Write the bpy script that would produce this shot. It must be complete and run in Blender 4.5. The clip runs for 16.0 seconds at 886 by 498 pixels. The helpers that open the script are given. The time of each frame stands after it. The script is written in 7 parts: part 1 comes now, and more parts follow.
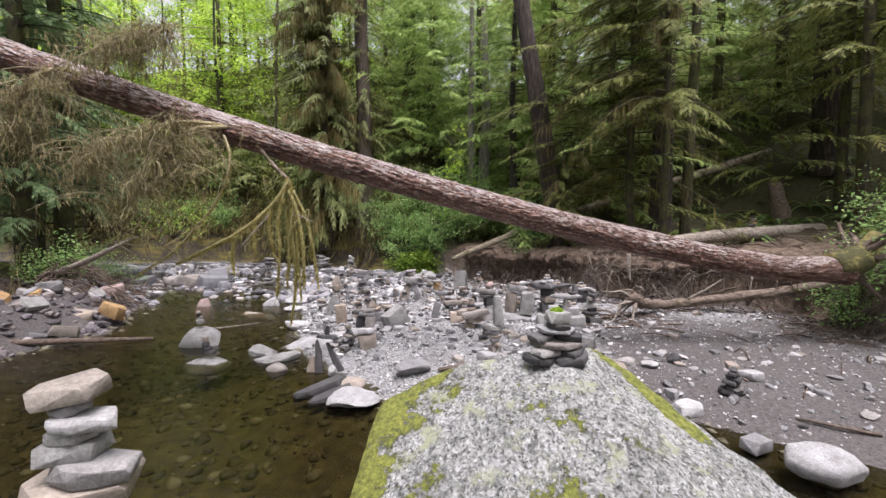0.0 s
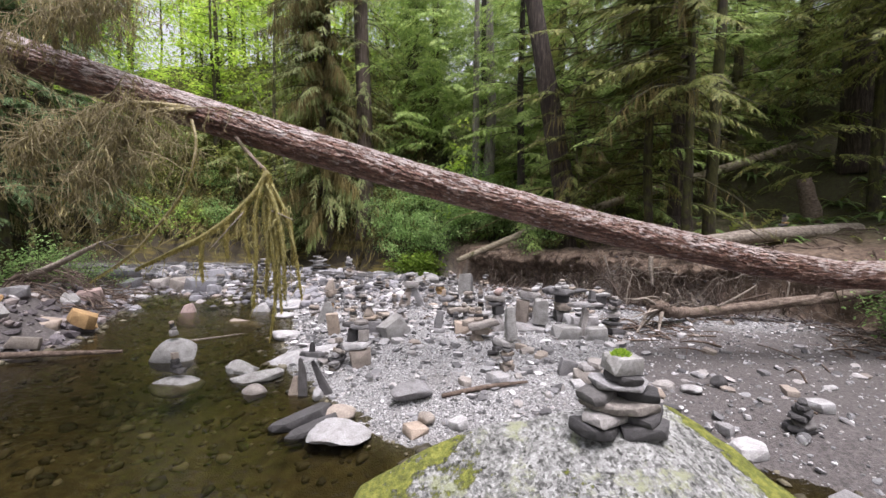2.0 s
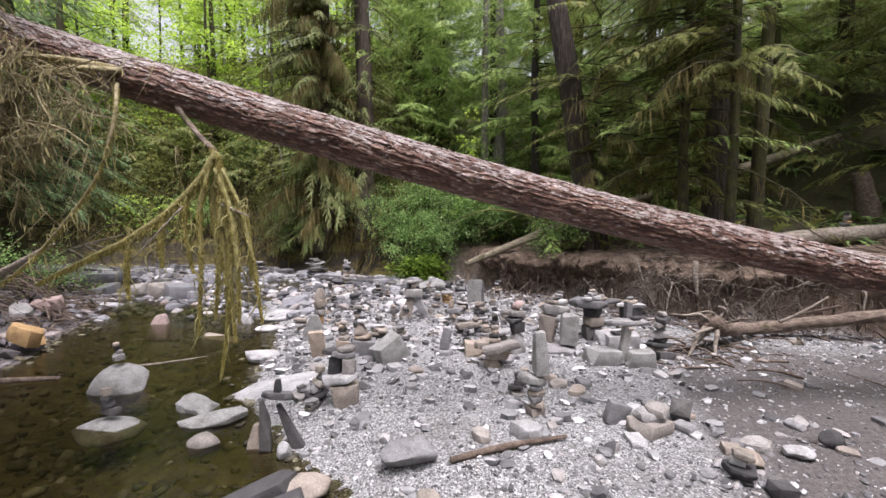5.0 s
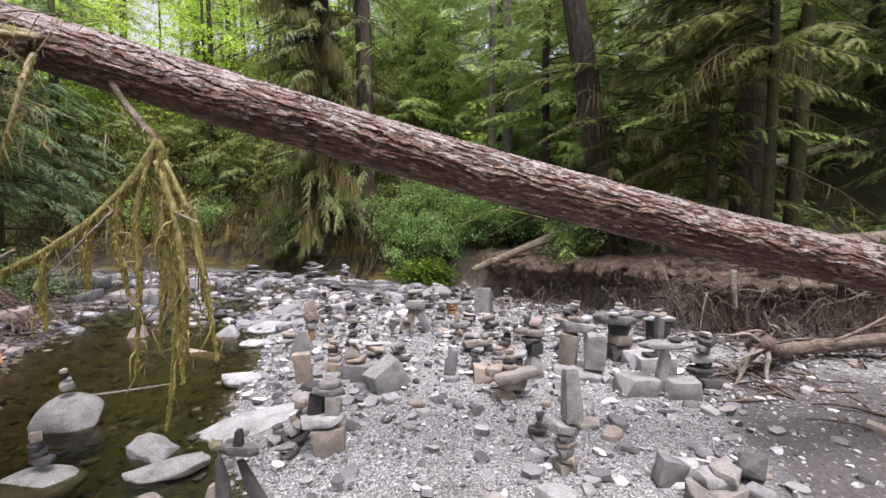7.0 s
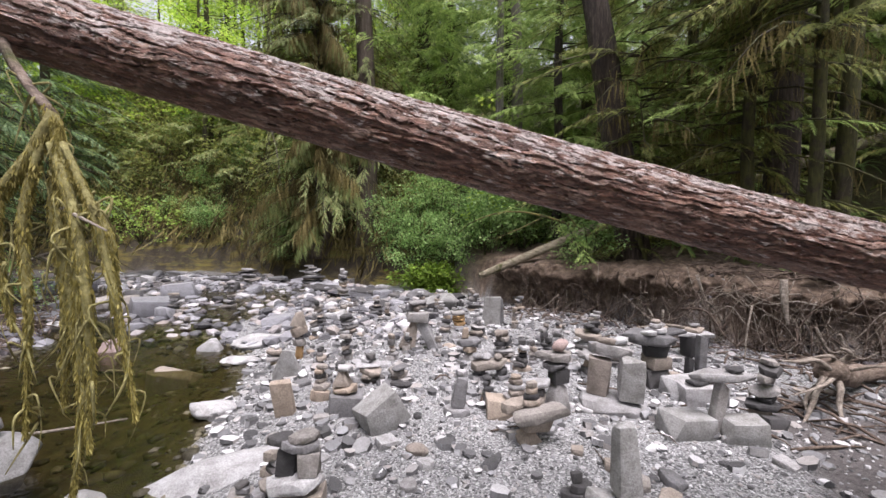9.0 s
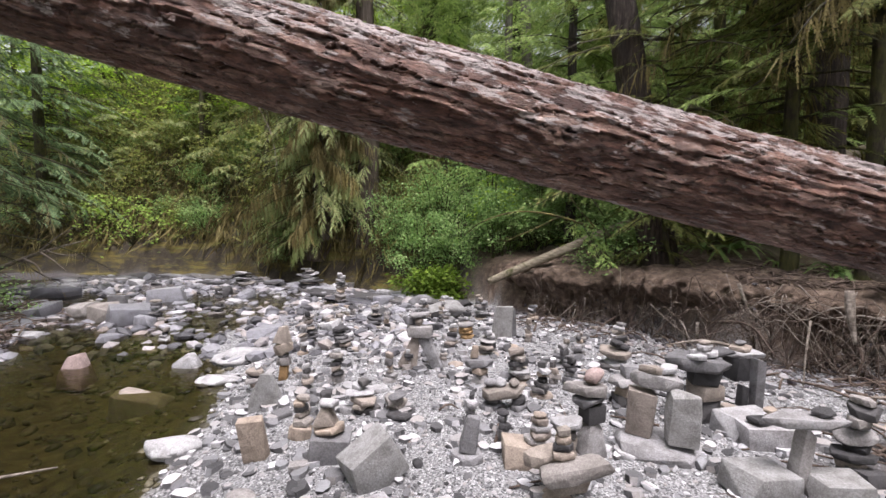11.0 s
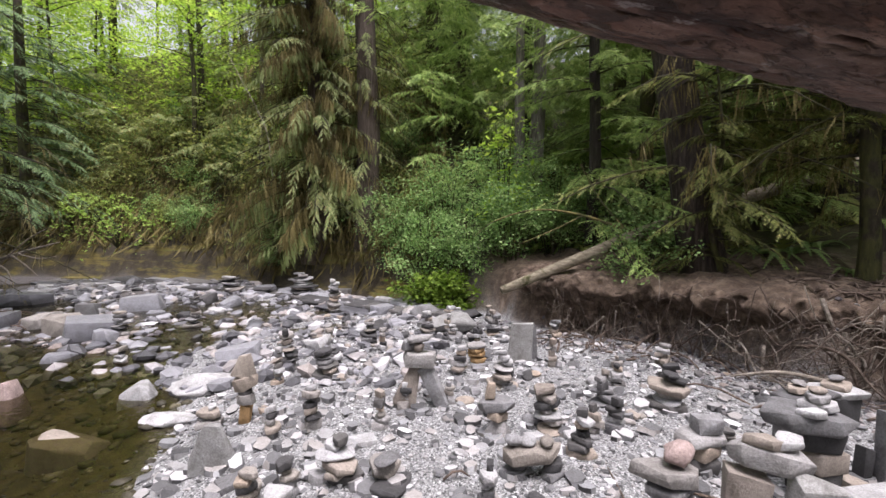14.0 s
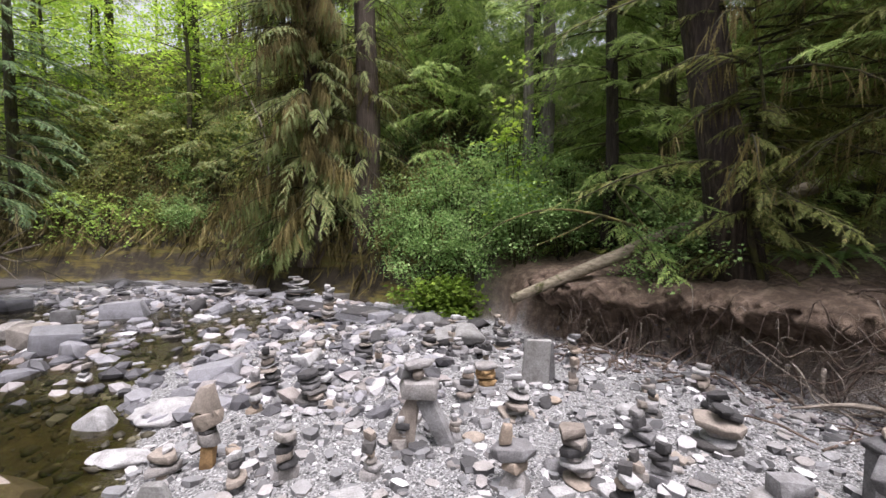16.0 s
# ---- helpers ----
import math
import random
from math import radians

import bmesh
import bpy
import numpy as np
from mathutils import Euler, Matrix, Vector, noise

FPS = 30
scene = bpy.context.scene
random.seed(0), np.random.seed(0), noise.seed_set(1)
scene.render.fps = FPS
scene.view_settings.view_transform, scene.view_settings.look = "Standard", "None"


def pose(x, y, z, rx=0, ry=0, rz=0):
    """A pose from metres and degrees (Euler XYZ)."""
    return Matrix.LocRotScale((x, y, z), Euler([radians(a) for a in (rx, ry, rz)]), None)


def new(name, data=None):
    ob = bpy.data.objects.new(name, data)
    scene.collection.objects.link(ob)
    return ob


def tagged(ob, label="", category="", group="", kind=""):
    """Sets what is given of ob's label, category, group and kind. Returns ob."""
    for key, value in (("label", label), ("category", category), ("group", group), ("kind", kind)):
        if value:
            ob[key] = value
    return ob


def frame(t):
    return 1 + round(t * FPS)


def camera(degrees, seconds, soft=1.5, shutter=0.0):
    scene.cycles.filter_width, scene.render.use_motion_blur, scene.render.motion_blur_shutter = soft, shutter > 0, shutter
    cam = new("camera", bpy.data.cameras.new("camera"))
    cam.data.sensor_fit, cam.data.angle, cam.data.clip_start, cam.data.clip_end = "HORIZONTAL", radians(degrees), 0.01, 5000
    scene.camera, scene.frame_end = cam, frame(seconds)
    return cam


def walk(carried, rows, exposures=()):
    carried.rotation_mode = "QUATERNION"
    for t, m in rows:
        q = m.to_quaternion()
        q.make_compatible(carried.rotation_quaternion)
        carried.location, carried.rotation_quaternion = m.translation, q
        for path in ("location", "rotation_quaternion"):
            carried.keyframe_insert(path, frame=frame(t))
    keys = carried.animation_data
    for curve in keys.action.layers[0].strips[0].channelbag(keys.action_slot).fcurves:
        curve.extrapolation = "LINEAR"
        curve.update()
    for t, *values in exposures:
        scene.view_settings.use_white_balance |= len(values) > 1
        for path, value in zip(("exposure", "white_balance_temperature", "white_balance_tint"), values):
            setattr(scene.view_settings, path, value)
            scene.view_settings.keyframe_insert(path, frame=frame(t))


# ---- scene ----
# ---- camera ----
cam = camera(92.3, 16.0, soft=1.5)
METRES, EYE, TILT, LEAN, TURN = 6.0, 1.9, -3.5, 0.0, 0.0
ROWS = [
    (0.0, 0.0, 0.0, 0.0, 0.0, 0.0, -0.0),
    (0.5, -0.0, 0.0312, 0.0027, 0.1, -0.02, 0.0),
    (1.0, -0.0002, 0.0635, 0.0038, 0.2, -0.05, -0.05),
    (1.5, -0.0006, 0.0958, 0.0053, 0.32, -0.05, -0.03),
    (2.0, -0.0014, 0.1287, 0.0071, 0.44, -0.07, -0.04),
    (2.5, -0.0023, 0.1617, 0.0076, 0.56, -0.09, -0.04),
    (3.0, -0.0042, 0.1948, 0.0081, 0.67, -0.08, -0.07),
    (3.5, -0.0052, 0.2278, 0.0094, 0.8, -0.08, -0.08),
    (4.0, -0.0057, 0.2602, 0.0113, 0.94, -0.05, -0.08),
    (6.5, -0.0094, 0.4181, 0.0253, 1.68, -0.01, -0.05),
    (7.0, -0.011, 0.4499, 0.031, 1.82, 0.01, -0.06),
    (7.5, -0.0132, 0.4821, 0.036, 1.95, 0.02, -0.08),
    (8.0, -0.0153, 0.5142, 0.0389, 2.08, 0.03, -0.12),
    (8.5, -0.0176, 0.5458, 0.041, 2.22, 0.04, -0.13),
    (9.0, -0.0193, 0.5771, 0.0437, 2.37, 0.03, -0.12),
    (11.5, -0.0293, 0.7318, 0.0545, 3.1, 0.1, -0.19),
    (12.0, -0.0311, 0.7623, 0.0562, 3.24, 0.11, -0.18),
    (12.5, -0.0328, 0.7924, 0.0577, 3.37, 0.12, -0.18),
    (13.0, -0.0341, 0.8222, 0.0591, 3.5, 0.13, -0.17),
    (13.5, -0.0356, 0.852, 0.0609, 3.62, 0.13, -0.18),
    (14.0, -0.0374, 0.8816, 0.0626, 3.72, 0.14, -0.21),
    (14.5, -0.0386, 0.9107, 0.0656, 3.84, 0.12, -0.2),
    (15.0, -0.0402, 0.9391, 0.0686, 3.97, 0.1, -0.21),
    (15.5, -0.0423, 0.967, 0.0709, 4.11, 0.11, -0.21),
    (16.0, -0.0454, 0.9954, 0.0734, 4.23, 0.11, -0.23),
]
EXPOSURE = 0.9
walk(cam, [(t, pose(0, 0, EYE, TILT, LEAN, TURN) @ pose(METRES * x, METRES * y, METRES * z, 90 + pitch, roll, yaw)) for t, x, y, z, yaw, pitch, roll in ROWS], [(0.0, EXPOSURE, 6250, 18), (16.0, EXPOSURE, 6250, 18)])

# ---- light: a bright overcast sky above the gap of the creek ----
SUN_UP, SUN_TURN = 74.0, 150.0
world = bpy.data.worlds.new("overcast_sky")
scene.world = world
world.use_nodes = True
wn = world.node_tree
wn.nodes.clear()
sky = wn.nodes.new("ShaderNodeTexSky")
sky.sky_type, sky.sun_disc = "NISHITA", False
sky.sun_elevation, sky.sun_rotation = radians(SUN_UP), radians(SUN_TURN)
sky.air_density, sky.dust_density, sky.ozone_density = 1.0, 4.0, 1.0
grey_sky = wn.nodes.new("ShaderNodeHueSaturation")
grey_sky.inputs["Saturation"].default_value = 0.15
back = wn.nodes.new("ShaderNodeBackground")
back.inputs["Strength"].default_value = 0.145
wout = wn.nodes.new("ShaderNodeOutputWorld")
wn.links.new(sky.outputs["Color"], grey_sky.inputs["Color"])
wn.links.new(grey_sky.outputs["Color"], back.inputs["Color"])
wn.links.new(back.outputs["Background"], wout.inputs["Surface"])
sun = new("sun", bpy.data.lights.new("sun", "SUN"))
sun.data.energy, sun.data.angle, sun.data.color = 2.9, radians(32), (1.0, 0.96, 0.9)
sun.rotation_euler = (radians(90 - SUN_UP), 0, radians(180 - SUN_TURN))


# ---- numbers: noise, shapes ----
def rng_of(seed):
    return np.random.RandomState(seed)


def smooth(a, b, x):
    t = np.clip((np.asarray(x, float) - a) / (b - a), 0, 1)
    return t * t * (3 - 2 * t)


def vnoise(x, y, seed=0):
    """Value noise on a lattice, 0 to 1."""
    x, y = np.asarray(x, float), np.asarray(y, float)
    xi, yi = np.floor(x).astype(np.int64), np.floor(y).astype(np.int64)
    fx, fy = x - xi, y - yi
    fx, fy = fx * fx * (3 - 2 * fx), fy * fy * (3 - 2 * fy)

    def h(i, j):
        n = (i * 374761393 + j * 668265263 + seed * 1442695041) & 0x7FFFFFFF
        n = ((n ^ (n >> 13)) * 1274126177) & 0x7FFFFFFF
        return ((n ^ (n >> 16)) & 0xFFFF) / 65535.0
    return (h(xi, yi) * (1 - fx) + h(xi + 1, yi) * fx) * (1 - fy) + (h(xi, yi + 1) * (1 - fx) + h(xi + 1, yi + 1) * fx) * fy


def fbm(x, y, seed=0, octaves=3):
    s, a, f = 0.0, 0.5, 1.0
    for k in range(octaves):
        s = s + a * vnoise(np.asarray(x) * f, np.asarray(y) * f, seed + k)
        a, f = a * 0.5, f * 2.1
    return s / (1 - 0.5 ** octaves)


def signed(poly, x, y):
    """Distance to a closed outline, negative inside."""
    p = np.array(poly, float)
    x, y = np.asarray(x, float), np.asarray(y, float)
    best = np.full(x.shape, 1e9)
    inside = np.zeros(x.shape, bool)
    for i in range(len(p)):
        (ax, ay), (bx, by) = p[i], p[(i + 1) % len(p)]
        dx, dy = bx - ax, by - ay
        t = np.clip(((x - ax) * dx + (y - ay) * dy) / (dx * dx + dy * dy), 0, 1)
        best = np.minimum(best, np.hypot(x - ax - t * dx, y - ay - t * dy))
        cross = (ay > y) != (by > y)
        if by != ay:
            inside ^= cross & (x < dx * (y - ay) / (by - ay) + ax)
    return np.where(inside, -best, best)


# ---- the plan: outline of the creek's channel and of its pool ----
CHANNEL = [(-40, 24), (-24, 21), (-16, 19.2), (-13, 18.9), (-10, 18.9), (-7.5, 18.2), (-5.1, 17), (-3.4, 16.2), (-2, 15.3), (-0.6, 14.5),
           (0.2, 13.7), (0.7, 12.8), (1.6, 12.1), (2.5, 11.6), (2.95, 10.7), (3.5, 9.9), (4.3, 9.4), (5.5, 9.0), (6.8, 7.8), (6.5, 6.3), (6.7, 4.8),
           (6.9, 2), (6.5, -3), (5.5, -12), (4, -40), (-9, -40), (-7.5, -12), (-7.3, -3), (-7.2, 3), (-7.1, 6), (-7.9, 8.5), (-9.2, 11), (-11.5, 13.3),
           (-15, 15), (-24, 16.5), (-40, 19)]
POOL = [(2.3, 4.05), (1.2, 4.0), (0, 4.1), (-0.75, 4.5), (-1.0, 4.95), (-1.75, 5.7), (-2.1, 6.3), (-2.5, 7.3), (-2.75, 8.3), (-3.1, 9.2),
        (-3.4, 9.8), (-4.4, 10.5), (-6, 10.9), (-7.3, 11.5), (-7.6, 11.2), (-6.6, 8.8), (-5.8, 7.3), (-6.2, 5.7), (-6.3, 3), (-6.5, -3),
        (-6.8, -12), (-8, -39), (3, -39), (4.5, -12), (5.5, -3), (4.6, 1.5), (3.7, 2.8), (3.0, 3.5)]


def ground_z(x, y):
    """Height of the ground, metres over the pool."""
    x, y = np.asarray(x, float), np.asarray(y, float)
    wob = 0.5 * (fbm(x * 0.9, y * 0.9, 5) - 0.5)
    d = signed(CHANNEL, x, y) + wob
    dw = signed(POOL, x, y) + 0.5 * wob
    lumps = fbm(x * 2.5, y * 2.5, 11)
    riffle = smooth(9.9, 10.9, y) * smooth(-0.8, -2.6, x)
    bar = 0.19 * smooth(-0.05, 0.9, dw) + 0.05 * (lumps - 0.5) - 0.04 * smooth(3, 6, x)
    rif = 0.112 + 0.16 * (fbm(x * 1.3, y * 1.3, 21) - 0.5) - 0.07 * smooth(-3.6, -5.2, x) * smooth(15.5, 14.0, y)
    leftside = smooth(-4.5, -5.5, x) * smooth(10.5, 9.5, y)
    bar = bar + leftside * 0.42 * smooth(0, 1.3, dw)
    bed = np.where(dw < 0, -0.36 * smooth(0, 1.5, -dw) + 0.08 * (lumps - 0.5) * smooth(0, 0.5, -dw), bar * (1 - riffle) + rif * riffle)
    o = np.maximum(d, 0)
    right = 1.02 * smooth(0, 0.42, d) + 0.17 * np.clip(o - 0.42, 0, 25) + 0.55 * np.clip(o - 6, 0, 16)
    far = 1.15 * smooth(0, 0.9, d) + 0.98 * np.clip(o - 0.9, 0, 13) + 0.1 * np.clip(o - 13.9, 0, 20)
    left = 0.4 * smooth(0, 1.2, d) + 0.13 * np.clip(o - 1.2, 0, 20) + 0.35 * np.clip(o - 6, 0, 20)
    isleft = smooth(0.6, -0.6, y - (15.8 - 0.2 * (x + 10))) * smooth(-1, -3, x)
    isright = smooth(-1.2, 1.2, x)
    bank = right * isright + (1 - isright) * (left * isleft + far * (1 - isleft))
    rough = (fbm(x * 0.8, y * 0.8, 31) - 0.5) * 0.5 + (fbm(x * 3.1, y * 3.1, 33) - 0.5) * 0.18
    return bed * (1 - smooth(0, 0.4, d)) + smooth(0, 0.3, d) * (bank + 0.12) + rough * smooth(0.15, 1.5, d)


LX, LY = np.arange(-32, 26.05, 0.1), np.arange(-32, 42.05, 0.1)
LEVELS = ground_z(*np.meshgrid(LX, LY))


def gz(x, y):
    """Height of the ground at one place, from a table."""
    u, v = min(max((x + 32) * 10, 0), len(LX) - 2), min(max((y + 32) * 10, 0), len(LY) - 2)
    i, j = int(u), int(v)
    a, b = u - i, v - j
    return float((LEVELS[j, i] * (1 - a) + LEVELS[j, i + 1] * a) * (1 - b) + (LEVELS[j + 1, i] * (1 - a) + LEVELS[j + 1, i + 1] * a) * b)


def water_level(y):
    return 0.11 * smooth(9.9, 11.0, y)


# ---- meshes ----
def np_mesh(name, verts, faces, smooth_faces=True, crisp=None):
    verts, faces = np.asarray(verts, np.float32).reshape(-1, 3), np.asarray(faces, np.int32)
    me = bpy.data.meshes.new(name)
    n, k = faces.shape
    me.vertices.add(len(verts))
    me.vertices.foreach_set("co", verts.ravel())
    me.loops.add(n * k)
    me.loops.foreach_set("vertex_index", faces.ravel())
    me.polygons.add(n)
    me.polygons.foreach_set("loop_start", np.arange(0, n * k, k, dtype=np.int32))
    me.polygons.foreach_set("loop_total", np.full(n, k, np.int32))
    me.polygons.foreach_set("use_smooth", np.full(n, smooth_faces, bool))
    me.update(calc_edges=True)
    if crisp:
        me.set_sharp_from_angle(angle=radians(crisp))
    return me


def part(name, data, material, parent=None, label="", where=None):
    """One mesh object, a thing by itself or a part under its parent."""
    me = data if isinstance(data, bpy.types.Mesh) else np_mesh(name, *data)
    if material is not None and not me.materials:
        me.materials.append(material)
    ob = new(name, me)
    if parent is not None:
        ob.parent = parent
    if where is not None:
        ob.matrix_basis = where
    if label:
        ob["label"] = label
    return ob


def join(pieces):
    vs, fs, n = [], [], 0
    for v, f in pieces:
        v = np.asarray(v, float).reshape(-1, 3)
        vs.append(v)
        fs.append(np.asarray(f) + n)
        n += len(v)
    return np.vstack(vs), np.vstack(fs)


def spline(points, n):
    """n points on a Catmull-Rom curve through the points (any columns)."""
    p = np.array(points, float)
    p = np.vstack([2 * p[0] - p[1], p, 2 * p[-1] - p[-2]])
    s = np.linspace(0, len(p) - 3 - 1e-6, n)
    i = s.astype(int)
    t = (s - i)[:, None]
    a, b, c, d = p[i], p[i + 1], p[i + 2], p[i + 3]
    return 0.5 * (2 * b + (c - a) * t + (2 * a - 5 * b + 4 * c - d) * t ** 2 + (3 * b - a - 3 * c + d) * t ** 3)


def tube(points, n=12, sides=6, bump=0.0, seed=0):
    """A tube along rows of x, y, z, radius, with closed ends."""
    p = spline(points, n)
    c, r = p[:, :3], np.maximum(p[:, 3], 0.001)
    tan = np.gradient(c, axis=0)
    tan /= np.linalg.norm(tan, axis=1)[:, None] + 1e-9
    ref = np.where(np.abs(tan[:, 2:3]) > 0.9, np.array([[1.0, 0, 0]]), np.array([[0, 0, 1.0]]))
    u = np.cross(tan, ref)
    u /= np.linalg.norm(u, axis=1)[:, None] + 1e-9
    w = np.cross(tan, u)
    a = np.linspace(0, 2 * np.pi, sides, endpoint=False)
    rr = r[:, None] * np.ones(sides)[None]
    if bump:
        rr = rr * (1 + bump * (fbm(np.cos(a)[None] * 2 + 9 + seed, np.arange(n)[:, None] * 0.35 + np.sin(a)[None] * 2, seed) - 0.5) * 2)
    v = c[:, None] + rr[..., None] * (np.cos(a)[None, :, None] * u[:, None] + np.sin(a)[None, :, None] * w[:, None])
    i, j = np.meshgrid(np.arange(n - 1), np.arange(sides), indexing="ij")
    k = (j + 1) % sides
    f = np.stack([i * sides + j, i * sides + k, (i + 1) * sides + k, (i + 1) * sides + j], -1).reshape(-1, 4)
    v = np.vstack([v.reshape(-1, 3), c[0], c[-1]])
    e = np.arange(sides)
    g = (e + 1) % sides
    m = n * sides
    cap = np.vstack([np.stack([np.full(sides, m), g, e, e * 0 + m], -1), np.stack([np.full(sides, m + 1), m - sides + e, m - sides + g, e * 0 + m + 1], -1)])
    tri = np.vstack([f[:, [0, 1, 2]], f[:, [0, 2, 3]], cap[:, :3]])
    return v, tri


def ico(sub):
    bm = bmesh.new()
    bmesh.ops.create_icosphere(bm, subdivisions=sub, radius=1.0)
    v = np.array([list(q.co) for q in bm.verts])
    f = np.array([[q.index for q in p.verts] for p in bm.faces])
    bm.free()
    return v, f


def hull(points, bevel=0.05):
    """A broken stone: the convex hull of points with worn edges, scaled to unit size."""
    bm = bmesh.new()
    for p in points:
        bm.verts.new(p)
    res = bmesh.ops.convex_hull(bm, input=bm.verts)
    bmesh.ops.delete(bm, geom=[g for g in res["geom_interior"] if isinstance(g, bmesh.types.BMVert)], context="VERTS")
    bmesh.ops.dissolve_limit(bm, angle_limit=radians(9), verts=bm.verts, edges=bm.edges)
    if bevel:
        bmesh.ops.bevel(bm, geom=bm.edges[:], offset=bevel, offset_type="OFFSET", segments=2, profile=0.6, affect="EDGES", clamp_overlap=True)
    bmesh.ops.triangulate(bm, faces=bm.faces)
    bmesh.ops.recalc_face_normals(bm, faces=bm.faces)
    bm.verts.index_update()
    v = np.array([list(q.co) for q in bm.verts])
    f = np.array([[q.index for q in p.verts] for p in bm.faces])
    bm.free()
    lo, hi = v.min(0), v.max(0)
    return (v - (lo + hi) / 2) / (hi - lo), f


ICO = {k: ico(k) for k in (1, 2, 3, 4, 6)}


def stone(seed, size, cuts=9, sub=2, flat=0.0, rough=0.05):
    """A stone: a ball cut by planes, scaled; size is its full length, width and height."""
    r = rng_of(seed)
    v, f = ICO[sub]
    v = v.copy()
    for _ in range(cuts):
        n = r.normal(size=3)
        n /= np.linalg.norm(n)
        over = np.maximum(v @ n - r.uniform(0.55, 0.85), 0)
        v -= over[:, None] * n
    if flat:
        v[:, 2] = np.clip(v[:, 2], -1 + flat, 1 - flat)
    v += rough * (np.stack([vnoise(v[:, 0] * 3 + 7 * k + seed, v[:, 1] * 3 + v[:, 2] * 2.3, k) for k in range(3)], -1) - 0.5)
    lo, hi = v.min(0), v.max(0)
    v = (v - (lo + hi) / 2) / (hi - lo) * np.array(size, float)
    return v, f


def scatter_stones(seed, xs, ys, sizes, sub=1, flatness=(0.35, 0.75), sink=0.25, base=ground_z, variants=24):
    """Many stones in one mesh, each lying on the ground."""
    r = rng_of(seed)
    shapes = [stone(seed * 31 + k, (1, r.uniform(0.6, 0.95), r.uniform(*flatness)), 6, sub) for k in range(variants)]
    n = len(xs)
    pick = r.randint(0, variants, n)
    ang = r.uniform(0, 2 * np.pi, n)
    tx, ty = r.normal(0, 0.16, n), r.normal(0, 0.16, n)
    z = base(xs, ys)
    shift = r.uniform(0.1, 0.5, n) * (1 - sink)
    vs, fs, o = [], [], 0
    for k in range(variants):
        m = np.where(pick == k)[0]
        if not len(m):
            continue
        v, f = shapes[k]
        h = v[:, 2].max()
        ca, sa = np.cos(ang[m])[:, None], np.sin(ang[m])[:, None]
        s = sizes[m][:, None]
        x, y = v[None, :, 0] * s, v[None, :, 1] * s
        zz = v[None, :, 2] * s + x * tx[m][:, None] + y * ty[m][:, None]
        q = np.stack([x * ca - y * sa + xs[m][:, None], x * sa + y * ca + ys[m][:, None], zz + z[m][:, None] + h * s * shift[m][:, None]], -1)
        vs.append(q.reshape(-1, 3))
        fs.append((f[None] + (np.arange(len(m)) * len(v))[:, None, None] + o).reshape(-1, 3))
        o += len(m) * len(v)
    return np.vstack(vs), np.vstack(fs)


# ---- foliage ----
def unit(v):
    return v / (np.linalg.norm(v, axis=-1, keepdims=True) + 1e-9)


def fronds(base, way, up, length, k=8, wide=0.35, droop=0.15, slant=0.7, lace=1.0):
    """Feathered sprays: a midrib with k leaflets on each side, one island for each."""
    base, way, up, length = np.asarray(base, float), unit(np.asarray(way, float)), np.asarray(up, float), np.asarray(length, float)
    n = len(base)
    side = unit(np.cross(way, up))
    s = np.linspace(0, 1, k + 1)
    L = length[:, None, None]
    ax = base[:, None] + way[:, None] * L * s[None, :, None] + np.array([0, 0, -1.0]) * L * droop * (s ** 2)[None, :, None]
    mid = (s[:-1] + s[1:]) / 2
    prof = wide * np.clip(1.05 - mid, 0, 1) ** 0.7 * np.clip(0.35 + 2.2 * mid, 0, 1)
    arm = L * prof[None, :, None]
    m = ax[:, 1:]
    fall = np.array([0, 0, -0.25])
    tl = m + arm * (side[:, None] + slant * way[:, None] + fall)
    tr = m + arm * (-side[:, None] + slant * way[:, None] + fall)
    v = np.concatenate([ax, tl, tr], 1)
    j = np.arange(k)
    f = np.vstack([np.stack([j, j + 1, k + 1 + j], -1), np.stack([j + 1, j, 2 * k + 1 + j], -1)])
    if lace < 1:
        v = np.concatenate([v, ax[:, :-1] + lace * (ax[:, 1:] - ax[:, :-1])], 1)
        f = np.vstack([np.stack([j, 3 * k + 1 + j, k + 1 + j], -1), np.stack([3 * k + 1 + j, j, 2 * k + 1 + j], -1)])
    per = v.shape[1]
    f = f[None] + (np.arange(n) * per)[:, None, None]
    return v.reshape(-1, 3), f.reshape(-1, 3)


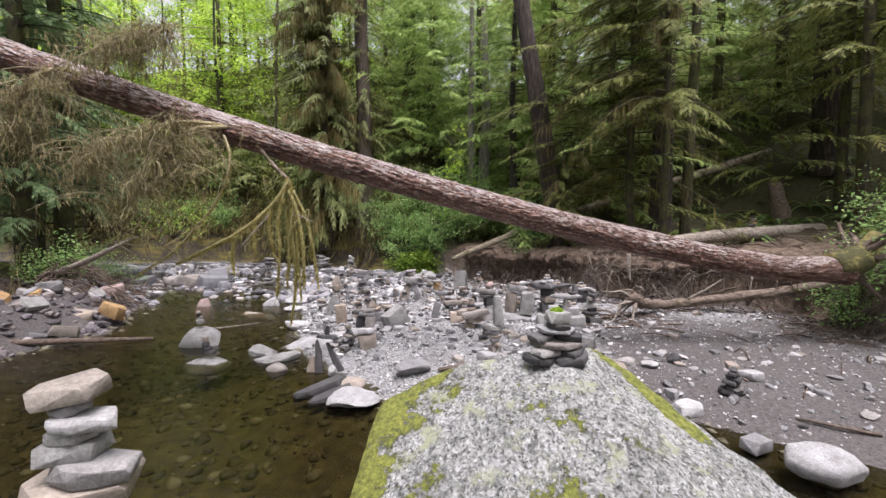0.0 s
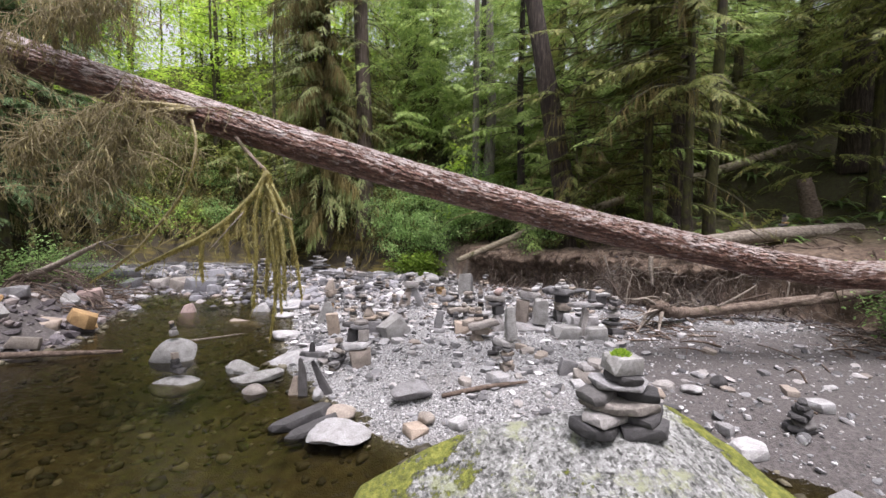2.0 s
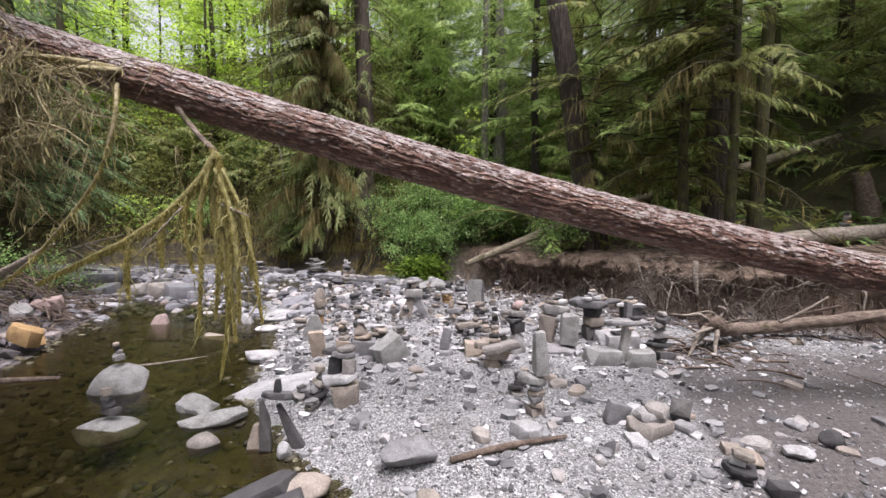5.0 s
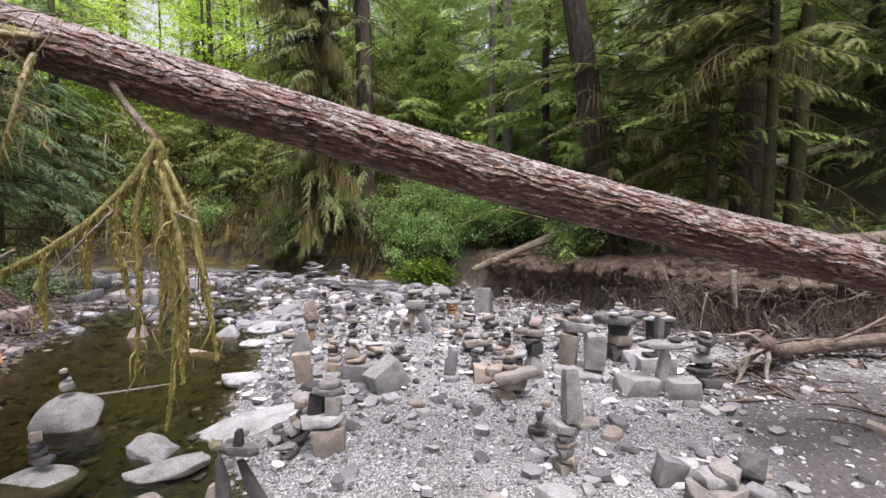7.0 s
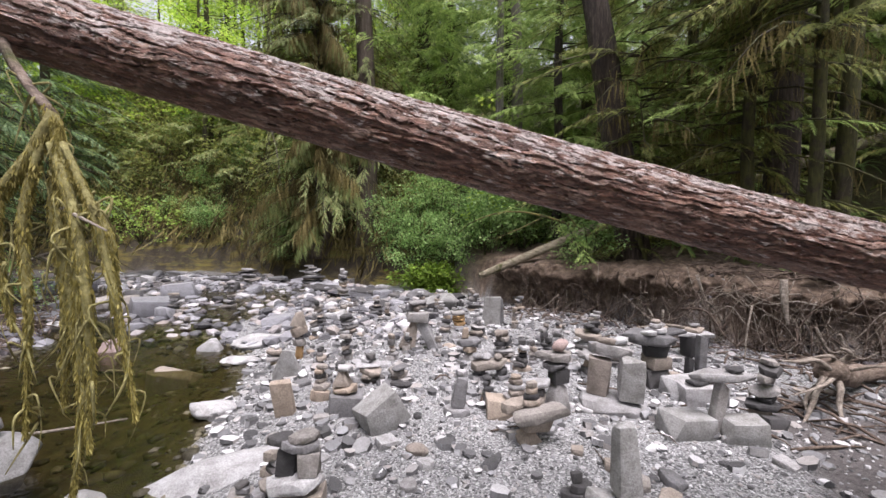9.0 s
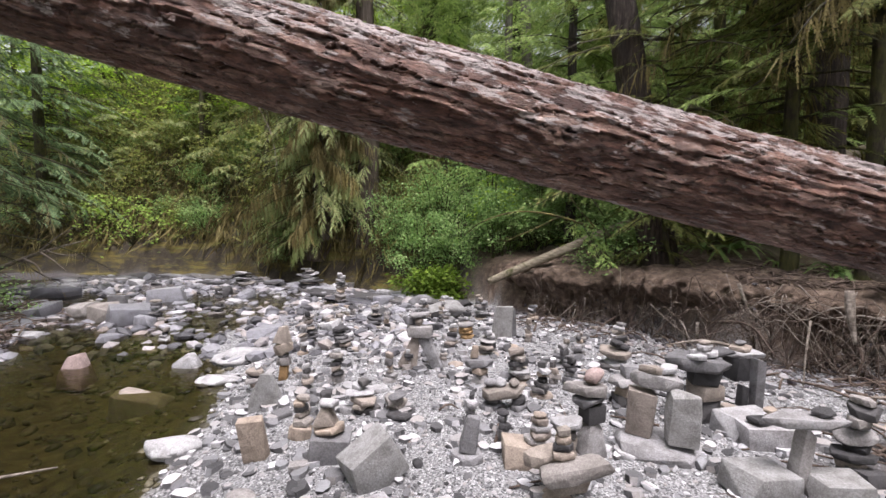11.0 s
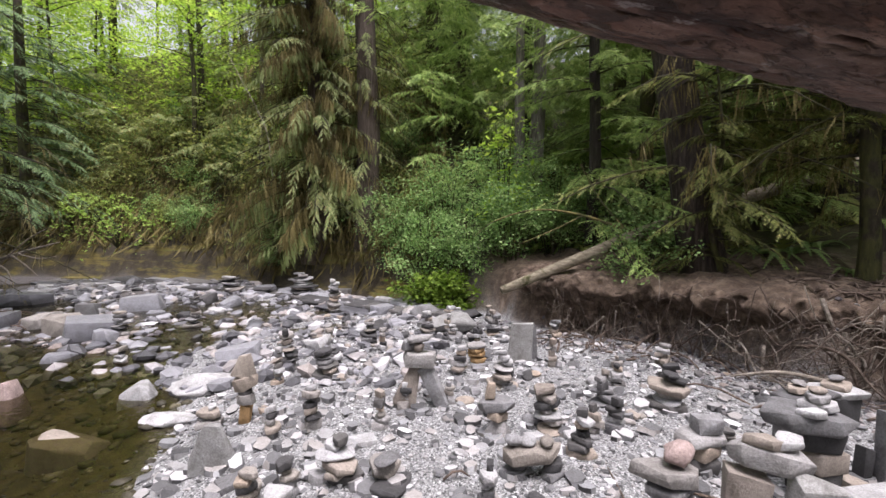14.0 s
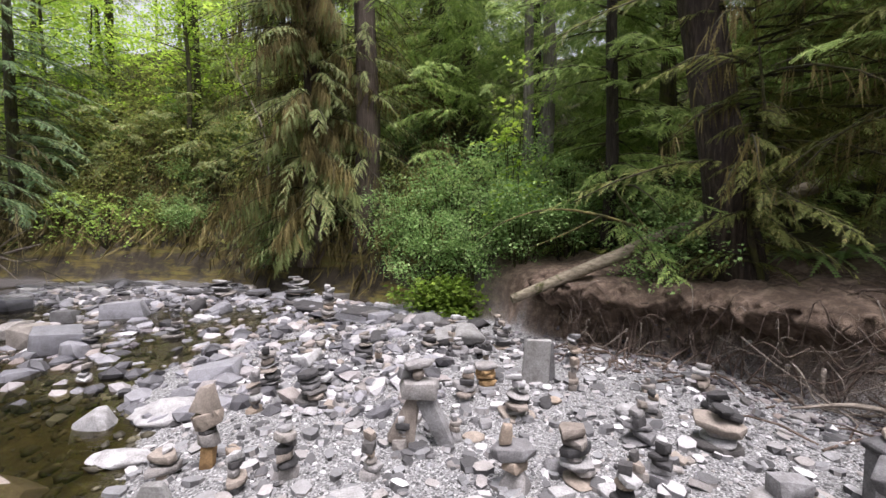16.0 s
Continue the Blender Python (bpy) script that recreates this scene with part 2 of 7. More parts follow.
def boughs(seed, base, out, L, rise, droop, m, k, size, wide, hang=0.12):
    """Flat conifer boughs: along each limb m feathered twigs alternate to both sides in one drooping plane."""
    r = rng_of(seed)
    n = len(base)
    up = np.array([0, 0, 1.0])
    out = unit(np.asarray(out, float))
    side = unit(np.cross(out, up))
    tilt = r.normal(0, 0.22, n)[:, None]
    side = unit(side + up * tilt)
    s = np.linspace(0.1, 1.0, m)[None] + r.normal(0, 0.35 / m, (n, m))
    s = np.clip(s, 0.05, 1.0)
    sgn = np.where(np.arange(m) % 2 == 0, 1.0, -1.0)[None] * np.ones((n, 1))
    spread_ = np.where(np.arange(m) == m - 1, 0.1, 1.0)[None, :, None]
    L2 = np.asarray(L, float)[:, None]
    bend = r.normal(0, 0.16, n)[:, None]
    p = base[:, None] + out[:, None] * (L2 * s)[..., None] + up * (L2 * (rise * s - droop * s * s))[..., None] + side[:, None] * (L2 * bend * s * s)[..., None]
    slope = (rise - 2 * droop * s)[..., None] * up
    way = out[:, None] * 0.8 + side[:, None] * sgn[..., None] * spread_ * r.uniform(0.6, 1.0, (n, m))[..., None] + 0.8 * slope - up * hang + side[:, None] * (bend * s)[..., None] + r.normal(0, 0.2, (n, m, 3))
    tan = unit(out[:, None] + slope)
    nrm = unit(np.cross(side[:, None], tan) + r.normal(0, 0.3, (n, m, 3)))
    nrm = nrm * np.sign(nrm[..., 2:3] + 1e-6)
    ln = size * np.sqrt(L2) * (0.3 + 0.7 * (1 - s) ** 0.75) * np.clip(0.35 + 2.5 * s, 0, 1) * r.uniform(0.65, 1.2, (n, m))
    return fronds(p.reshape(-1, 3), way.reshape(-1, 3), nrm.reshape(-1, 3), ln.ravel(), k, wide, 0.22, 0.8, 0.8)


def leaf_clumps(seed, centres, per, spread_xy, spread_z, size, wide=0.7):
    """Flat tiers of small leaves round centres."""
    r = rng_of(seed)
    p = np.repeat(np.asarray(centres, float), per, 0)
    n = len(p)
    q = r.normal(0, 1, (n, 3)) * np.array([spread_xy, spread_xy, spread_z])
    q[:, 2] -= 0.35 * (q[:, 0] ** 2 + q[:, 1] ** 2) / spread_xy
    way = unit(r.normal(0, 1, (n, 3)) * np.array([1, 1, 0.35]) + np.array([0, -0.1, -0.25]))
    return leaves(p + q, way, unit(np.array([0, 0, 1.0]) + r.normal(0, 0.35, (n, 3))), size * r.uniform(0.6, 1.3, n), wide)


def leaves(pos, way, up, size, wide=0.55):
    """Pointed leaves, folded along the midrib."""
    pos, way, size = np.asarray(pos, float), unit(np.asarray(way, float)), np.asarray(size, float)[:, None]
    side = unit(np.cross(way, up))
    nrm = np.cross(side, way)
    mid = pos + way * size * 0.45
    v = np.stack([pos, mid + side * size * wide * 0.5 + nrm * size * 0.08, pos + way * size, mid - side * size * wide * 0.5 + nrm * size * 0.08], 1)
    f = np.array([[0, 1, 2], [0, 2, 3]])[None] + (np.arange(len(pos)) * 4)[:, None, None]
    return v.reshape(-1, 3), f.reshape(-1, 3)


# ---- materials ----
def material(name):
    m = bpy.data.materials.new(name)
    m.use_nodes = True
    nt = m.node_tree
    bsdf = nt.nodes["Principled BSDF"]
    return m, nt, bsdf


def node(nt, kind, **values):
    n = nt.nodes.new(kind)
    for k, v in values.items():
        n.inputs[k.replace("_", " ")].default_value = v
    return n


def ramp(nt, source, stops):
    n = nt.nodes.new("ShaderNodeValToRGB")
    while len(n.color_ramp.elements) < len(stops):
        n.color_ramp.elements.new(0.5)
    for e, (p, c) in zip(n.color_ramp.elements, stops):
        e.position, e.color = p, (*c, 1)
    nt.links.new(source, n.inputs["Fac"])
    return n.outputs["Color"]


def mixed(nt, fac, a, b, blend="MIX"):
    n = nt.nodes.new("ShaderNodeMix")
    n.data_type, n.blend_type = "RGBA", blend
    for idx, val in ((0, fac), (6, a), (7, b)):
        if isinstance(val, (int, float)):
            n.inputs[idx].default_value = val
        elif isinstance(val, tuple):
            n.inputs[idx].default_value = (*val, 1)
        else:
            nt.links.new(val, n.inputs[idx])
    return n.outputs[2]


def coords(nt, scale=(1, 1, 1), world_space=True):
    if world_space:
        src = nt.nodes.new("ShaderNodeNewGeometry").outputs["Position"]
    else:
        src = nt.nodes.new("ShaderNodeTexCoord").outputs["Object"]
    mp = nt.nodes.new("ShaderNodeMapping")
    mp.inputs["Scale"].default_value = scale
    nt.links.new(src, mp.inputs["Vector"])
    return mp.outputs["Vector"]


def noise_tex(nt, vec, scale, detail=6.0, rough=0.6):
    n = node(nt, "ShaderNodeTexNoise", Scale=scale, Detail=detail, Roughness=rough)
    nt.links.new(vec, n.inputs["Vector"])
    return n.outputs["Fac"]


def bump(nt, height, strength, distance, bsdf):
    b = node(nt, "ShaderNodeBump", Strength=strength, Distance=distance)
    nt.links.new(height, b.inputs["Height"])
    nt.links.new(b.outputs["Normal"], bsdf.inputs["Normal"])


def ramp_fac(nt, source, lo, hi):
    n = node(nt, "ShaderNodeMapRange")
    n.interpolation_type = "SMOOTHSTEP"
    n.inputs["From Min"].default_value, n.inputs["From Max"].default_value = lo, hi
    nt.links.new(source, n.inputs["Value"])
    return n.outputs["Result"]


def stone_material(name, stops, by="object", rough=0.85, speck=0.35):
    """Stone: tint by piece, mottled grain at two scales, fine pits."""
    m, nt, b = material(name)
    if by == "object":
        rnd = nt.nodes.new("ShaderNodeObjectInfo").outputs["Random"]
    else:
        rnd = nt.nodes.new("ShaderNodeNewGeometry").outputs["Random Per Island"]
    base = ramp(nt, rnd, [(p, (q[0] * 1.0, q[1] * 0.995, q[2] * 1.03)) for p, q in stops])
    vec = coords(nt)
    big, fine = noise_tex(nt, vec, 9.0, 5), noise_tex(nt, vec, 70.0, 6, 0.75)
    c = mixed(nt, min(1.0, speck * 1.5), base, ramp(nt, big, [(0.3, (0.4, 0.37, 0.34)), (0.5, (0.9, 0.88, 0.86)), (0.72, (1.3, 1.3, 1.3))]), "MULTIPLY")
    c = mixed(nt, min(1.0, speck * 1.6), c, ramp(nt, fine, [(0.35, (0.42, 0.41, 0.40)), (0.65, (1.2, 1.2, 1.2))]), "MULTIPLY")
    nt.links.new(c, b.inputs["Base Color"])
    b.inputs["Roughness"].default_value = rough
    both = node(nt, "ShaderNodeMath")
    both.operation = "MULTIPLY_ADD"
    nt.links.new(big, both.inputs[0])
    both.inputs[1].default_value = 2.5
    nt.links.new(fine, both.inputs[2])
    bump(nt, both.outputs[0], 0.6, 0.01, b)
    return m


GREY_STONE = stone_material("grey_stone", [(0.0, (0.10, 0.098, 0.10)), (0.2, (0.20, 0.197, 0.2)), (0.4, (0.29, 0.287, 0.29)), (0.55, (0.24, 0.212, 0.182)), (0.7, (0.32, 0.315, 0.315)), (0.85, (0.30, 0.265, 0.225)), (1.0, (0.42, 0.415, 0.42))], speck=0.42)
DARK_STONE = stone_material("dark_slate", [(0.0, (0.035, 0.034, 0.035)), (0.6, (0.07, 0.067, 0.068)), (1.0, (0.12, 0.113, 0.108))])
MID_STONE = stone_material("mid_grey_stone", [(0.0, (0.27, 0.268, 0.26)), (1.0, (0.36, 0.355, 0.34))], speck=0.42)
PALE_STONE = stone_material("pale_stone", [(0.0, (0.33, 0.327, 0.327)), (0.5, (0.40, 0.397, 0.395)), (1.0, (0.47, 0.467, 0.465))], speck=0.4)
TAN_STONE = stone_material("tan_sandstone", [(0.0, (0.25, 0.215, 0.185)), (0.6, (0.33, 0.285, 0.24)), (1.0, (0.37, 0.30, 0.235))])
WET_STONE = stone_material("wet_grey_stone", [(0.0, (0.08, 0.08, 0.088)), (0.4, (0.18, 0.18, 0.196)), (0.75, (0.30, 0.30, 0.322)), (1.0, (0.42, 0.42, 0.445))], rough=0.42, speck=0.3)
WET_COBBLES = stone_material("wet_cobbles", [(0.0, (0.04, 0.038, 0.042)), (0.35, (0.16, 0.158, 0.17)), (0.7, (0.31, 0.307, 0.326)), (0.88, (0.30, 0.26, 0.235)), (1.0, (0.58, 0.575, 0.59))], by="island", rough=0.45, speck=0.25)
RUST_STONE = stone_material("rust_stone", [(0.0, (0.33, 0.20, 0.085)), (1.0, (0.40, 0.26, 0.12))])
RED_STONE = stone_material("reddish_stone", [(0.0, (0.33, 0.255, 0.24)), (1.0, (0.37, 0.28, 0.255))])
RUBBLE = stone_material("bank_rubble_stone", [(0.0, (0.05, 0.042, 0.045)), (0.35, (0.11, 0.098, 0.104)), (0.7, (0.20, 0.182, 0.195)), (0.85, (0.25, 0.21, 0.185)), (1.0, (0.45, 0.43, 0.43))], by="island", speck=0.4)
PEBBLES = stone_material("pebbles", [(0.0, (0.05, 0.049, 0.05)), (0.3, (0.15, 0.148, 0.15)), (0.55, (0.28, 0.283, 0.288)), (0.72, (0.34, 0.318, 0.30)), (0.9, (0.52, 0.515, 0.52)), (1.0, (0.72, 0.715, 0.715))], by="island", speck=0.25)
BED_STONES = stone_material("pool_bed_stones", [(0.0, (0.04, 0.034, 0.019)), (0.5, (0.085, 0.073, 0.04)), (0.85, (0.135, 0.118, 0.07)), (0.95, (0.22, 0.20, 0.14)), (1.0, (0.34, 0.315, 0.25))], by="island", rough=0.6)
TONE = {"wet": WET_STONE, "mid": MID_STONE, "grey": GREY_STONE, "dark": DARK_STONE, "pale": PALE_STONE, "tan": TAN_STONE, "rust": RUST_STONE, "red": RED_STONE}


def boulder_material():
    m, nt, b = material("granite_with_moss")
    vec = coords(nt)
    vor = node(nt, "ShaderNodeTexVoronoi", Scale=95.0, Randomness=1.0)
    warp = mixed(nt, 0.06, vec, node_color(nt, vec, 8.0))
    nt.links.new(warp, vor.inputs["Vector"])
    speck = ramp(nt, vor.outputs["Color"], [(0.12, (0.09, 0.09, 0.086)), (0.3, (0.22, 0.22, 0.217)), (0.6, (0.335, 0.335, 0.333)), (0.95, (0.47, 0.47, 0.47))])
    fine = noise_tex(nt, vec, 55.0, 8, 0.7)
    big = noise_tex(nt, vec, 3.2, 4)
    c = mixed(nt, 0.65, speck, ramp(nt, noise_tex(nt, coords(nt, (1.0, 0.55, 1.0)), 24.0, 10, 0.75), [(0.40, (0.16, 0.16, 0.15)), (0.52, (1, 1, 1))]), "MULTIPLY")
    c = mixed(nt, 0.5, c, ramp(nt, fine, [(0.38, (0.3, 0.3, 0.29)), (0.6, (1, 1, 1))]), "MULTIPLY")
    grains = node(nt, "ShaderNodeTexVoronoi", Scale=34.0, Randomness=1.0)
    nt.links.new(mixed(nt, 0.1, coords(nt, (1.0, 0.6, 1.0)), node_color(nt, vec, 14.0)), grains.inputs["Vector"])
    c = mixed(nt, 0.75, c, ramp(nt, grains.outputs["Distance"], [(0.16, (0.22, 0.22, 0.20)), (0.30, (1, 1, 1))]), "MULTIPLY")
    c = mixed(nt, 0.5, c, ramp(nt, big, [(0.35, (0.6, 0.6, 0.56)), (0.6, (1.1, 1.1, 1.1))]), "MULTIPLY")
    c = mixed(nt, ramp_fac(nt, noise_tex(nt, vec, 6.5, 9, 0.75), 0.53, 0.66), c, (0.25, 0.265, 0.17))
    att = nt.nodes.new("ShaderNodeAttribute")
    att.attribute_name = "moss"
    brk = node(nt, "ShaderNodeMath")
    brk.operation = "ADD"
    nt.links.new(att.outputs["Fac"], brk.inputs[0])
    nt.links.new(noise_tex(nt, vec, 11.0, 10, 0.8), brk.inputs[1])
    fac = ramp_fac(nt, brk.outputs[0], 0.98, 1.02)
    green = ramp(nt, noise_tex(nt, vec, 40.0, 6), [(0.3, (0.05, 0.058, 0.009)), (0.5, (0.13, 0.142, 0.022)), (0.72, (0.25, 0.25, 0.05))])
    nt.links.new(mixed(nt, fac, c, green), b.inputs["Base Color"])
    b.inputs["Roughness"].default_value = 0.9
    h = node(nt, "ShaderNodeMath")
    h.operation = "MULTIPLY_ADD"
    nt.links.new(fac, h.inputs[0])
    h.inputs[1].default_value = 1.6
    nt.links.new(fine, h.inputs[2])
    bump(nt, h.outputs[0], 0.8, 0.02, b)
    return m


def node_color(nt, vec, scale):
    n = node(nt, "ShaderNodeTexNoise", Scale=scale, Detail=3.0)
    nt.links.new(vec, n.inputs["Vector"])
    return n.outputs["Color"]


def ground_material():
    """Wet sand and fine gravel, bare soil on the banks, needle litter under the trees, mossy rock on the far bank."""
    m, nt, b = material("creek_ground")
    vec = coords(nt)
    grain = node(nt, "ShaderNodeTexVoronoi", Scale=80.0)
    nt.links.new(vec, grain.inputs["Vector"])
    gravel = ramp(nt, grain.outputs["Color"], [(0.1, (0.05, 0.049, 0.05)), (0.35, (0.15, 0.148, 0.15)), (0.7, (0.30, 0.296, 0.30)), (0.95, (0.52, 0.515, 0.52))])
    sandy = noise_tex(nt, vec, 0.9, 5)
    sand = ramp(nt, noise_tex(nt, vec, 30, 6), [(0.3, (0.05, 0.044, 0.044)), (0.7, (0.135, 0.12, 0.118))])
    names = {}
    for key in ("mud", "soil", "litter", "rock", "bed"):
        a = nt.nodes.new("ShaderNodeAttribute")
        a.attribute_name = key
        names[key] = a.outputs["Fac"]
    add = node(nt, "ShaderNodeMath")
    add.operation = "MULTIPLY_ADD"
    nt.links.new(sandy, add.inputs[0])
    add.inputs[1].default_value = 0.9
    nt.links.new(names["mud"], add.inputs[2])
    c = mixed(nt, ramp_fac(nt, add.outputs[0], 0.6, 1.0), gravel, sand)
    bedc = ramp(nt, noise_tex(nt, vec, 6.0, 8), [(0.3, (0.035, 0.028, 0.012)), (0.55, (0.10, 0.08, 0.035)), (0.75, (0.17, 0.145, 0.075))])
    c = mixed(nt, names["bed"], c, bedc)
    soil = ramp(nt, noise_tex(nt, vec, 7.0, 9, 0.7), [(0.28, (0.035, 0.021, 0.014)), (0.5, (0.125, 0.086, 0.062)), (0.72, (0.31, 0.23, 0.175))])
    c = mixed(nt, names["soil"], c, soil)
    lit = ramp(nt, noise_tex(nt, vec, 11.0, 10, 0.75), [(0.3, (0.018, 0.014, 0.008)), (0.5, (0.05, 0.042, 0.016)), (0.62, (0.06, 0.075, 0.02)), (0.75, (0.12, 0.085, 0.045))])
    c = mixed(nt, names["litter"], c, lit)
    strata = noise_tex(nt, coords(nt, (0.28, 0.28, 4.0)), 2.0, 12, 0.72)
    rock = ramp(nt, strata, [(0.3, (0.010, 0.008, 0.006)), (0.42, (0.05, 0.04, 0.018)), (0.53, (0.15, 0.115, 0.024)), (0.62, (0.12, 0.125, 0.03)), (0.8, (0.055, 0.044, 0.03))])
    # dark brown blotches, mixed at random into the strata
    dark_rock = ramp(nt, noise_tex(nt, vec, 5.0, 9, 0.7), [(0.3, (0.014, 0.010, 0.007)), (0.55, (0.045, 0.034, 0.02)), (0.75, (0.10, 0.08, 0.05))])
    rock = mixed(nt, ramp_fac(nt, noise_tex(nt, coords(nt, (0.5, 0.5, 1.3)), 1.6, 8, 0.7), 0.45, 0.6), dark_rock, rock)
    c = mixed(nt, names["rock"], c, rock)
    nt.links.new(c, b.inputs["Base Color"])
    b.inputs["Roughness"].default_value = 0.9
    h = node(nt, "ShaderNodeMath")
    h.operation = "ADD"
    nt.links.new(grain.outputs["Distance"], h.inputs[0])
    nt.links.new(noise_tex(nt, vec, 18.0, 8), h.inputs[1])
    bump(nt, h.outputs[0], 0.7, 0.02, b)
    return m


def water_material():
    """Clear shallow water: gloss by Fresnel over a clear tinted body."""
    m, nt, b = material("creek_water")
    nt.nodes.remove(b)
    out = nt.nodes["Material Output"]
    clear = nt.nodes.new("ShaderNodeBsdfTransparent")
    clear.inputs["Color"].default_value = (0.46, 0.435, 0.325, 1)
    gloss = node(nt, "ShaderNodeBsdfGlossy", Roughness=0.04)
    fres = node(nt, "ShaderNodeFresnel", IOR=1.33)
    vec = coords(nt, (1.0, 1.0, 1.0))
    rip = node(nt, "ShaderNodeMath")
    rip.operation = "ADD"
    nt.links.new(noise_tex(nt, vec, 2.2, 3, 0.5), rip.inputs[0])
    nt.links.new(noise_tex(nt, coords(nt, (1.0, 1.6, 1.0)), 9.0, 2, 0.5), rip.inputs[1])
    bmp = node(nt, "ShaderNodeBump", Strength=0.42, Distance=0.03)
    nt.links.new(rip.outputs[0], bmp.inputs["Height"])
    for s in (gloss, fres):
        nt.links.new(bmp.outputs["Normal"], s.inputs["Normal"])
    mx = nt.nodes.new("ShaderNodeMixShader")
    nt.links.new(fres.outputs["Fac"], mx.inputs["Fac"])
    nt.links.new(clear.outputs["BSDF"], mx.inputs[1])
    nt.links.new(gloss.outputs["BSDF"], mx.inputs[2])
    nt.links.new(mx.outputs["Shader"], out.inputs["Surface"])
    return m


def bark_material(name, dark, mid, light, scale=(1, 1, 1), grain=14.0, moss=0.0, world_space=True, depth=0.03):
    m, nt, b = material(name)
    vec = coords(nt, scale, world_space)
    n1, n2 = noise_tex(nt, vec, grain, 8, 0.7), noise_tex(nt, coords(nt, (1, 1, 1), world_space), 3.0, 5)
    c = ramp(nt, n1, [(0.28, dark), (0.5, mid), (0.72, light)])
    c = mixed(nt, 0.45, c, ramp(nt, n2, [(0.3, (0.4, 0.36, 0.34)), (0.7, (1, 1, 1))]), "MULTIPLY")
    if moss:
        fac = ramp_fac(nt, noise_tex(nt, coords(nt, (1, 1, 1), world_space), 4.0, 6), 0.62 - moss * 0.3, 0.75 - moss * 0.3)
        c = mixed(nt, fac, c, ramp(nt, n1, [(0.3, (0.02, 0.021, 0.005)), (0.7, (0.085, 0.08, 0.02))]))
    nt.links.new(c, b.inputs["Base Color"])
    b.inputs["Roughness"].default_value = 0.85
    bump(nt, n1, 0.8, depth, b)
    return m


def log_bark():
    """Flaky conifer bark: long wavy cracks, plates of their own tint, pale worn flakes, top light painted in."""
    m, nt, b = material("log_bark")
    a = nt.nodes.new("ShaderNodeAttribute")
    a.attribute_name = "grain"
    pl = nt.nodes.new("ShaderNodeAttribute")
    pl.attribute_name = "plate"

    def along(scale, detail, rough, sx, sy):
        mp = nt.nodes.new("ShaderNodeMapping")
        mp.inputs["Scale"].default_value = (sx, sy, 1)
        nt.links.new(a.outputs["Vector"], mp.inputs["Vector"])
        return noise_tex(nt, mp.outputs["Vector"], scale, detail, rough)

    def line(src, width):
        s = node(nt, "ShaderNodeMath")
        s.operation = "SUBTRACT"
        s.inputs[1].default_value = 0.5
        nt.links.new(src, s.inputs[0])
        q = node(nt, "ShaderNodeMath")
        q.operation = "ABSOLUTE"
        nt.links.new(s.outputs[0], q.inputs[0])
        return ramp_fac(nt, q.outputs[0], width, width * 0.15)
    ck = nt.nodes.new("ShaderNodeAttribute")
    ck.attribute_name = "crack_shade"
    c1, c2 = ramp_fac(nt, ck.outputs["Fac"], 0.15, 0.8), line(along(1.0, 6, 0.65, 7, 26), 0.006)
    fine = along(1.0, 10, 0.75, 24, 52)
    blot = along(1.0, 5, 0.6, 3, 7)

    def plates(sx, sy, warp, feature):
        mp = nt.nodes.new("ShaderNodeMapping")
        mp.inputs["Scale"].default_value = (sx, sy, 1)
        nt.links.new(a.outputs["Vector"], mp.inputs["Vector"])
        nz = node(nt, "ShaderNodeTexNoise", Scale=1.1, Detail=6.0, Roughness=0.65)
        nt.links.new(mp.outputs["Vector"], nz.inputs["Vector"])
        off = nt.nodes.new("ShaderNodeVectorMath")
        off.operation = "MULTIPLY_ADD"
        nt.links.new(nz.outputs["Color"], off.inputs[0])
        off.inputs[1].default_value = (warp, warp, 0)
        nt.links.new(mp.outputs["Vector"], off.inputs[2])
        vo = nt.nodes.new("ShaderNodeTexVoronoi")
        vo.voronoi_dimensions, vo.feature = "2D", feature
        vo.inputs["Scale"].default_value = 1.0
        nt.links.new(off.outputs["Vector"], vo.inputs["Vector"])
        return vo.outputs["Distance"] if feature == "DISTANCE_TO_EDGE" else vo.outputs["Color"]
    tint2 = plates(13, 46, 1.6, "F1")
    seam2 = ramp_fac(nt, plates(13, 46, 1.6, "DISTANCE_TO_EDGE"), 0.08, 0.0)
    c = ramp(nt, pl.outputs["Fac"], [(0.1, (0.075, 0.035, 0.026)), (0.4, (0.16, 0.088, 0.068)), (0.65, (0.25, 0.16, 0.13)), (0.9, (0.37, 0.275, 0.235))])
    c = mixed(nt, 0.75, c, ramp(nt, fine, [(0.35, (0.35, 0.3, 0.28)), (0.5, (0.95, 0.92, 0.9)), (0.65, (1.7, 1.7, 1.7))]), "MULTIPLY")
    c = mixed(nt, 0.5, c, ramp(nt, tint2, [(0.15, (0.4, 0.36, 0.34)), (0.5, (0.85, 0.84, 0.82)), (0.85, (1.7, 1.65, 1.6))]), "MULTIPLY")
    c = mixed(nt, 0.6, c, ramp(nt, blot, [(0.35, (0.75, 0.5, 0.40)), (0.65, (1.2, 1.2, 1.2))]), "MULTIPLY")
    # pale flakes crowd the upper side: sky light put into the colour
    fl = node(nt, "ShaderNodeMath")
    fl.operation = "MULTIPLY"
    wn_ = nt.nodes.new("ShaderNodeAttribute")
    wn_.attribute_name = "lit_top_flakes"
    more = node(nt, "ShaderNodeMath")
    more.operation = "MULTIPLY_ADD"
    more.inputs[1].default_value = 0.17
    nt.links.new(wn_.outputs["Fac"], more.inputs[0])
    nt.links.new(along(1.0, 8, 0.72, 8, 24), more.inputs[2])
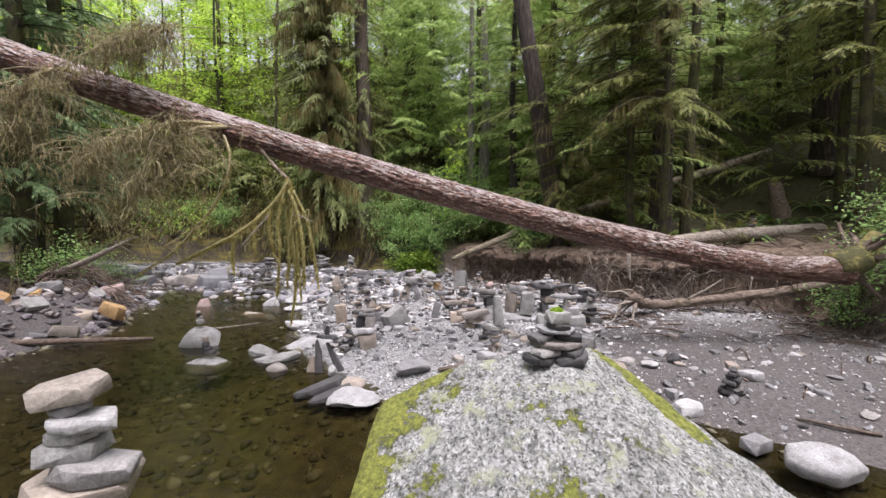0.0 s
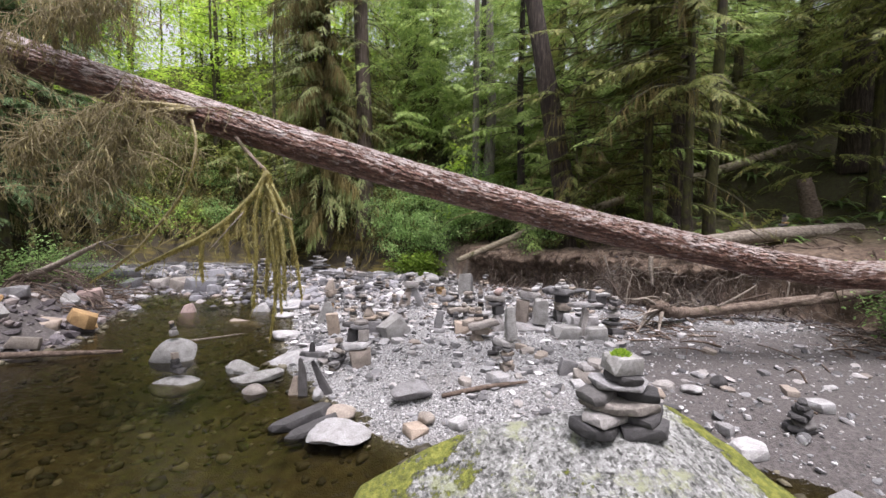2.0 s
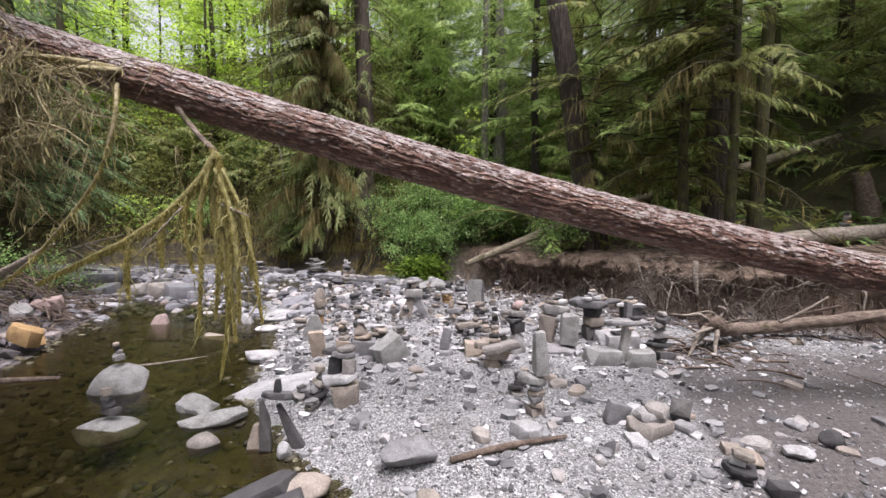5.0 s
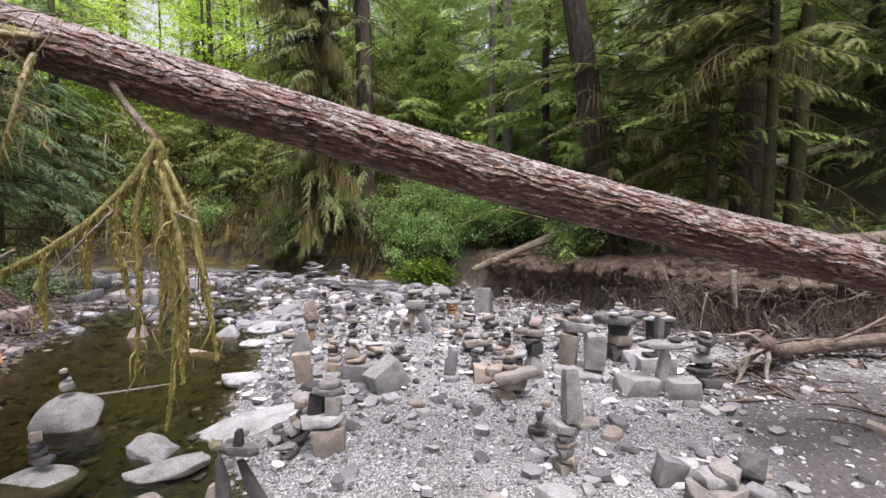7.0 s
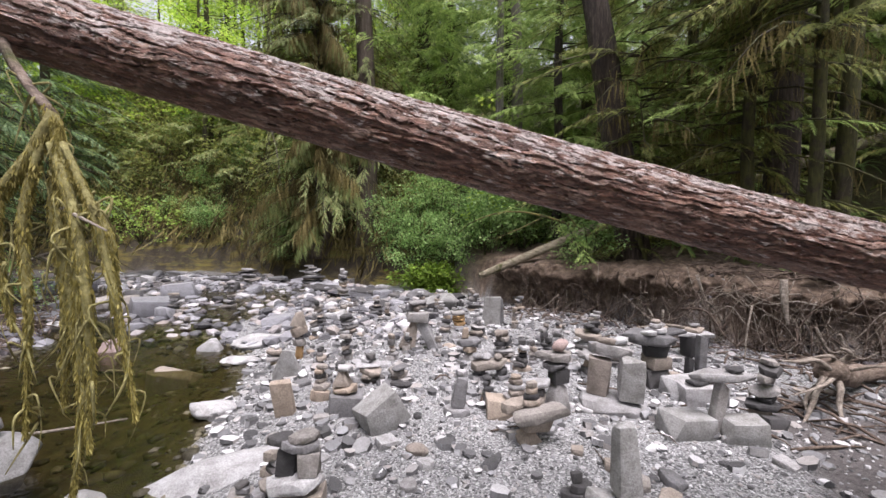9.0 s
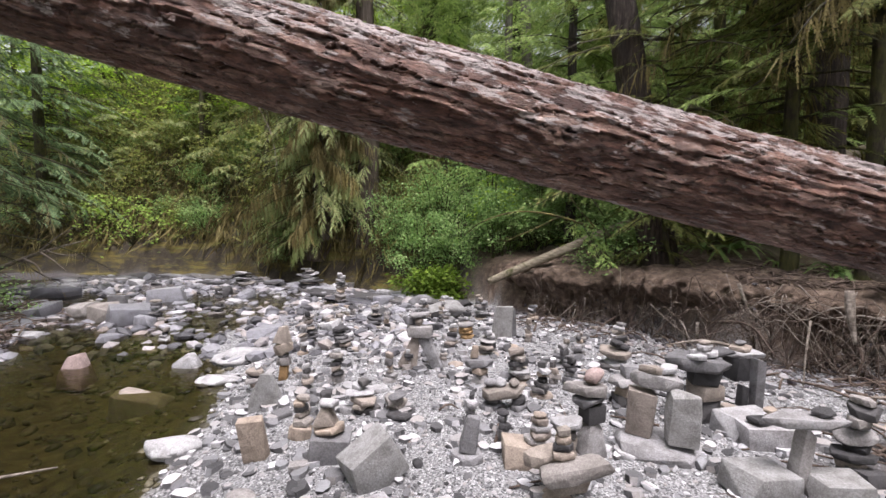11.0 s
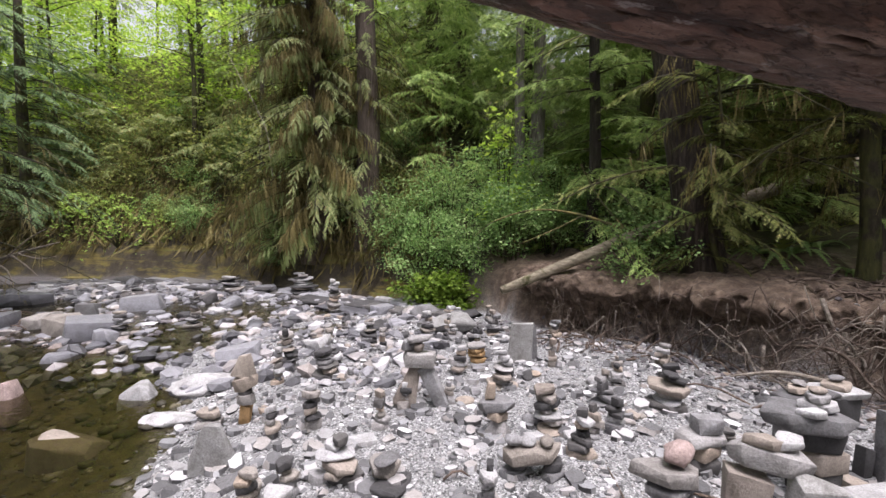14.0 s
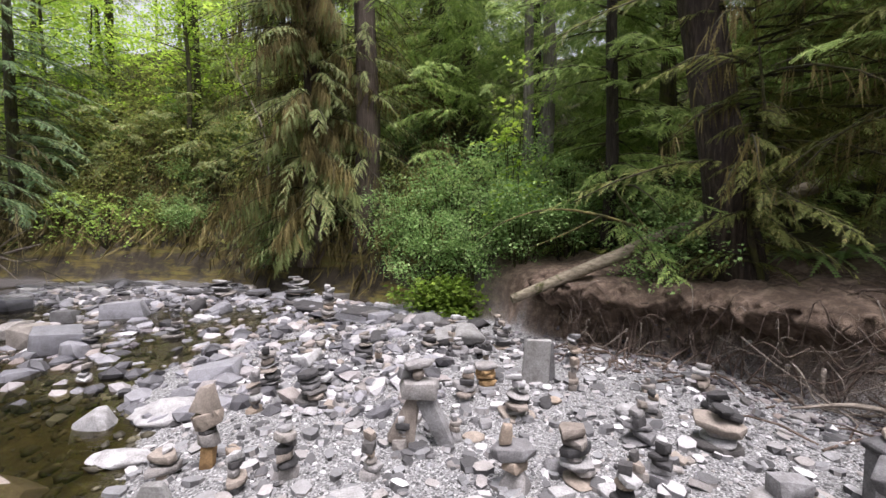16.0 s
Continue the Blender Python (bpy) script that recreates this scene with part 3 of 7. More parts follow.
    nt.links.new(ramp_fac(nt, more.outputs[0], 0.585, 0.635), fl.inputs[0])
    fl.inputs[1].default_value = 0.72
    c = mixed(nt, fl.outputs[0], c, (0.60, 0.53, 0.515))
    both = node(nt, "ShaderNodeMath")
    both.operation = "MAXIMUM"
    nt.links.new(c1, both.inputs[0])
    s2 = node(nt, "ShaderNodeMath")
    s2.operation = "MULTIPLY_ADD"
    s2.inputs[1].default_value = 0.35
    nt.links.new(seam2, s2.inputs[0])
    nt.links.new(c2, s2.inputs[2])
    nt.links.new(s2.outputs[0], both.inputs[1])
    both.use_clamp = True
    dim = node(nt, "ShaderNodeMath")
    dim.operation = "MULTIPLY"
    dim.inputs[1].default_value = 0.85
    nt.links.new(both.outputs[0], dim.inputs[0])
    # cracks and the painted lip shade darken the bark colour
    c = mixed(nt, dim.outputs[0], c, (0.020, 0.011, 0.008))
    nt.links.new(c, b.inputs["Base Color"])
    b.inputs["Roughness"].default_value = 0.4
    lift = node(nt, "ShaderNodeMath")
    lift.operation = "MULTIPLY_ADD"
    lift.inputs[1].default_value = 0.7
    nt.links.new(tint2, lift.inputs[0])
    nt.links.new(fine, lift.inputs[2])
    h = node(nt, "ShaderNodeMath")
    h.operation = "MULTIPLY_ADD"
    h.inputs[1].default_value = -1.2
    nt.links.new(both.outputs[0], h.inputs[0])
    nt.links.new(lift.outputs[0], h.inputs[2])
    bump(nt, h.outputs[0], 1.0, 0.018, b)
    return m


LOG_BARK = log_bark()
TREE_BARK = bark_material("fir_bark", (0.008, 0.006, 0.005), (0.034, 0.025, 0.02), (0.10, 0.082, 0.072), (2.2, 2.2, 0.25), 12.0, depth=0.06)
CEDAR_BARK = bark_material("stringy_cedar_bark", (0.03, 0.022, 0.017), (0.10, 0.074, 0.058), (0.22, 0.175, 0.145), (3.0, 3.0, 0.14), 14.0, depth=0.05)
FURROWED = bark_material("furrowed_fir_bark", (0.006, 0.004, 0.004), (0.05, 0.034, 0.026), (0.15, 0.115, 0.095), (2.6, 2.6, 0.3), 9.0, depth=0.12)
MOSSY_BARK = bark_material("mossy_bark", (0.01, 0.008, 0.004), (0.036, 0.028, 0.016), (0.10, 0.08, 0.05), (1.6, 1.6, 0.4), 12.0, moss=0.7)
GREY_BARK = bark_material("grey_dead_wood", (0.06, 0.05, 0.045), (0.20, 0.18, 0.165), (0.38, 0.36, 0.34), (2.2, 2.2, 0.25), 12.0)
POLE_WOOD = bark_material("weathered_pole", (0.09, 0.075, 0.05), (0.26, 0.22, 0.16), (0.42, 0.37, 0.28), (0.6, 1.8, 1.8), 14.0, moss=0.35)
LICHEN_TWIG = bark_material("lichen_twig", (0.13, 0.105, 0.055), (0.28, 0.235, 0.13), (0.44, 0.38, 0.23), (1, 1, 1), 20.0)
DRIFT_WOOD = bark_material("driftwood", (0.07, 0.056, 0.045), (0.27, 0.228, 0.19), (0.54, 0.48, 0.42), (0.8, 2.0, 2.0), 14.0)
OLD_DRIFT = bark_material("brown_driftwood", (0.045, 0.032, 0.025), (0.17, 0.125, 0.098), (0.38, 0.31, 0.26), (0.8, 2.0, 2.0), 14.0, moss=0.12)
ROOT_WOOD = bark_material("root_wood", (0.035, 0.024, 0.018), (0.12, 0.085, 0.065), (0.26, 0.20, 0.165), (1, 1, 1), 16.0)
LIMB_MOSS = bark_material("straw_moss_on_limbs", (0.09, 0.08, 0.03), (0.27, 0.24, 0.09), (0.48, 0.44, 0.2), (1, 1, 1), 22.0)
MOSS_LOG = bark_material("moss_covered_wood", (0.05, 0.042, 0.013), (0.17, 0.145, 0.045), (0.33, 0.285, 0.10), (1, 1, 1), 18.0, moss=0.6)


def leaf_material(name, stops, through_light=0.35, rough=0.6):
    m, nt, b = material(name)
    rnd = nt.nodes.new("ShaderNodeNewGeometry").outputs["Random Per Island"]
    c = ramp(nt, rnd, stops)
    big = noise_tex(nt, coords(nt), 1.1, 3)
    c = mixed(nt, 0.5, c, ramp(nt, big, [(0.3, (0.62, 0.62, 0.55)), (0.65, (1.2, 1.2, 1.05))]), "MULTIPLY")
    nt.links.new(c, b.inputs["Base Color"])
    b.inputs["Roughness"].default_value = rough
    b.inputs["Specular IOR Level"].default_value = 0.2
    tr = nt.nodes.new("ShaderNodeBsdfTranslucent")
    nt.links.new(c, tr.inputs["Color"])
    mx = nt.nodes.new("ShaderNodeMixShader")
    mx.inputs["Fac"].default_value = through_light
    nt.links.new(b.outputs["BSDF"], mx.inputs[1])
    nt.links.new(tr.outputs["BSDF"], mx.inputs[2])
    nt.links.new(mx.outputs["Shader"], nt.nodes["Material Output"].inputs["Surface"])
    return m


HEMLOCK = leaf_material("hemlock_needles", [(0, (0.15, 0.22, 0.07)), (0.5, (0.27, 0.385, 0.115)), (0.85, (0.39, 0.50, 0.16)), (1, (0.50, 0.58, 0.23))], 0.45)
# moss-laden olive boughs; darker than HEMLOCK so the right wood's shade is painted in
SHADED_MOSSY_HEMLOCK = leaf_material("shaded_mossy_hemlock_boughs", [(0, (0.085, 0.09, 0.028)), (0.5, (0.185, 0.215, 0.068)), (0.85, (0.265, 0.285, 0.09)), (1, (0.34, 0.30, 0.11))], 0.4)
BLUE_HEMLOCK = leaf_material("blue_green_needles", [(0, (0.085, 0.14, 0.068)), (0.6, (0.155, 0.235, 0.11)), (1, (0.27, 0.36, 0.175))])
CEDAR = leaf_material("cedar_sprays", [(0, (0.15, 0.18, 0.065)), (0.5, (0.24, 0.29, 0.115)), (0.8, (0.33, 0.38, 0.18)), (1, (0.38, 0.31, 0.14))], 0.4)
BROWN_CEDAR = leaf_material("browned_cedar_strings", [(0, (0.09, 0.072, 0.03)), (0.5, (0.185, 0.15, 0.062)), (1, (0.29, 0.24, 0.105))], 0.35)
SHRUB = leaf_material("shrub_leaves", [(0, (0.14, 0.24, 0.085)), (0.5, (0.25, 0.40, 0.14)), (0.85, (0.36, 0.52, 0.20)), (1, (0.50, 0.62, 0.30))], 0.5)
OLIVE = leaf_material("olive_leaves", [(0, (0.10, 0.115, 0.035)), (0.5, (0.21, 0.245, 0.07)), (0.85, (0.33, 0.36, 0.105)), (1, (0.44, 0.41, 0.15))], 0.45)
MAPLE = leaf_material("maple_leaves", [(0, (0.238, 0.389, 0.049)), (0.5, (0.389, 0.562, 0.081)), (1, (0.562, 0.680, 0.140))], 0.6)
VINE = leaf_material("vine_maple_leaves", [(0, (0.20, 0.33, 0.06)), (0.6, (0.32, 0.46, 0.10)), (1, (0.44, 0.56, 0.16))], 0.5)
FERN = leaf_material("fern_fronds", [(0, (0.10, 0.17, 0.06)), (0.6, (0.19, 0.29, 0.10)), (1, (0.30, 0.40, 0.15))])
HANG_MOSS = leaf_material("hanging_moss", [(0, (0.17, 0.142, 0.045)), (0.5, (0.31, 0.26, 0.08)), (1, (0.49, 0.42, 0.17))], 0.3, 0.9)
DRY_TWIG = leaf_material("dry_lichen_twigs", [(0, (0.15, 0.125, 0.06)), (0.5, (0.27, 0.23, 0.115)), (1, (0.43, 0.37, 0.20))], 0.25, 0.9)
GRASSY = leaf_material("bank_grass", [(0, (0.08, 0.13, 0.02)), (0.6, (0.15, 0.24, 0.03)), (1, (0.22, 0.30, 0.05))], 0.4)
WATER = water_material()
GROUND = ground_material()
BOULDER = boulder_material()


# ---- ground ----
def lines(a, b, step, far):
    """Grid lines: even between a and b, wider and wider out to the horizon."""
    out, s, e = [], step, 0.0
    while e < far:
        s *= 1.22
        e += s
        out.append(e)
    return np.concatenate([a - np.array(out[::-1]), np.arange(a, b, step), b + np.array(out)])


def build_ground():
    gx, gy = lines(-15.5, 7.5, 0.095, 900), lines(2.5, 20.0, 0.095, 900)
    X, Y = np.meshgrid(gx, gy)
    Z = ground_z(X, Y)
    n, m = Y.shape
    i, j = np.meshgrid(np.arange(n - 1), np.arange(m - 1), indexing="ij")
    f = np.stack([i * m + j, i * m + j + 1, (i + 1) * m + j + 1, (i + 1) * m + j], -1).reshape(-1, 4)
    me = np_mesh("ground", np.stack([X, Y, Z], -1), f)
    d, dw = signed(CHANNEL, X, Y) + 0.4 * (fbm(X, Y, 41) - 0.5), signed(POOL, X, Y)
    right = smooth(-0.8, 0.5, X)
    zones = {
        "bed": smooth(0.05, -0.25, dw),
        "mud": 0.9 * smooth(1.6, 3.3, X) * smooth(9, 6.0, Y) + 0.25 * smooth(6.2, 5.0, Y) + 0.9 * smooth(-5.4, -6.2, X),
        "soil": smooth(-0.1, 0.25, d) * np.maximum(right, smooth(-5, -7, X) * smooth(16, 14, Y)),
        "litter": smooth(1.3, 3.2, d) + (1 - right) * smooth(0.9, 1.4, d),
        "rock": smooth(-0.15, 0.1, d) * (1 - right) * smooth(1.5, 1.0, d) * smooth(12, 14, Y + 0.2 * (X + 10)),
    }
    for key, val in zones.items():
        a = me.attributes.new(key, "FLOAT", "POINT")
        a.data.foreach_set("value", np.clip(val, 0, 1).astype(np.float32).ravel())
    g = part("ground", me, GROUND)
    tagged(g, "creek bed and forest floor of gravel, soil and needle litter", "ground", kind="structure")


def build_water():
    gx, gy = np.arange(-30, 6.2, 0.3), np.arange(-30, 21, 0.3)
    X, Y = np.meshgrid(gx, gy)
    Z = water_level(Y) + 0.012 * smooth(9.5, 10.5, Y) * (fbm(X * 2, Y * 2, 51) - 0.5)
    n, m = Y.shape
    i, j = np.meshgrid(np.arange(n - 1), np.arange(m - 1), indexing="ij")
    f = np.stack([i * m + j, i * m + j + 1, (i + 1) * m + j + 1, (i + 1) * m + j], -1).reshape(-1, 4)
    w = part("water", (np.stack([X, Y, Z], -1), f), WATER)
    tagged(w, "clear shallow brown-green creek water over cobbles", "water", kind="structure")


build_ground()
build_water()


# ---- the mossy granite boulder ----
def build_boulder():
    v, f = ICO[6]
    v = v * np.array([1.75, 1.35, 1.3]) + np.array([0.75, 1.75, 0.05])
    for pt, n in (((0.55, 2.28, 1.18), (-0.05, -0.5, 1)), ((0.93, 2.31, 1.11), (0.3, -0.35, 1)), ((0.97, 2.31, 1.1), (1, 0.6, 0.47)), ((-0.23, 2.145, 0.89), (-0.3, -0.4, 1)), ((-0.37, 2.2, 0.8), (-1, 0.05, 0.16)),
                  ((0.6, 2.42, 1.15), (0, 1, 0.3)), ((-0.35, 2.35, 0.9), (-0.8, 0.6, 0.5)), ((0.6, 0.75, 0.6), (0, -1, 0.45)), ((1.9, 1.9, 0.3), (1, 0, 0.25))):
        n = np.array(n, float) / np.linalg.norm(n)
        over = np.maximum((v - np.array(pt)) @ n, 0)
        v = v - 0.97 * over[:, None] * n
    c = np.array([0.75, 1.75, 0.2])
    out = unit(v - c)
    q = fbm(v[:, 0] * 2.2 + 5, v[:, 1] * 2.2 + v[:, 2] * 1.7, 61) - 0.5
    q2 = fbm(v[:, 0] * 9 + v[:, 2] * 5, v[:, 1] * 9 + v[:, 2] * 4, 63) - 0.5
    v = v + out * (0.07 * q + 0.02 * q2)[:, None]
    me = np_mesh("boulder", v, f)
    x, y, z = v.T
    blotch = fbm(x * 3.0 + 3, y * 3.0 + z * 2, 65)
    px, py = x, y
    x, y = x + 0.7 * (fbm(px * 2.3, py * 2.3 + z, 66) - 0.5), y + 0.7 * (fbm(px * 2.3 + 9, py * 2.3 + z, 67) - 0.5)
    leftw = smooth(0.30, -0.2, x) * (0.12 + 0.95 * blotch)
    near = smooth(1.85, 1.5, y) * smooth(0.95, 0.6, x) * (0.2 + 0.9 * blotch)
    edge_ = (px - 0.97) * 0.86 + (py - 2.31) * 0.51
    ridge = smooth(-0.10, -0.03, edge_) * smooth(0.10, 0.03, edge_) * smooth(1.7, 2.0, py)
    back = smooth(2.2, 2.36, y) * 0.55 * smooth(0.45, 0.2, x)
    moss = np.clip(np.maximum.reduce([leftw, near, ridge, back, 0.78 * blotch * (y < 2.6)]), 0, 1) * 0.75
    me.attributes.new("moss", "FLOAT", "POINT").data.foreach_set("value", moss.astype(np.float32))
    b = part("boulder", me, BOULDER)
    tagged(b, "large speckled granite boulder with yellow-green moss standing in the pool", "boulder")


build_boulder()


# ---- stones and cairns ----
KINDS = {}


def stone_mesh(kind, variant, tone):
    """Shared stone meshes of unit size: slab, block, round, wedge, pillar."""
    key = (kind, variant, tone)
    if key not in KINDS:
        seed = 100 + variant * 17 + sum(map(ord, kind))
        r = rng_of(seed)
        if kind == "slab":
            n = r.randint(6, 10)
            a = np.linspace(0, 2 * np.pi, n, endpoint=False) + r.uniform(-0.2, 0.2, n) + r.uniform(0, 1)
            rad = r.uniform(0.78, 1.08, n) / (np.abs(np.cos(a)) ** 4 + np.abs(np.sin(a)) ** 4) ** 0.25
            top, low = r.uniform(0.9, 1.02, n), r.uniform(0.88, 1.02, n)
            pts = [(q * t * math.cos(w), q * t * math.sin(w), 0.5 + 0.12 * r.normal()) for q, t, w in zip(rad, top, a)] + [(q * t * math.cos(w + 0.2), q * t * math.sin(w + 0.2), -0.5 + 0.12 * r.normal()) for q, t, w in zip(rad, low, a)]
            pts += [(1.0 * q * math.cos(w + 0.1), 1.0 * q * math.sin(w + 0.1), 0.15 * r.normal()) for q, w in zip(rad, a)]
            v, f = hull(pts, 0.05)
        elif kind in ("block", "pillar", "wedge"):
            k = {"block": (1.0, 1.0), "pillar": (0.72, 0.8), "wedge": (0.28, 0.55)}[kind]
            pts = [(sx * (1 if sz < 0 else k[0]) + 0.13 * r.normal(), sy * (1 if sz < 0 else k[1]) + 0.13 * r.normal(), sz * 1.2 + 0.1 * r.normal()) for sx in (-1, 1) for sy in (-1, 1) for sz in (-1, 1)]
            pts += [tuple(unit(r.normal(size=3)) * np.array([1.25, 1.25, 1.0])) for _ in range(5)]
            v, f = hull(pts, 0.085 if kind != "pillar" else 0.22)
        elif kind == "smooth":
            v, f = stone(seed, (1, 1, 1), 13, 4, 0.12, 0.16)
        else:
            v, f = stone(seed, (1, 1, 1), 5, 3, 0.0, 0.10)
        KINDS[key] = np_mesh("stone", v, f, True, 50 if kind in ("round", "smooth") else 32)
        KINDS[key].materials.append(TONE[tone])
    return KINDS[key]


def put_stone(parent, kind, size, at, turn=0.0, tilt=(0.0, 0.0), tone="grey", name="stone", variant=None):
    """A stone of full size (length, width, height) with its centre at a place."""
    r = random.Random(round(1000 * (at[0] * 7 + at[1] * 13 + at[2] * 29)))
    me = stone_mesh(kind, variant if variant is not None else r.randrange(9), tone)
    m = pose(at[0], at[1], at[2], tilt[0], tilt[1], turn) @ Matrix.Diagonal((*size, 1))
    return part(name, me, None, parent, where=m)


def cairn(label, x, y, stones, z=None, turn=0.0, group="balanced stone cairns"):
    """A stack: rows of kind, length, width, height, and optional dx, dy, turn, tilt x, tilt y, tone; each lies on the one before."""
    z = gz(x, y) - 0.015 if z is None else z
    c = new("stone_cairn")
    c.matrix_basis = pose(x, y, z, 0, 0, turn)
    top = 0.0
    for kind, l, w, h, *more in stones:
        dx, dy, rz, ax, ay, tone = (list(more) + [0, 0, 0, 0, 0, "grey"][len(more):])
        put_stone(c, kind, (l, w, h), (dx, dy, top + h / 2), rz, (ax, ay), tone)
        top += h * 0.93
    tagged(c, label, "cairn", group)
    return c


def rand_cairn(seed, x, y, w, h, tone="grey", label="small cairn of stacked flat grey river stones on gravel", n=None, z=None):
    r = rng_of(seed)
    n = n or max(4, int(h / 0.05))
    raw = r.uniform(0.6, 1.3, n)
    raw[0] *= 1.5
    hs = raw / raw.sum() * h * 1.06
    rows = []
    for i in range(n):
        f = (1 - 0.5 * i / n) * r.uniform(0.6, 1.22)
        wi = max(w * f, 0.05)
        kind = "block" if hs[i] > 0.6 * wi else ("slab" if r.rand() < 0.88 else "round")
        tn = r.choice([tone, "grey", "grey", "pale", "tan", "dark"], p=[0.2, 0.2, 0.08, 0.12, 0.15, 0.25])
        rows.append((kind, wi, wi * r.uniform(0.6, 0.9), hs[i] * 1.05, r.normal(0, 0.07) * w, r.normal(0, 0.06) * w, r.uniform(0, 180), r.normal(0, 5), r.normal(0, 6), tn))
    return cairn(label, x, y, rows, z)


def lone_stone(kind, x, y, size, turn=0.0, tilt=(0.0, 0.0), tone="grey", z=None, label="loose grey river stone lying on gravel", sink=0.12, name="rock", group="loose stones"):
    zz = (gz(x, y) if z is None else z) + size[2] * (0.5 - sink)
    return tagged(put_stone(None, kind, size, (x, y, zz), turn, tilt, tone, name), label, "rock", group)


# cairn on the boulder, its cap stone mossy
on_boulder = cairn("cairn of dark flat slabs with a mossy cap on the boulder", 0.61, 2.26, [], z=1.15)
on_boulder.matrix_basis = pose(0.61, 2.26, 1.15) @ Matrix.Diagonal((0.84, 0.84, 0.84, 1))
for dx, dy, z, l, w, h, rz, ay, tn in [(-0.11, -0.04, 0.03, 0.2, 0.14, 0.055, 12, 8, "dark"), (0.09, -0.03, 0.03, 0.21, 0.14, 0.06, -20, -8, "dark"), (-0.07, -0.02, 0.078, 0.22, 0.14, 0.05, 25, 4, "grey"), (0.11, 0.0, 0.08, 0.18, 0.13, 0.055, 50, -12, "dark"),
                                       (0.0, 0.0, 0.125, 0.32, 0.17, 0.05, 6, 3, "grey"), (-0.10, 0.0, 0.165, 0.15, 0.13, 0.045, 30, -4, "dark"), (0.07, 0.02, 0.168, 0.2, 0.14, 0.05, -15, 5, "dark")]:
    put_stone(on_boulder, "slab", (l, w, h), (dx, dy, z), rz, (3, ay), tn)
for dx, z, l, h, tn in [(0.0, 0.205, 0.24, 0.045, "grey"), (0.01, 0.24, 0.14, 0.04, "dark")]:
    put_stone(on_boulder, "slab", (l, 0.16, h), (dx, 0, z), 200 * dx, (2, 3), tn)


def moss_cap(parent, x, y, z, w):
    r = rng_of(7)
    n = 500
    a, rad = r.uniform(0, 2 * np.pi, n), w * np.sqrt(r.uniform(0, 1, n))
    p = np.stack([x + rad * np.cos(a), y + rad * np.sin(a) * 0.75, z + 0.02 * (1 - (rad / w) ** 2)], -1)
    way = unit(np.stack([r.normal(0, 0.6, n), r.normal(0, 0.6, n), np.ones(n)], -1))
    tuft = part("moss", leaves(p, way, unit(r.normal(size=(n, 3))), r.uniform(0.010, 0.02, n), 0.4), MAPLE, parent, "tuft of bright yellow-green moss")
    tuft.matrix_parent_inverse = parent.matrix_basis.inverted()


cap = put_stone(on_boulder, "block", (0.14, 0.12, 0.075), (0.01, 0, 0.295), 14, (2, 4), "mid")
moss_cap(cap, 0.0, 0.0, 0.325, 0.04)

# stack of broad pale slabs beside the pool, on a rock that stands in the water
tagged(put_stone(None, "block", (0.42, 0.40, 1.35), (-1.27, 1.42, 0.28), 20, (0, 0), "grey", "rock"), "rough grey rock standing in the pool under a cairn", "rock")
cairn("tall cairn of broad pale grey slabs in the pool", -1.21, 1.40, [
    ("slab", 0.34, 0.26, 0.09, -0.03, 0, 20, 2, -2, "tan"), ("slab", 0.25, 0.17, 0.07, 0.04, -0.02, 20, 0, 4, "grey"), ("block", 0.18, 0.15, 0.065, -0.04, 0, 10, 0, 0, "mid"),
    ("slab", 0.17, 0.14, 0.05, -0.04, 0, 10, 2, -3, "mid"), ("slab", 0.20, 0.14, 0.05, 0.015, 0.0, 15, 0, 5, "pale"), ("slab", 0.13, 0.12, 0.045, -0.05, 0, 20, 5, -12, "grey"),
    ("slab", 0.21, 0.17, 0.075, -0.045, 0.0, 8, 3, -6, "grey")], z=0.96)

# slender stone balanced on a column of flat stones
cairn("slender upright stone balanced on a column of flat stones", 0.70, 5.62, [
    ("block", 0.15, 0.13, 0.09, 0, 0, 20, 0, 0, "tan"), ("slab", 0.15, 0.12, 0.055, 0.01, 0, 60, 0, 3, "tan"), ("slab", 0.16, 0.13, 0.055, -0.01, 0, 100, 0, -3, "grey"), ("slab", 0.15, 0.12, 0.05, 0, 0, 30, 2, 0, "tan"),
    ("slab", 0.15, 0.12, 0.06, 0.0, 0, 80, 0, 0, "grey"), ("slab", 0.25, 0.15, 0.08, -0.03, 0, 5, 0, 14, "mid"), ("pillar", 0.13, 0.11, 0.40, 0.03, 0, 10, 0, -4, "mid")])
rand_cairn(201, 0.60, 6.05, 0.17, 0.22, "dark")
for i, (dx, dy) in enumerate(((0.35, 0.35), (0.5, 0.2), (0.62, 0.42), (0.3, 0.55))):
    lone_stone("slab", 0.70 + dx, 5.9 + dy, (0.2, 0.14, 0.07), 50 * i, (6, -5), "tan" if i % 2 else "grey")

# T of two blocks, a post and a plank stone, and the tall thin stack behind
cairn("flat plank stone balanced on a post between two pale blocks", 2.0, 7.0, [], group="balanced stone cairns")
tee = bpy.data.objects[[o.name for o in bpy.data.objects if o.name.startswith("stone_cairn")][-1]]
put_stone(tee, "block", (0.40, 0.30, 0.19), (-0.22, 0.02, 0.10), 8, (0, 4), "mid")
put_stone(tee, "block", (0.34, 0.26, 0.19), (0.19, -0.06, 0.10), -12, (0, -3), "mid")
put_stone(tee, "block", (0.10, 0.10, 0.48), (0.03, 0.03, 0.24), 5, (0, 7), "grey")
put_stone(tee, "slab", (0.54, 0.17, 0.075), (0.05, 0.03, 0.51), 2, (0, 1), "grey")
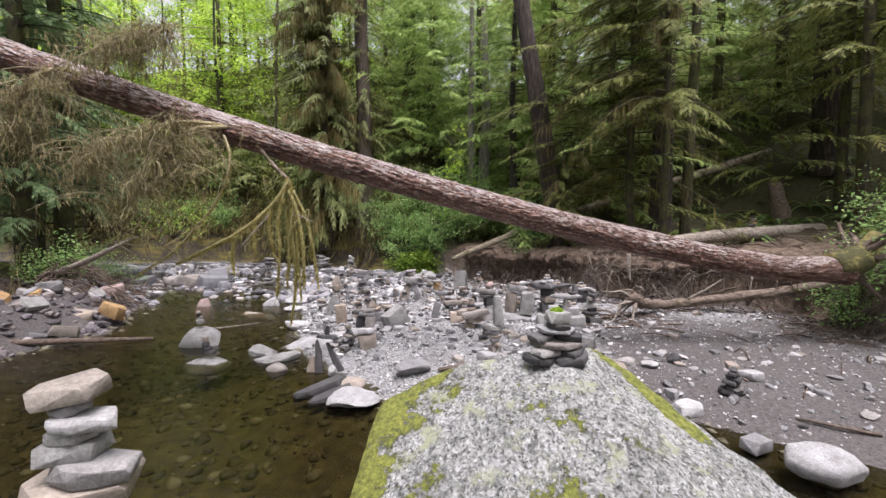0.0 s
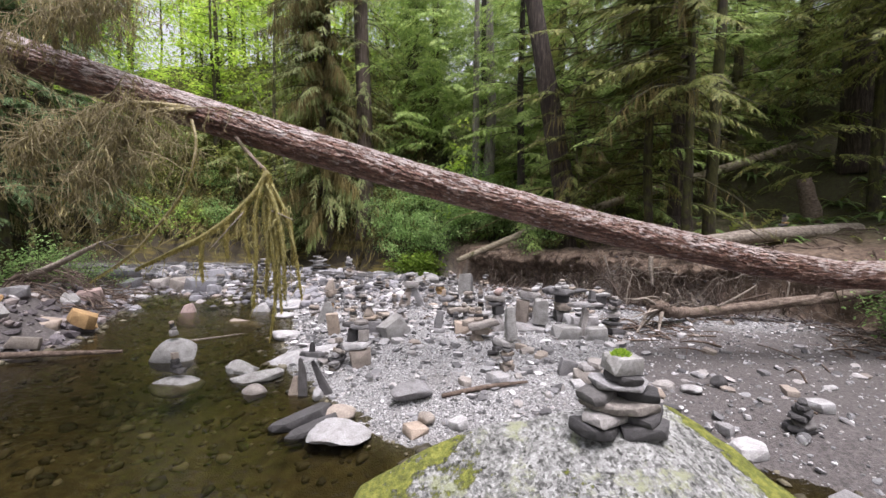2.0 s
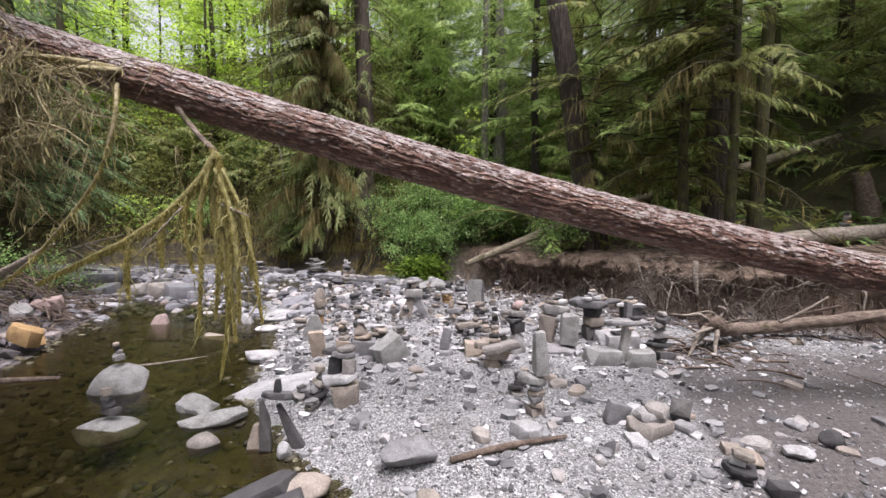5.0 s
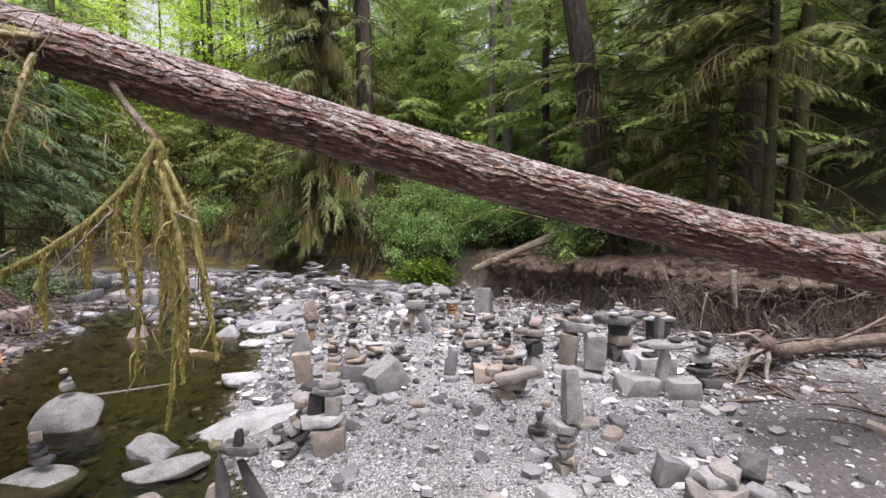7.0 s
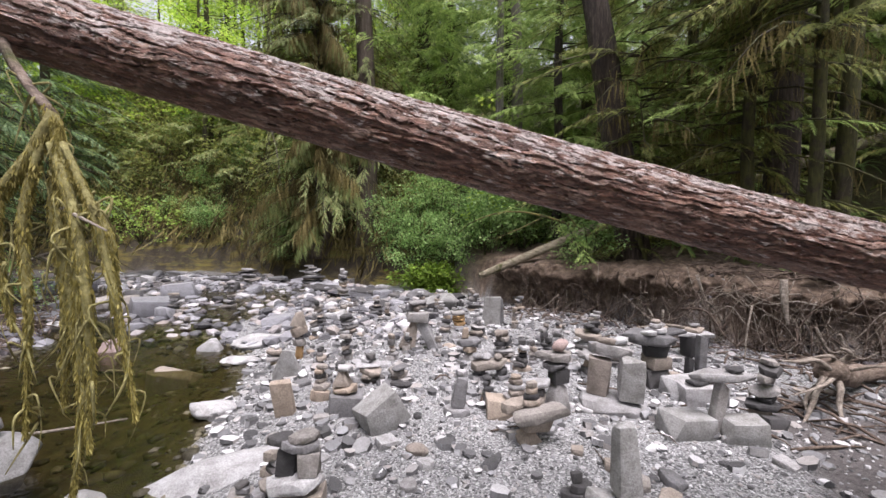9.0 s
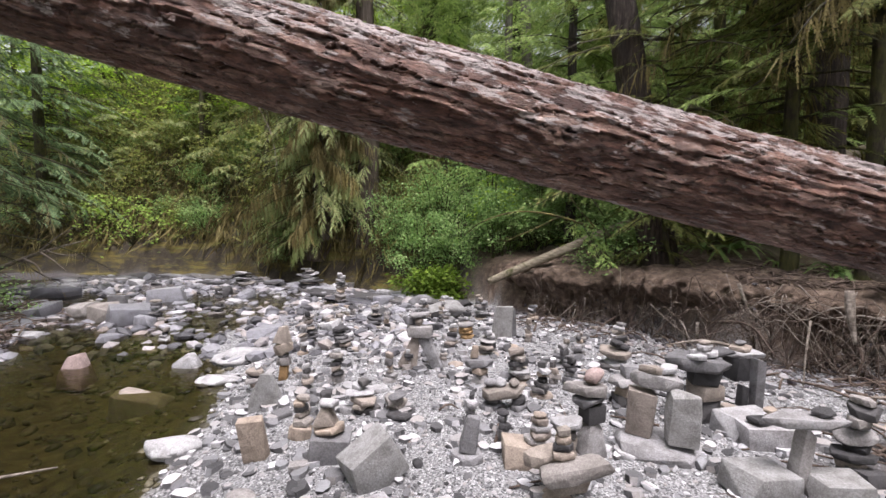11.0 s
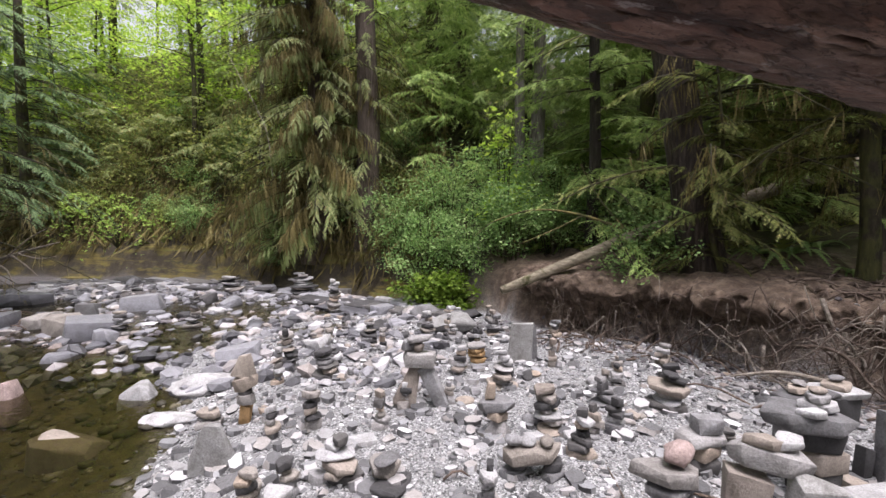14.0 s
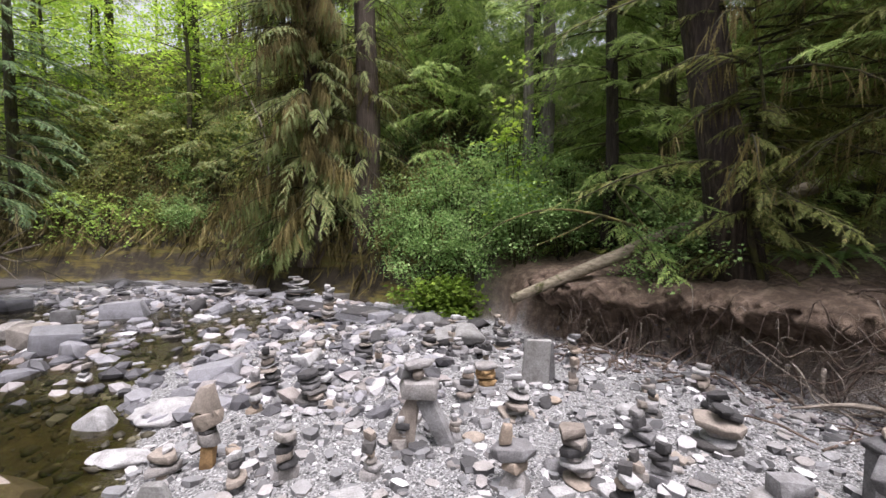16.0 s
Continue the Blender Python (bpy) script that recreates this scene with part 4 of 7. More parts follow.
put_stone(tee, "slab", (0.14, 0.11, 0.05), (0.16, 0.03, 0.56), 30, (0, 0), "dark")
rand_cairn(203, 2.55, 7.22, 0.30, 0.58, "grey", "tall thin cairn of many flat slabs beside driftwood", 9)
lone_stone("block", 2.22, 7.85, (0.48, 0.3, 0.2), 10, (0, 0), "pale", label="pale squared block lying on gravel")

# arch
arch = cairn("arch of two leaning legs under a heavy lintel stone", -0.72, 9.35, [])
put_stone(arch, "wedge", (0.23, 0.17, 0.46), (-0.11, 0, 0.22), 5, (0, 13), "tan", variant=2)
put_stone(arch, "block", (0.14, 0.17, 0.46), (0.14, 0.02, 0.20), -8, (0, -26), "grey")
put_stone(arch, "block", (0.33, 0.2, 0.15), (0.0, 0, 0.48), 4, (0, 3), "grey")
put_stone(arch, "round", (0.10, 0.09, 0.11), (0.0, -0.02, 0.60), 20, (0, 10), "tan")
put_stone(arch, "slab", (0.26, 0.14, 0.05), (0.01, 0, 0.68), 10, (0, -4), "grey")
put_stone(arch, "block", (0.12, 0.1, 0.09), (-0.11, 0.02, 0.60), 30, (0, 0), "grey")

# two upright slabs on a plate with a bridging stone
twin = cairn("two upright squared slabs on a broad plate under a bridging stone", 1.33, 7.50, [])
put_stone(twin, "slab", (0.62, 0.42, 0.13), (0.0, 0.02, 0.06), -24, (3, 5), "grey")
put_stone(twin, "block", (0.21, 0.15, 0.38), (-0.10, 0.08, 0.30), -20, (0, 3), "tan")
put_stone(twin, "block", (0.25, 0.13, 0.44), (0.15, -0.07, 0.32), -18, (0, 2), "mid")
put_stone(twin, "slab", (0.38, 0.18, 0.13), (0.0, 0.06, 0.57), -15, (0, 6), "grey")
put_stone(twin, "slab", (0.20, 0.13, 0.06), (-0.02, 0.06, 0.65), 20, (0, 10), "tan")
put_stone(twin, "slab", (0.15, 0.12, 0.05), (0.09, 0.05, 0.66), 60, (0, -8), "pale")

# stout dark column with a broad cap
stout = cairn("stout dark column of blocks with a broad grey cap slab", 2.0, 8.12, [
    ("block", 0.24, 0.22, 0.22, 0, 0, 5, 0, 0, "dark"), ("block", 0.26, 0.22, 0.15, 0.02, 0, 12, 0, 0, "tan"), ("block", 0.25, 0.22, 0.14, 0, 0, -6, 0, 0, "dark"), ("slab", 0.55, 0.36, 0.13, -0.07, 0, 4, 0, 5, "grey"),
    ("slab", 0.24, 0.16, 0.06, 0.02, 0, 20, 0, 0, "pale"), ("slab", 0.17, 0.13, 0.05, 0, 0, 60, 0, 0, "grey"), ("round", 0.1, 0.08, 0.05, 0, 0, 0, 0, 0, "tan")])
put_stone(stout, "block", (0.12, 0.14, 0.18), (0.2, -0.05, 0.09), 20, (0, -8), "tan")
put_stone(stout, "slab", (0.17, 0.1, 0.05), (-0.12, -0.12, 0.62), 10, (0, 0), "pale")

# portal of two posts
portal = cairn("slim upright post beside a dark stub", 2.55, 8.28, [])
put_stone(portal, "block", (0.10, 0.10, 0.54), (0.03, 0, 0.26), 10, (0, 1), "grey")
put_stone(portal, "block", (0.07, 0.1, 0.28), (-0.08, 0.03, 0.13), 0, (0, 4), "dark")
cairn("broad flat slab on a dark pedestal with small stones above", 3.0, 9.2, [
    ("block", 0.3, 0.26, 0.3, 0, 0, 15, 0, 0, "dark"), ("slab", 0.48, 0.3, 0.07, 0, 0, 10, 0, 2, "pale"), ("slab", 0.25, 0.2, 0.06, 0, 0, 40, 0, 0, "tan"), ("round", 0.13, 0.1, 0.06, 0, 0, 0, 0, 0, "grey")])
cairn("slim upright post of grey stone with a slab on top", 2.25, 8.75, [("block", 0.11, 0.1, 0.44, 0, 0, 0, 0, 2, "grey"), ("slab", 0.5, 0.22, 0.06, 0.15, 0, 12, 0, -3, "grey"), ("slab", 0.2, 0.15, 0.05, 0.1, 0, 50, 0, 0, "tan"), ("round", 0.1, 0.09, 0.05, 0.1, 0, 0, 0, 0, "grey")])

# pillar with the reddish round stone
cairn("cairn of blocks and slabs under a reddish round stone", 0.80, 7.45, [
    ("wedge", 0.25, 0.18, 0.30, 0, 0, 200, 0, 0, "grey"), ("block", 0.17, 0.14, 0.14, 0.01, 0, 20, 0, 0, "dark"), ("slab", 0.26, 0.18, 0.085, -0.01, 0, 40, 0, -3, "grey"),
    ("slab", 0.33, 0.2, 0.085, -0.03, 0, 10, 0, 4, "grey"), ("round", 0.18, 0.14, 0.13, 0.02, 0, 20, 0, -8, "red")])
cairn("squared pale block with small flat stones on top", 2.25, 7.66, [("block", 0.44, 0.28, 0.2, 0, 0, -8, 0, -4, "grey"), ("slab", 0.22, 0.14, 0.05, -0.04, 0, 20, 0, 8, "dark"), ("slab", 0.18, 0.1, 0.045, 0.08, 0, -20, 0, -14, "tan"), ("slab", 0.13, 0.08, 0.04, 0.02, 0, 40, 0, 4, "tan")])
table = cairn("low table of a slab on two small stacks", 0.21, 8.22, [])
for dx in (-0.12, 0.14):
    put_stone(table, "slab", (0.18, 0.14, 0.07), (dx, 0, 0.035), dx * 200, (0, 0), "grey")
    put_stone(table, "slab", (0.15, 0.13, 0.07), (dx, 0, 0.10), dx * 500, (0, 0), "dark")
put_stone(table, "slab", (0.42, 0.2, 0.1), (0, 0, 0.18), 3, (0, -2), "grey")
for k, dx in enumerate((-0.13, -0.03, 0.1)):
    put_stone(table, "round", (0.13, 0.1, 0.08), (dx, 0, 0.265), 40 * k, (0, 0), "pale" if k == 1 else "grey")
cairn("stack of a wedge and slabs with a small upright stone", 0.0, 8.8, [("wedge", 0.22, 0.17, 0.16, 0, 0, 160, 0, 0, "grey"), ("slab", 0.19, 0.16, 0.085, 0, 0, 40, 0, 6, "tan"), ("slab", 0.31, 0.2, 0.1, -0.01, 0, 8, 0, -3, "grey"), ("pillar", 0.09, 0.08, 0.14, -0.05, 0, 0, 0, 8, "tan")])
cairn("tall leaning stone standing on a flat slab", -0.15, 7.3, [("slab", 0.24, 0.18, 0.09, 0, 0, 10, 0, 0, "grey"), ("pillar", 0.13, 0.11, 0.28, 0.03, 0, 0, 0, 10, "grey")])
cairn("long squared block carrying a stack of flat stones", 0.33, 7.3, [("block", 0.46, 0.26, 0.17, 0, 0, -6, 0, 4, "tan"), ("slab", 0.24, 0.15, 0.06, 0.07, 0, 10, 0, 3, "grey"), ("slab", 0.2, 0.14, 0.055, 0.07, 0, 60, 0, 0, "tan"), ("slab", 0.17, 0.13, 0.05, 0.07, 0, 20, 0, -3, "grey"), ("slab", 0.13, 0.1, 0.05, 0.06, 0, 0, 0, 0, "tan"), ("round", 0.1, 0.08, 0.05, 0.06, 0, 0, 0, 0, "tan")])
cairn("stack of tan wedges under a round slab", 0.6, 7.33, [("wedge", 0.16, 0.14, 0.14, 0, 0, 30, 0, 0, "tan"), ("slab", 0.16, 0.13, 0.08, 0, 0, 60, 0, 0, "tan"), ("slab", 0.13, 0.12, 0.06, 0, 0, 0, 0, 0, "dark"), ("slab", 0.23, 0.17, 0.085, 0, 0, 10, 0, -4, "pale")])
cairn("low dark stack with a flat table slab", 1.43, 8.4, [("block", 0.25, 0.2, 0.12, 0, 0, 0, 0, 0, "dark"), ("block", 0.22, 0.2, 0.11, 0.02, 0, 30, 0, 0, "tan"), ("slab", 0.38, 0.24, 0.08, 0, 0, 10, 0, 2, "grey"), ("block", 0.2, 0.14, 0.12, 0.05, 0, 0, 0, 0, "grey")])
cairn("rust-coloured stones stacked under a grey cap", -0.15, 10.5, [("slab", 0.3, 0.22, 0.07, 0, 0, 0, 0, 0, "grey"), ("slab", 0.2, 0.17, 0.07, 0.02, 0, 30, 0, 0, "rust"), ("slab", 0.22, 0.18, 0.07, 0, 0, 0, 0, 0, "rust"), ("slab", 0.19, 0.16, 0.06, 0, 0, 50, 0, 0, "rust"), ("slab", 0.24, 0.19, 0.06, 0, 0, 10, 0, 0, "grey")])
standing = cairn("tall thin grey slab standing on edge", 0.42, 10.7, [])
put_stone(standing, "block", (0.32, 0.13, 0.56), (0, 0, 0.26), -10, (2, 4), "mid")
put_stone(standing, "block", (0.12, 0.14, 0.5), (0.14, 0.07, 0.23), 12, (0, -3), "grey")
cairn("stack of tan stones balanced on a rust-coloured foot", -2.24, 8.92, [("block", 0.10, 0.09, 0.19, 0, 0, 0, 0, 3, "rust"), ("slab", 0.17, 0.13, 0.1, 0, 0, 20, 0, -4, "grey"), ("slab", 0.13, 0.11, 0.05, 0, 0, 0, 0, 0, "dark"), ("slab", 0.22, 0.15, 0.13, 0, 0, 15, 0, -22, "tan"), ("wedge", 0.19, 0.13, 0.20, 0, 0, 0, 0, 6, "tan")])
blade = cairn("broad grey slab standing on edge like a blade", -2.1, 8.22, [])
put_stone(blade, "wedge", (0.36, 0.10, 0.40), (0, 0, 0.17), 8, (4, 0), "mid", variant=1)
cairn("upright tan slab standing on edge beside the water", -1.76, 7.28, [("block", 0.19, 0.1, 0.36, 0, 0, 14, 6, -7, "tan")])
cairn("cairn of tan stones on a blue-grey block", -1.18, 7.28, [("block", 0.32, 0.26, 0.2, 0, 0, 12, 0, 6, "grey"), ("slab", 0.24, 0.18, 0.085, -0.01, 0, 0, 0, -4, "tan"), ("wedge", 0.16, 0.14, 0.14, -0.02, 0, 0, 0, 0, "tan"), ("slab", 0.15, 0.11, 0.06, 0.0, 0, 0, 0, 0, "pale")])

# cairn of dark blades at the waterside with a crossbar
blades = cairn("two dark slate blades under a small stone cross", -1.52, 5.33, [], z=-0.03)
put_stone(blades, "wedge", (0.10, 0.07, 0.48), (-0.07, 0, 0.22), 0, (0, -2), "dark", variant=3)
put_stone(blades, "wedge", (0.10, 0.07, 0.46), (0.13, 0.03, 0.2), 0, (0, -24), "dark", variant=1)
put_stone(blades, "slab", (0.28, 0.09, 0.065), (0.04, 0.0, 0.49), 4, (0, 3), "grey")
put_stone(blades, "pillar", (0.06, 0.06, 0.12), (0.05, 0.0, 0.57), 0, (0, 0), "dark")
put_stone(blades, "round", (0.12, 0.1, 0.17), (0.14, -0.12, 0.08), 0, (0, 0), "pale")
put_stone(blades, "wedge", (0.12, 0.1, 0.24), (-0.16, 0.04, 0.11), 0, (0, 4), "tan")

# compound cairn by the light slab
comp = cairn("compound cairn of dark and pale blocks beside the water", -1.08, 5.92, [])
put_stone(comp, "block", (0.27, 0.2, 0.22), (0.02, 0, 0.10), 15, (0, -6), "tan")
put_stone(comp, "slab", (0.36, 0.16, 0.085), (-0.03, -0.02, 0.26), -4, (0, -4), "pale")
put_stone(comp, "block", (0.13, 0.12, 0.16), (0.06, 0, 0.38), 10, (0, 0), "grey")
put_stone(comp, "block", (0.12, 0.11, 0.18), (-0.08, 0.02, 0.38), 0, (0, 8), "dark")
put_stone(comp, "slab", (0.24, 0.15, 0.06), (0, 0, 0.49), 15, (0, 6), "grey")
put_stone(comp, "slab", (0.17, 0.12, 0.05), (0.03, 0, 0.54), 50, (0, 0), "grey")
put_stone(comp, "slab", (0.16, 0.12, 0.05), (-0.12, 0.02, 0.51), 30, (0, 0), "dark")
for k, (dx, dy, w, h) in enumerate(((-0.3, 0.15, 0.22, 0.18), (-0.32, 0.35, 0.2, 0.26), (-0.5, 0.25, 0.2, 0.14), (-0.3, 0.02, 0.2, 0.1), (-0.2, 0.5, 0.16, 0.2))):
    rand_cairn(220 + k, -1.08 + dx, 5.92 + dy, w, h)

# wedge cairn in the middle of the bar
wed = cairn("plank stones balanced on tapering wedges with a thin stack above", 0.46, 6.86, [("wedge", 0.2, 0.18, 0.12, -0.02, 0, 20, 0, 0, "tan"), ("block", 0.27, 0.18, 0.10, 0.03, 0, 30, 0, 8, "tan")])
put_stone(wed, "slab", (0.46, 0.17, 0.10), (0.06, -0.06, 0.27), 8, (0, -9), "grey")
put_stone(wed, "slab", (0.3, 0.17, 0.10), (-0.08, 0.1, 0.26), 20, (0, -3), "tan")
for k in range(4):
    put_stone(wed, "slab", (0.14 - 0.02 * k, 0.11, 0.05), (0.0, 0, 0.34 + 0.047 * k), 50 * k, (0, 0), ("tan", "dark", "tan", "grey")[k])

# remaining cairns of the bar: x, y, width, height
for k, (x, y, w, h) in enumerate([(2.16, 10.64, 0.22, 0.3), (0.63, 8.49, 0.19, 0.37), (-0.1, 7.89, 0.16, 0.28), (0.16, 7.63, 0.15, 0.26), (1.4, 10.0, 0.2, 0.25), (0.13, 9.9, 0.31, 0.4),
                                  (0.44, 8.94, 0.3, 0.38), (1.68, 9.39, 0.42, 0.35), (-1.52, 7.6, 0.2, 0.35), (-1.58, 8.78, 0.2, 0.38), (-1.87, 8.63, 0.15, 0.27), (-1.13, 8.09, 0.32, 0.32),
                                  (-1.0, 8.86, 0.17, 0.33), (-0.78, 8.11, 0.3, 0.2), (-1.89, 10.03, 0.33, 0.34), (-2.44, 10.26, 0.26, 0.5), (-1.38, 7.79, 0.2, 0.33), (-1.55, 7.71, 0.18, 0.26)]):
    rand_cairn(300 + k, x, y, w, h)
for k, (x, y, w, h) in enumerate([(-6.56, 16.0, 0.7, 0.45), (-4.6, 16.0, 0.7, 0.55), (-2.95, 13.6, 0.36, 0.72), (1.87, 4.71, 0.22, 0.2), (-5.9, 11.8, 0.3, 0.45), (-5.2, 12.6, 0.3, 0.6), (-4.95, 10.7, 0.2, 0.25),
                                  (-1.7, 11.4, 0.3, 0.4), (-0.9, 11.9, 0.25, 0.4), (0.15, 12.1, 0.3, 0.4), (1.9, 9.9, 0.25, 0.3), (1.1, 9.5, 0.25, 0.35), (1.0, 8.9, 0.2, 0.3), (-0.35, 10.2, 0.25, 0.35)]):
    rand_cairn(340 + k, x, y, w, h, label="cairn of stacked dark and grey flat stones on the creek bed")
r_c = rng_of(77)
for k in range(34):
    x, y = r_c.uniform(-2.6, 2.2), r_c.uniform(8.6, 13.2)
    if x > 0.3 + (12.6 - y) * 0.7:
        x -= 2.0
    rand_cairn(400 + k, x, y, r_c.uniform(0.13, 0.26), r_c.uniform(0.14, 0.42))
cairn("low pyramid of dark slate shards beside a puddle", 2.98, 4.28, [("slab", 0.26, 0.2, 0.06, 0, 0, 10, 3, 5, "dark"), ("slab", 0.24, 0.17, 0.05, 0.02, 0, 70, 0, -8, "dark"), ("slab", 0.21, 0.15, 0.05, -0.02, 0, 30, 4, 9, "dark"), ("slab", 0.18, 0.13, 0.045, 0.01, 0, 110, 0, -9, "dark"), ("slab", 0.14, 0.1, 0.045, 0, 0, 20, 0, 8, "dark"), ("slab", 0.1, 0.07, 0.04, 0, 0, 60, 0, -10, "dark")])

# low cluster of broken blocks
for k, (x, y, w, h, tn, tl) in enumerate([(1.36, 5.5, 0.18, 0.2, "grey", 20), (1.56, 5.32, 0.34, 0.13, "grey", 3), (1.93, 5.55, 0.24, 0.18, "dark", 32), (1.37, 5.15, 0.18, 0.05, "pale", 0), (1.86, 5.36, 0.18, 0.06, "grey", 0), (1.5, 5.6, 0.24, 0.1, "pale", 8)]):
    lone_stone("block", x, y, (w, w * 0.7, h), 30 * k, (0, tl), tn, label="broken squared stone in a low heap on gravel")
for k, (dx, h) in enumerate(((0.0, 0.22), (0.06, 0.26))):
    lone_stone("slab", 1.56 + dx, 5.34, (0.26 - 0.07 * k, 0.18, 0.075), 40 * k, (0, 4 - 9 * k), "grey", z=gz(1.56, 5.34) + h - 0.11, label="flat stone lying on a heap of blocks")

# named single rocks: kind, x, y, length, width, height, turn, tilt, tone
for kind, x, y, l, w, h, rz, tl, tn, zz in [("block", -0.8, 7.05, 0.42, 0.3, 0.32, 30, -28, "mid", None), ("slab", 0.57, 5.25, 0.26, 0.2, 0.11, 20, 4, "pale", None), ("round", -0.36, 4.95, 0.42, 0.3, 0.2, 10, 0, "grey", None), ("round", -0.19, 4.57, 0.16, 0.14, 0.13, 0, 0, "grey", None),
                                            ("smooth", -1.98, 6.5, 1.12, 0.42, 0.2, 22, -7, "pale", -0.02), ("smooth", -3.3, 9.95, 0.85, 0.5, 0.22, 10, 0, "pale", 0.02), ("wedge", -3.96, 9.8, 0.4, 0.3, 0.3, 0, 0, "pale", -0.1), ("smooth", -3.2, 9.2, 0.55, 0.25, 0.12, 5, 0, "pale", 0.0)]:
    lone_stone(kind, x, y, (l, w, h), rz, (0, tl), tn, zz, "single large pale grey rock on the gravel bar")
for kind, x, y, l, w, h, rz, tl, tn, zz in [("smooth", -2.63, 7.6, 0.45, 0.3, 0.16, 10, 3, "pale", 0.0), ("slab", -3.94, 8.85, 0.74, 0.35, 0.5, 3, 0, "tan", -0.42), ("wedge", -5.5, 9.7, 0.4, 0.34, 0.5, 0, 0, "red", -0.26), ("round", -3.82, 6.62, 0.66, 0.5, 0.44, 0, 0, "mid", -0.12),
                                            ("round", -3.24, 5.72, 0.62, 0.42, 0.22, 8, 0, "mid", -0.14), ("smooth", -2.62, 6.1, 0.44, 0.3, 0.2, -20, 8, "mid", -0.07), ("smooth", -2.3, 5.82, 0.62, 0.26, 0.13, 14, -8, "mid", -0.03), ("round", -2.16, 5.42, 0.28, 0.2, 0.22, 0, 0, "grey", -0.1)]:
    lone_stone(kind, x, y, (l, w, h), rz, (0, tl), tn, zz, "smooth pale rock standing out of the shallow pool", group="rocks in the pool")
for kind, x, y, l, w, h, rz, tl, tn, zz in [("slab", -1.36, 4.62, 0.62, 0.2, 0.12, 28, -14, "dark", 0.02), ("slab", -1.22, 4.5, 0.5, 0.16, 0.09, 32, -14, "dark", 0.0), ("smooth", -0.95, 4.34, 0.58, 0.36, 0.16, -4, 2, "pale", 0.0), ("round", -1.05, 4.72, 0.36, 0.26, 0.15, 10, 0, "tan", 0.02),
                                            ("round", 2.84, 3.07, 0.52, 0.36, 0.32, -14, 10, "pale", -0.03), ("block", 2.62, 3.45, 0.22, 0.16, 0.1, 20, 0, "grey", 0.02), ("round", 2.84, 5.13, 0.17, 0.14, 0.14, 0, 12, "dark", None), ("block", 2.12, 4.35, 0.12, 0.1, 0.09, 10, 0, "dark", None)]:
    lone_stone(kind, x, y, (l, w, h), rz, (0, tl), tn, zz, "single rock lying at the water's edge")
for kind, x, y, l, w, h, rz, tl, tn, zz in [("block", 2.03, 4.56, 0.15, 0.12, 0.1, 0, 8, "dark", None), ("slab", 2.43, 4.12, 0.3, 0.22, 0.12, 0, 0, "pale", None), ("round", -0.55, 12.2, 0.88, 0.55, 0.4, 5, 0, "mid", 0.16), ("round", -1.1, 13.4, 0.6, 0.5, 0.35, 5, 0, "grey", 0.1),
                                            ("slab", -6.1, 7.75, 0.46, 0.34, 0.26, 20, 24, "rust", 0.2), ("slab", -6.6, 7.6, 0.5, 0.4, 0.2, 20, 8, "tan", 0.15), ("round", 2.45, 4.95, 0.2, 0.17, 0.09, 0, 0, "pale", None), ("slab", 3.4, 4.6, 0.26, 0.2, 0.1, 0, 0, "pale", None)]:
    lone_stone(kind, x, y, (l, w, h), rz, (0, tl), tn, zz, "single rock lying on the creek bank")
r_l = rng_of(171)
for k in range(26):
    x, y, l = r_l.uniform(-8.0, -5.9), r_l.uniform(5.6, 9.6), r_l.uniform(0.18, 0.55)
    if signed(POOL, np.array([x]), np.array([y]))[0] > 0.05:
        lone_stone(r_l.choice(["block", "slab"]), x, y, (l, l * r_l.uniform(0.6, 0.9), l * r_l.uniform(0.35, 0.7)), r_l.uniform(0, 180), (r_l.normal(0, 12), r_l.normal(0, 12)), r_l.choice(["grey", "mid", "tan", "red", "rust"], p=[0.4, 0.25, 0.15, 0.1, 0.1]), label="angular broken rock of the low opposite bank", group="rocks of the opposite bank")
rand_cairn(390, -3.82, 6.6, 0.14, 0.2, "dark", "tiny cairn of pebbles on a rock in the pool", z=0.32)
rand_cairn(391, -3.24, 5.72, 0.2, 0.24, "dark", "tiny cairn of dark stones on a rock in the pool", z=0.1)


# ---- the fallen trunk across the creek ----
def log_axis(s):
    s = np.asarray(s, float)
    z = 2.306 - 0.271 * s + 0.007 * s * s
    z = z + 0.03 * smooth(1.8, 3.2, s) + 0.06 * smooth(3.5, 5.0, s) + 0.13 * smooth(4.6, 5.7, s)
    return np.stack([s, 5.723 + 0.055 * s, z], -1)


